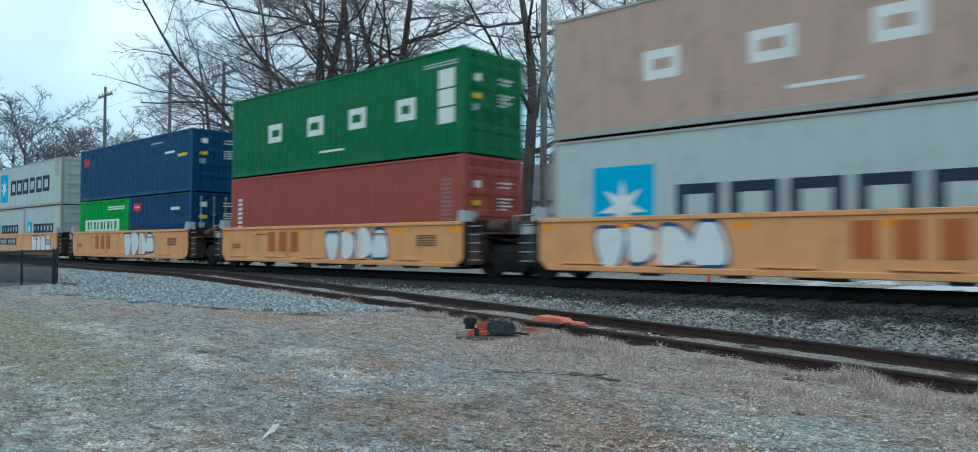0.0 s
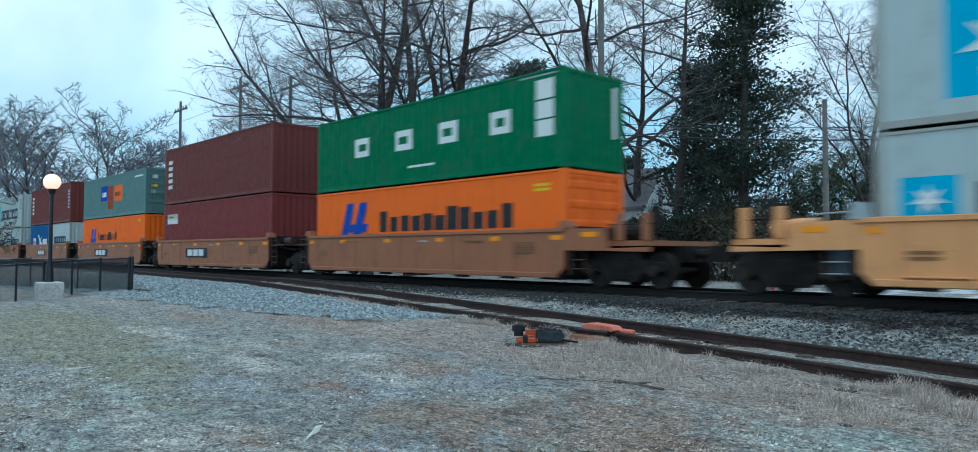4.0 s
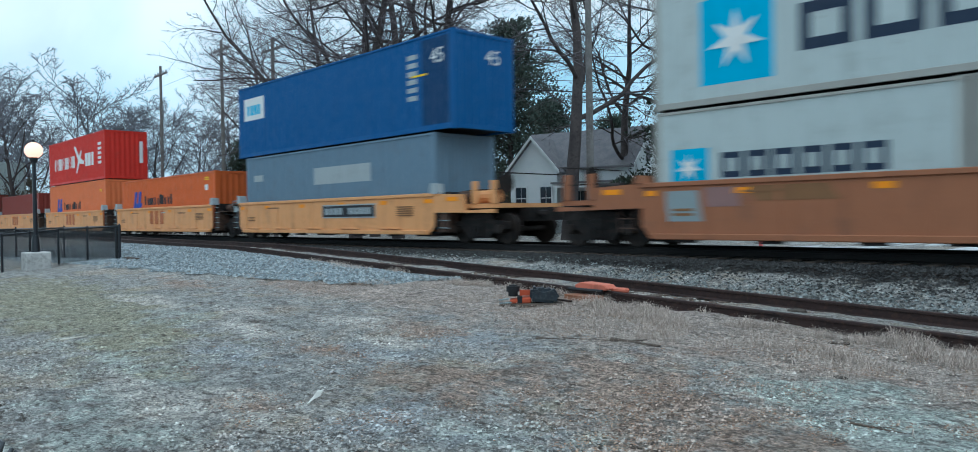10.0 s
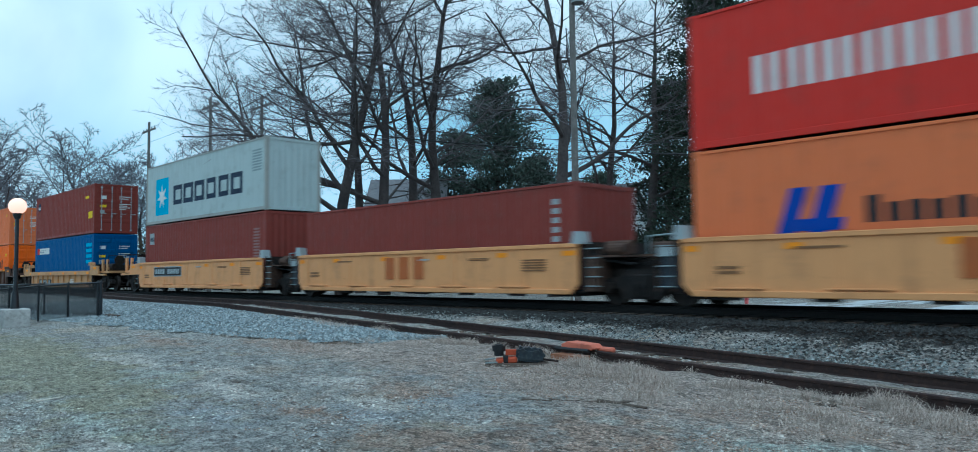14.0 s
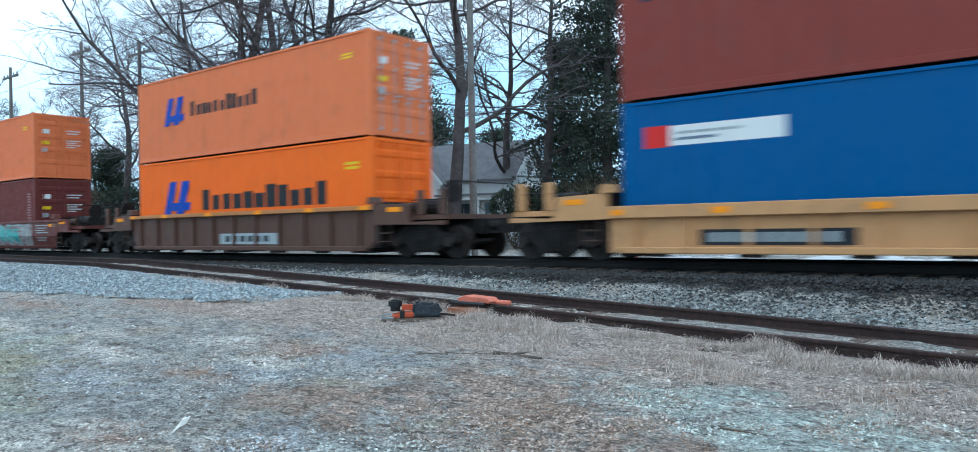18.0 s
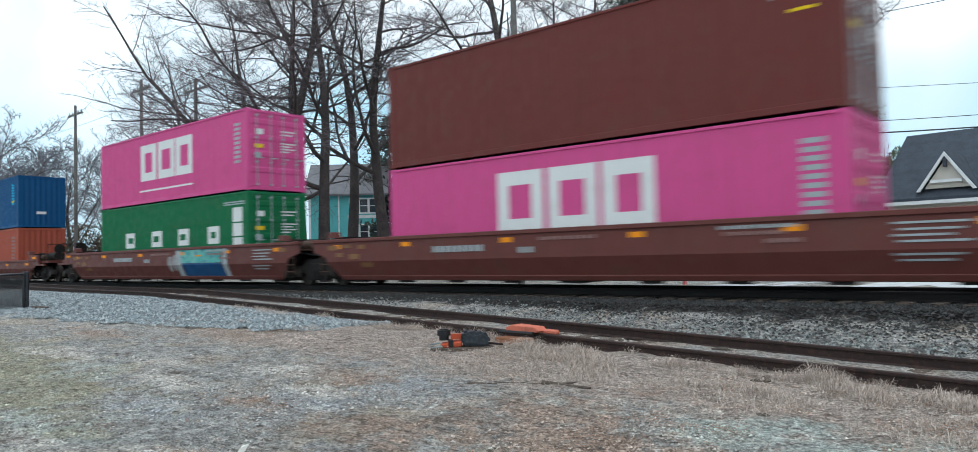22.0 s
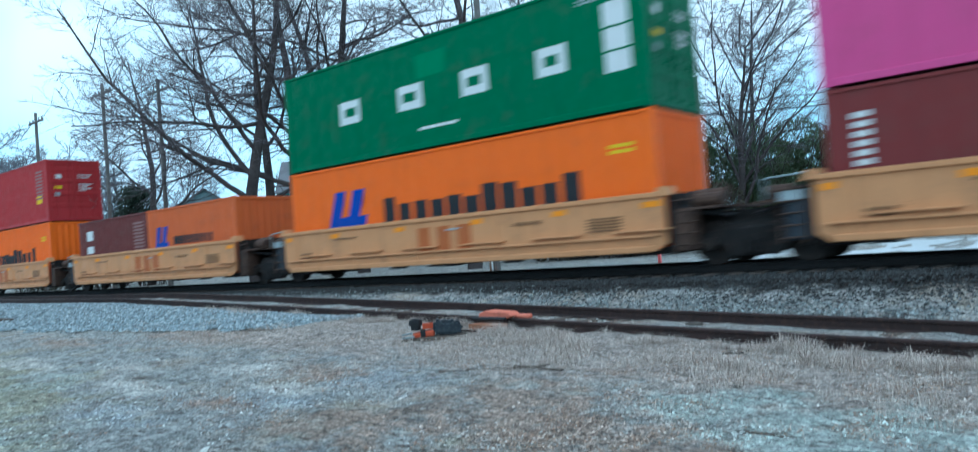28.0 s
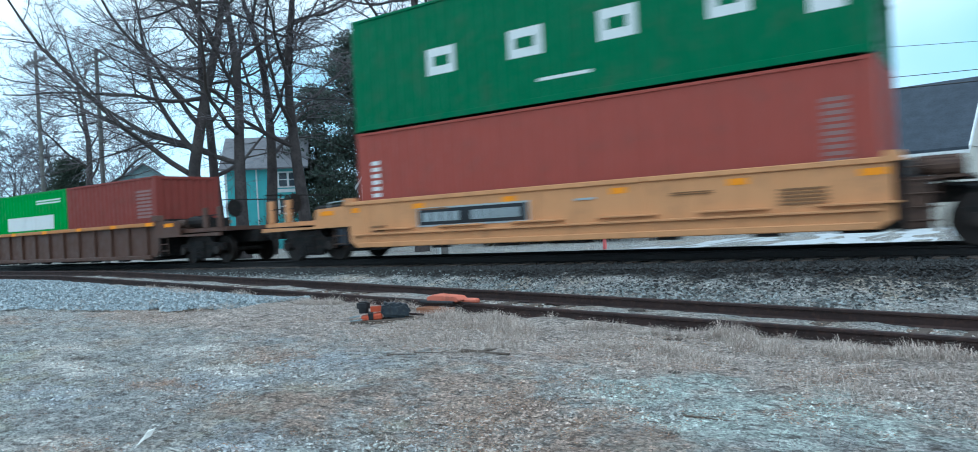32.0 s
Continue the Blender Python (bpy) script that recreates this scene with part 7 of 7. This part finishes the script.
cyl(bm, (0, 0, 0.46), (0, 0, 0.9), 0.11, 14, 0.08)
cyl(bm, (0, 0, 0.9), (0, 0, 2.85), 0.055, 12, 0.045)
cyl(bm, (0, 0, 2.85), (0, 0, 3.0), 0.07, 14, 0.12)
part("post", bm, BLACKP, lamp)
bm = bmesh.new()
bmesh.ops.create_uvsphere(bm, u_segments=20, v_segments=12, radius=0.22, matrix=pose(0, 0, 3.19))
part("globe", bm, GLOBE, lamp, "glowing warm-white globe", smooth=True)
part("finial", tube(((0, 0, 3.4), (0, 0, 3.48), 0.035), sides=8), BLACKP, lamp)


def mesh_panel(name, a, b, h, parent, mat, cell=0.055, r=0.0022, z0=0.04, tips=False):
    """Chain-link between two ground points: two families of slanting wires."""
    a, b = Vector(a), Vector(b)
    L = (Vector((b.x, b.y, 0)) - Vector((a.x, a.y, 0))).length
    lines, curls = [], []
    n = int(L / (cell * 1.414)) + 1
    hh = h - z0

    def P(s, z):
        q = a.lerp(b, min(max(s / L, 0), 1))
        return (q.x, q.y, q.z + z0 + z)

    for i in range(-int(hh / (cell * 1.414)) - 1, n + 1):
        s0 = i * cell * 1.414
        for sg in (1, -1):
            u0, u1 = (s0, s0 + hh) if sg > 0 else (s0 + hh, s0)
            f0, f1 = 0.0, 1.0
            lo, hi = sorted((u0, u1))
            if hi <= 0 or lo >= L:
                continue
            z_a, z_b = 0.0, hh
            if sg > 0:
                if u0 < 0:
                    z_a, u0 = -u0, 0
                if u1 > L:
                    z_b, u1 = hh - (u1 - L), L
            else:
                if u0 > L:
                    z_a, u0 = u0 - L, L
                if u1 < 0:
                    z_b, u1 = hh + u1, 0
            lines.append([(P(u0, z_a), r), (P(u1, z_b), r)])
            if tips and z_b >= hh - 1e-6:
                e = Vector(P(u1, hh))
                curls.append([(tuple(e + Vector((dx * sg, dy, dz))), r * 1.35) for dx, dy, dz in
                              ((-0.012, 0, -0.012), (0.004, 0.004, 0.012), (0.012, 0.006, 0.03), (0.004, 0.016, 0.041), (-0.012, 0.02, 0.038), (-0.02, 0.012, 0.024))])
    if curls:
        mesh_ob("curled_wire_ends", tubes_mesh("curled_wire_ends", curls, 5, mat), None, parent)
    mesh_ob(name, tubes_mesh(name, lines, 3, mat), None, parent)


def fence(points, h, label, cell, r, post_r, tips=False, posts=True):
    f = tagged(empty("chain_link_fence"), label, "fence")
    P = [Vector((x, y, float(ground_z(x, y)))) for x, y in points]
    for i, p in enumerate(P):
        end = i in (0, len(P) - 1)
        bm = bmesh.new()
        cyl(bm, p - Vector((0, 0, 0.2)), p + Vector((0, 0, h + 0.03)), post_r * (1.4 if end else 1), 10)
        cyl(bm, p + Vector((0, 0, h + 0.03)), p + Vector((0, 0, h + 0.07)), post_r * 1.2, 10, post_r * 0.4)
        part("post", bm, BLACKP, f)
    for p, q in zip(P, P[1:]):
        bm = bmesh.new()
        cyl(bm, p + Vector((0, 0, h)), q + Vector((0, 0, h)), post_r * 0.8, 20 if tips else 10)
        part("top_rail", bm, RAILSHEEN if tips else BLACKP, f, smooth=True)
        for k in range(4 if tips else 0):
            c = p.lerp(q, (k + 0.35) / 4) + Vector((0, 0, h))
            d = (q - p).normalized()
            u, w = d.cross(Vector((0, 0, 1))), Vector((0, 0, 1))
            rr = post_r * 0.8 + 0.002
            ring = [(tuple(c + d * 0.012 * j / 14 + (u * math.cos(j * 0.48) + w * math.sin(j * 0.48)) * rr), 0.0035) for j in range(15)]
            mesh_ob("tie_wire", tubes_mesh("tie_wire", [ring], 6, BLACKP), None, f)
        mesh_panel("mesh", p, q, h, f, BLACKP, cell, r, tips=tips)
    return f


fence([(-22.9, 7.15), (-23.6, 6.5), (-24.2, 5.9), (-23.6, 5.05), (-23.1, 4.3), (-22.7, 3.6)], 0.98, "black chain-link fence round the lamp", 0.05, 0.006, 0.03)
fence([(-23.0, 7.1), (-26.0, 6.5), (-29.2, 5.85), (-32.5, 5.2), (-36, 4.5)], 0.98, "black chain-link fence running off along the lot", 0.06, 0.007, 0.028)
fence([(-7.0, -0.11), (-4.6, 0.056), (-2.35, 0.214), (0.3, 0.399), (2.7, 0.567)], 1.175, "black chain-link fence at the edge of the lot", 0.075, 0.0032, 0.024, True)
tagged(part("fence_foot_timber", bbox(-22.6, -21.7, 7.15, 7.3, float(ground_z(-22, 7.2)), float(ground_z(-22, 7.2)) + 0.1, 0.01), TIEWOOD), "short dark timber at the foot of the fence", "timber")

# the derail and its stand beside the siding
DERAIL = paint("derail_orange", srgb(204, 122, 102), 0.3, dirt=0.6, streak=0.6)
STANDO = paint("stand_orange", srgb(178, 86, 62), 0.3, dirt=0.6, streak=0.6)
DXs = -7.2
s_ = sid_s(DXs)
dyaw = math.degrees(math.atan(s_))
dy, dz = float(sid_y(DXs)) - 0.75, float(sid_z(DXs))
der = tagged(empty("derail", pose(DXs, dy, dz, 0, 0, dyaw)), "orange hinged derail resting on the near rail", "derail")
bm = bmesh.new()
prism(bm, [(-0.42, 0.0), (0.22, 0.0), (0.28, 0.03), (0.2, 0.09), (-0.28, 0.11), (-0.42, 0.06)], -0.11, 0.12)
bmesh.ops.bevel(bm, geom=bm.edges[:], offset=0.012, segments=1, affect="EDGES")
part("derail_block", bm, DERAIL, der)
part("deflector_bar", bbox(0.2, 0.52, 0.02, 0.12, -0.02, 0.05, 0.02), DERAIL, der)
part("hinge_plate", boxes((-0.4, 0.2, -0.36, -0.12, -0.16, -0.07)), RUSTCAR, der)
part("hinge_pin", tube(((-0.45, -0.2, 0.0), (0.25, -0.2, 0.0), 0.03), sides=8), BLACKIRON, der)
part("rail_brace", boxes((-0.5, 0.3, 0.16, 0.36, -0.17, -0.11)), RUSTCAR, der)
GEARM = rough_mat("blue_black_iron", srgb(26, 34, 42), srgb(44, 54, 62), 7, srgb(78, 78, 76), 20, 0.5, 0.2, 0.3)
SX, SY = -7.68, 8.13
st = tagged(empty("derail_stand", pose(SX, SY, float(ground_z(SX, SY)), 0, 0, 45)), "low orange and black derail stand with a folded lever", "derail stand")
bm = bbox(-0.32, 0.03, -0.13, 0.13, 0.02, 0.13, 0.025)
for v in bm.verts:
    if v.co.x < -0.25:
        v.co.z *= 0.7
part("housing", bm, STANDO, st, "chipped orange housing")
part("cap", tube(((-0.27, 0, 0.14), (-0.27, 0, 0.22), 0.08), ((-0.27, 0, 0.22), (-0.27, 0, 0.31), 0.11), ((-0.27, 0, 0.31), (-0.27, 0, 0.33), 0.07), sides=16), BLACKIRON, st)
bm = bmesh.new()
prism(bm, [(0.0, 0.06), (0.42, 0.02), (0.5, 0.08), (0.48, 0.2), (0.38, 0.29), (0.22, 0.25), (0.14, 0.31), (0.02, 0.29)], -0.15, 0.15)
bmesh.ops.bevel(bm, geom=bm.edges[:], offset=0.045, segments=2, affect="EDGES")
part("gear_case", bm, GEARM, st, "black gear case")
part("strap", bbox(-0.2, -0.12, -0.14, 0.14, 0.03, 0.142, 0.008), BLACKIRON, st, "black iron strap")
part("target_arm", boxes((-0.16, 0.06, -0.05, 0.05, 0.15, 0.24)), STANDO, st)
part("lever", tube(((-0.34, -0.05, 0.1), (-0.5, 0.03, 0.07), 0.014), ((-0.3, -0.18, 0.05), (-0.5, -0.12, 0.03), 0.012), sides=8), M_DIM, st, "pale worn lever")
part("connecting_rod", tube(((0.38, 0.0, 0.08), (0.7, -0.12, 0.05), 0.018), sides=8), RAILRUST, st)
st.scale = (0.9, 0.9, 0.88)
part("base_tie", bbox(-0.5, 0.55, -0.18, 0.18, -0.08, 0.025, 0.015), TIEWOOD, st)

# sticks, paper and clods lying about
STICKM = rough_mat("dead_stick", srgb(74, 64, 56), srgb(98, 86, 76), 8, None, 1, 0.95, 0, 0.4, 40)
PALEW = rough_mat("pale_split_wood", srgb(190, 182, 168), srgb(206, 200, 188), 6, None, 1, 0.9, 0, 0.2, 40)
PAPER = rough_mat("crumpled_paper", srgb(214, 212, 204), srgb(196, 192, 182), 6, None, 1, 0.9, 0, 0.1)


def on_ground(az, el):
    """Where the line of sight at that bearing and dip meets the ground."""
    dist = 2.0
    for _ in range(4000):
        x, y = at(az, dist)
        if 1.7 - dist * math.tan(radians(-el)) <= float(ground_z(x, y)):
            return x, y
        dist += 0.01
    return at(az, 40)


def stick(name, az, el, length, r0, turn, mat, label, seed, forks=0):
    r = random.Random(seed)
    x, y = on_ground(az, el)
    z = float(ground_z(x, y)) + r0 * 0.8
    a = radians(turn)
    d = (math.cos(a), math.sin(a), 0.0)
    ln = grow(r, (x - d[0] * length / 2, y - d[1] * length / 2, z), d, length, r0, 7, 0.06, 0.0, 0.5)
    ln = [((p[0], p[1], float(ground_z(p[0], p[1])) + r0 * 0.8), q) for p, q in ln]
    t = tagged(empty(name), label, "stick")
    mesh_ob("stem", tubes_mesh("stem", [ln], 7, mat), None, t)
    for k in range(forks):
        p = ln[2 + k][0]
        f = grow(r, p, (math.cos(a + 0.6 * (-1) ** k), math.sin(a + 0.6 * (-1) ** k), 0.05), length * 0.35, r0 * 0.5, 5, 0.08, 0.0, 0.4)
        mesh_ob("fork", tubes_mesh("fork", [f], 5, mat), None, t)


stick("fallen_branch", 35.3, -9.9, 0.62, 0.028, 12, STICKM, "dark broken branch lying in the grass", 1, 1)
stick("fallen_twig", 38.2, -9.7, 0.85, 0.01, 20, STICKM, "thin dead twig in the grass", 2, 2)
stick("fallen_twig", 41.8, -9.6, 0.35, 0.014, 35, STICKM, "short dead twig in the grass", 3, 0)
stick("fallen_twig", 18.5, -14.85, 0.45, 0.009, 10, STICKM, "thin dark twig on the gravel", 4, 2)
stick("split_stick", 75.6, -7.9, 0.32, 0.016, 84, PALEW, "pale split piece of wood on the dirt", 5, 0)
stick("fallen_twig", 70.5, -3.2, 0.8, 0.02, 15, STICKM, "dark twigs on the pale stones", 6, 2)


def scrap(az, el, size, seed, mat, name, label, h=0.5):
    r = random.Random(seed)
    x, y = on_ground(az, el)
    bm = bmesh.new()
    bmesh.ops.create_icosphere(bm, subdivisions=2, radius=size)
    for v in bm.verts:
        k = 1 + noise.noise(v.co * (2.2 / size) + Vector((seed, 0, 0))) * 0.5
        v.co = Vector((v.co.x * k * 1.3, v.co.y * k * 0.7, v.co.z * k * h))
    ob = part(name, bm, mat)
    ob.matrix_basis = pose(x, y, float(ground_z(x, y)) + size * h * 0.5, 0, 0, r.uniform(0, 180))
    tagged(ob, label, name.replace("_", " "))


def paper_scrap(az, el):
    x, y = on_ground(az, el)
    bm = bmesh.new()
    pts = [(-0.1, -0.012, 0.0), (-0.03, -0.034, 0.022), (0.03, -0.012, 0.01), (0.1, 0.004, 0.04), (0.04, 0.018, 0.05), (-0.02, 0.02, 0.012)]
    c = bm.verts.new((0.01, 0.0, 0.045))
    v = [bm.verts.new(p) for p in pts]
    for i in range(6):
        bm.faces.new((c, v[i], v[(i + 1) % 6]))
    r = bmesh.ops.extrude_face_region(bm, geom=bm.faces[:])
    bmesh.ops.translate(bm, vec=(0, 0, 0.003), verts=[g for g in r["geom"] if isinstance(g, bmesh.types.BMVert)])
    ob = part("paper_scrap", bm, PAPER)
    ob.matrix_basis = pose(x, y, float(ground_z(x, y)) + 0.04, 0, -20, 84)
    tagged(ob, "crumpled scrap of white paper on the gravel", "litter")


paper_scrap(59.8, -13.8)
CLOD = rough_mat("dark_clod", srgb(66, 60, 54), srgb(84, 76, 68), 12, None, 1, 0.95, 0, 0.5, 60)
scrap(21.2, -11.85, 0.055, 2, CLOD, "dirt_clod", "dark clod of earth on the gravel")
scrap(24.0, -7.3, 0.1, 3, CLOD, "dirt_clod", "dark clod in the grass by the siding", 0.4)

# marker stakes beyond the rails
for az, dist, mat, hh, lab in ((38.9, 23.5, M_WHITE, 0.55, "small white marker stake beside the line"), (26.3, 26.0, paint("mark_pink", srgb(220, 120, 120), 0.02), 0.5, "small pink marker stake beside the line")):
    x, y = at(az, dist)
    ob = part("marker_stake", bbox(-0.05, 0.05, -0.05, 0.05, -0.05, hh, 0.01), mat)
    ob.matrix_basis = pose(x, y, float(ground_z(x, y)))
    tagged(ob, lab, "stake", "marker stakes")


# ---- movement ----
def travel(t):
    """How far the train has run after t seconds."""
    return float(np.interp(t, [r[0] for r in SPEED_ROWS], [r[1] for r in SPEED_ROWS]))


def motions():
    for ob in ROLLING:
        base = ob.matrix_basis.copy()
        walk(ob, [(t, Matrix.Translation((d, 0, 0)) @ base) for t, d in SPEED_ROWS])
    v = SPEED_ROWS[-1][1] / 32.0
    for w, x, x0 in WHEELSETS:
        t0, t1 = max(0.0, (-66 - x0) / v), min(32.0, (8 - x0) / v)
        f0, f1 = int(t0 * 30), int(t1 * 30)
        rows = [(0.0, f0 / 30)] if f0 > 0 else []
        rows += [(f / 30, f / 30) for f in range(f0, f1 + 1)]
        if f1 < 960:
            rows.append((32.0, f1 / 30))
        walk(w, [(t, pose(x, 0, WHEEL_R, 0, math.degrees(travel(u) / WHEEL_R) % 360, 0)) for t, u in rows])


motions()
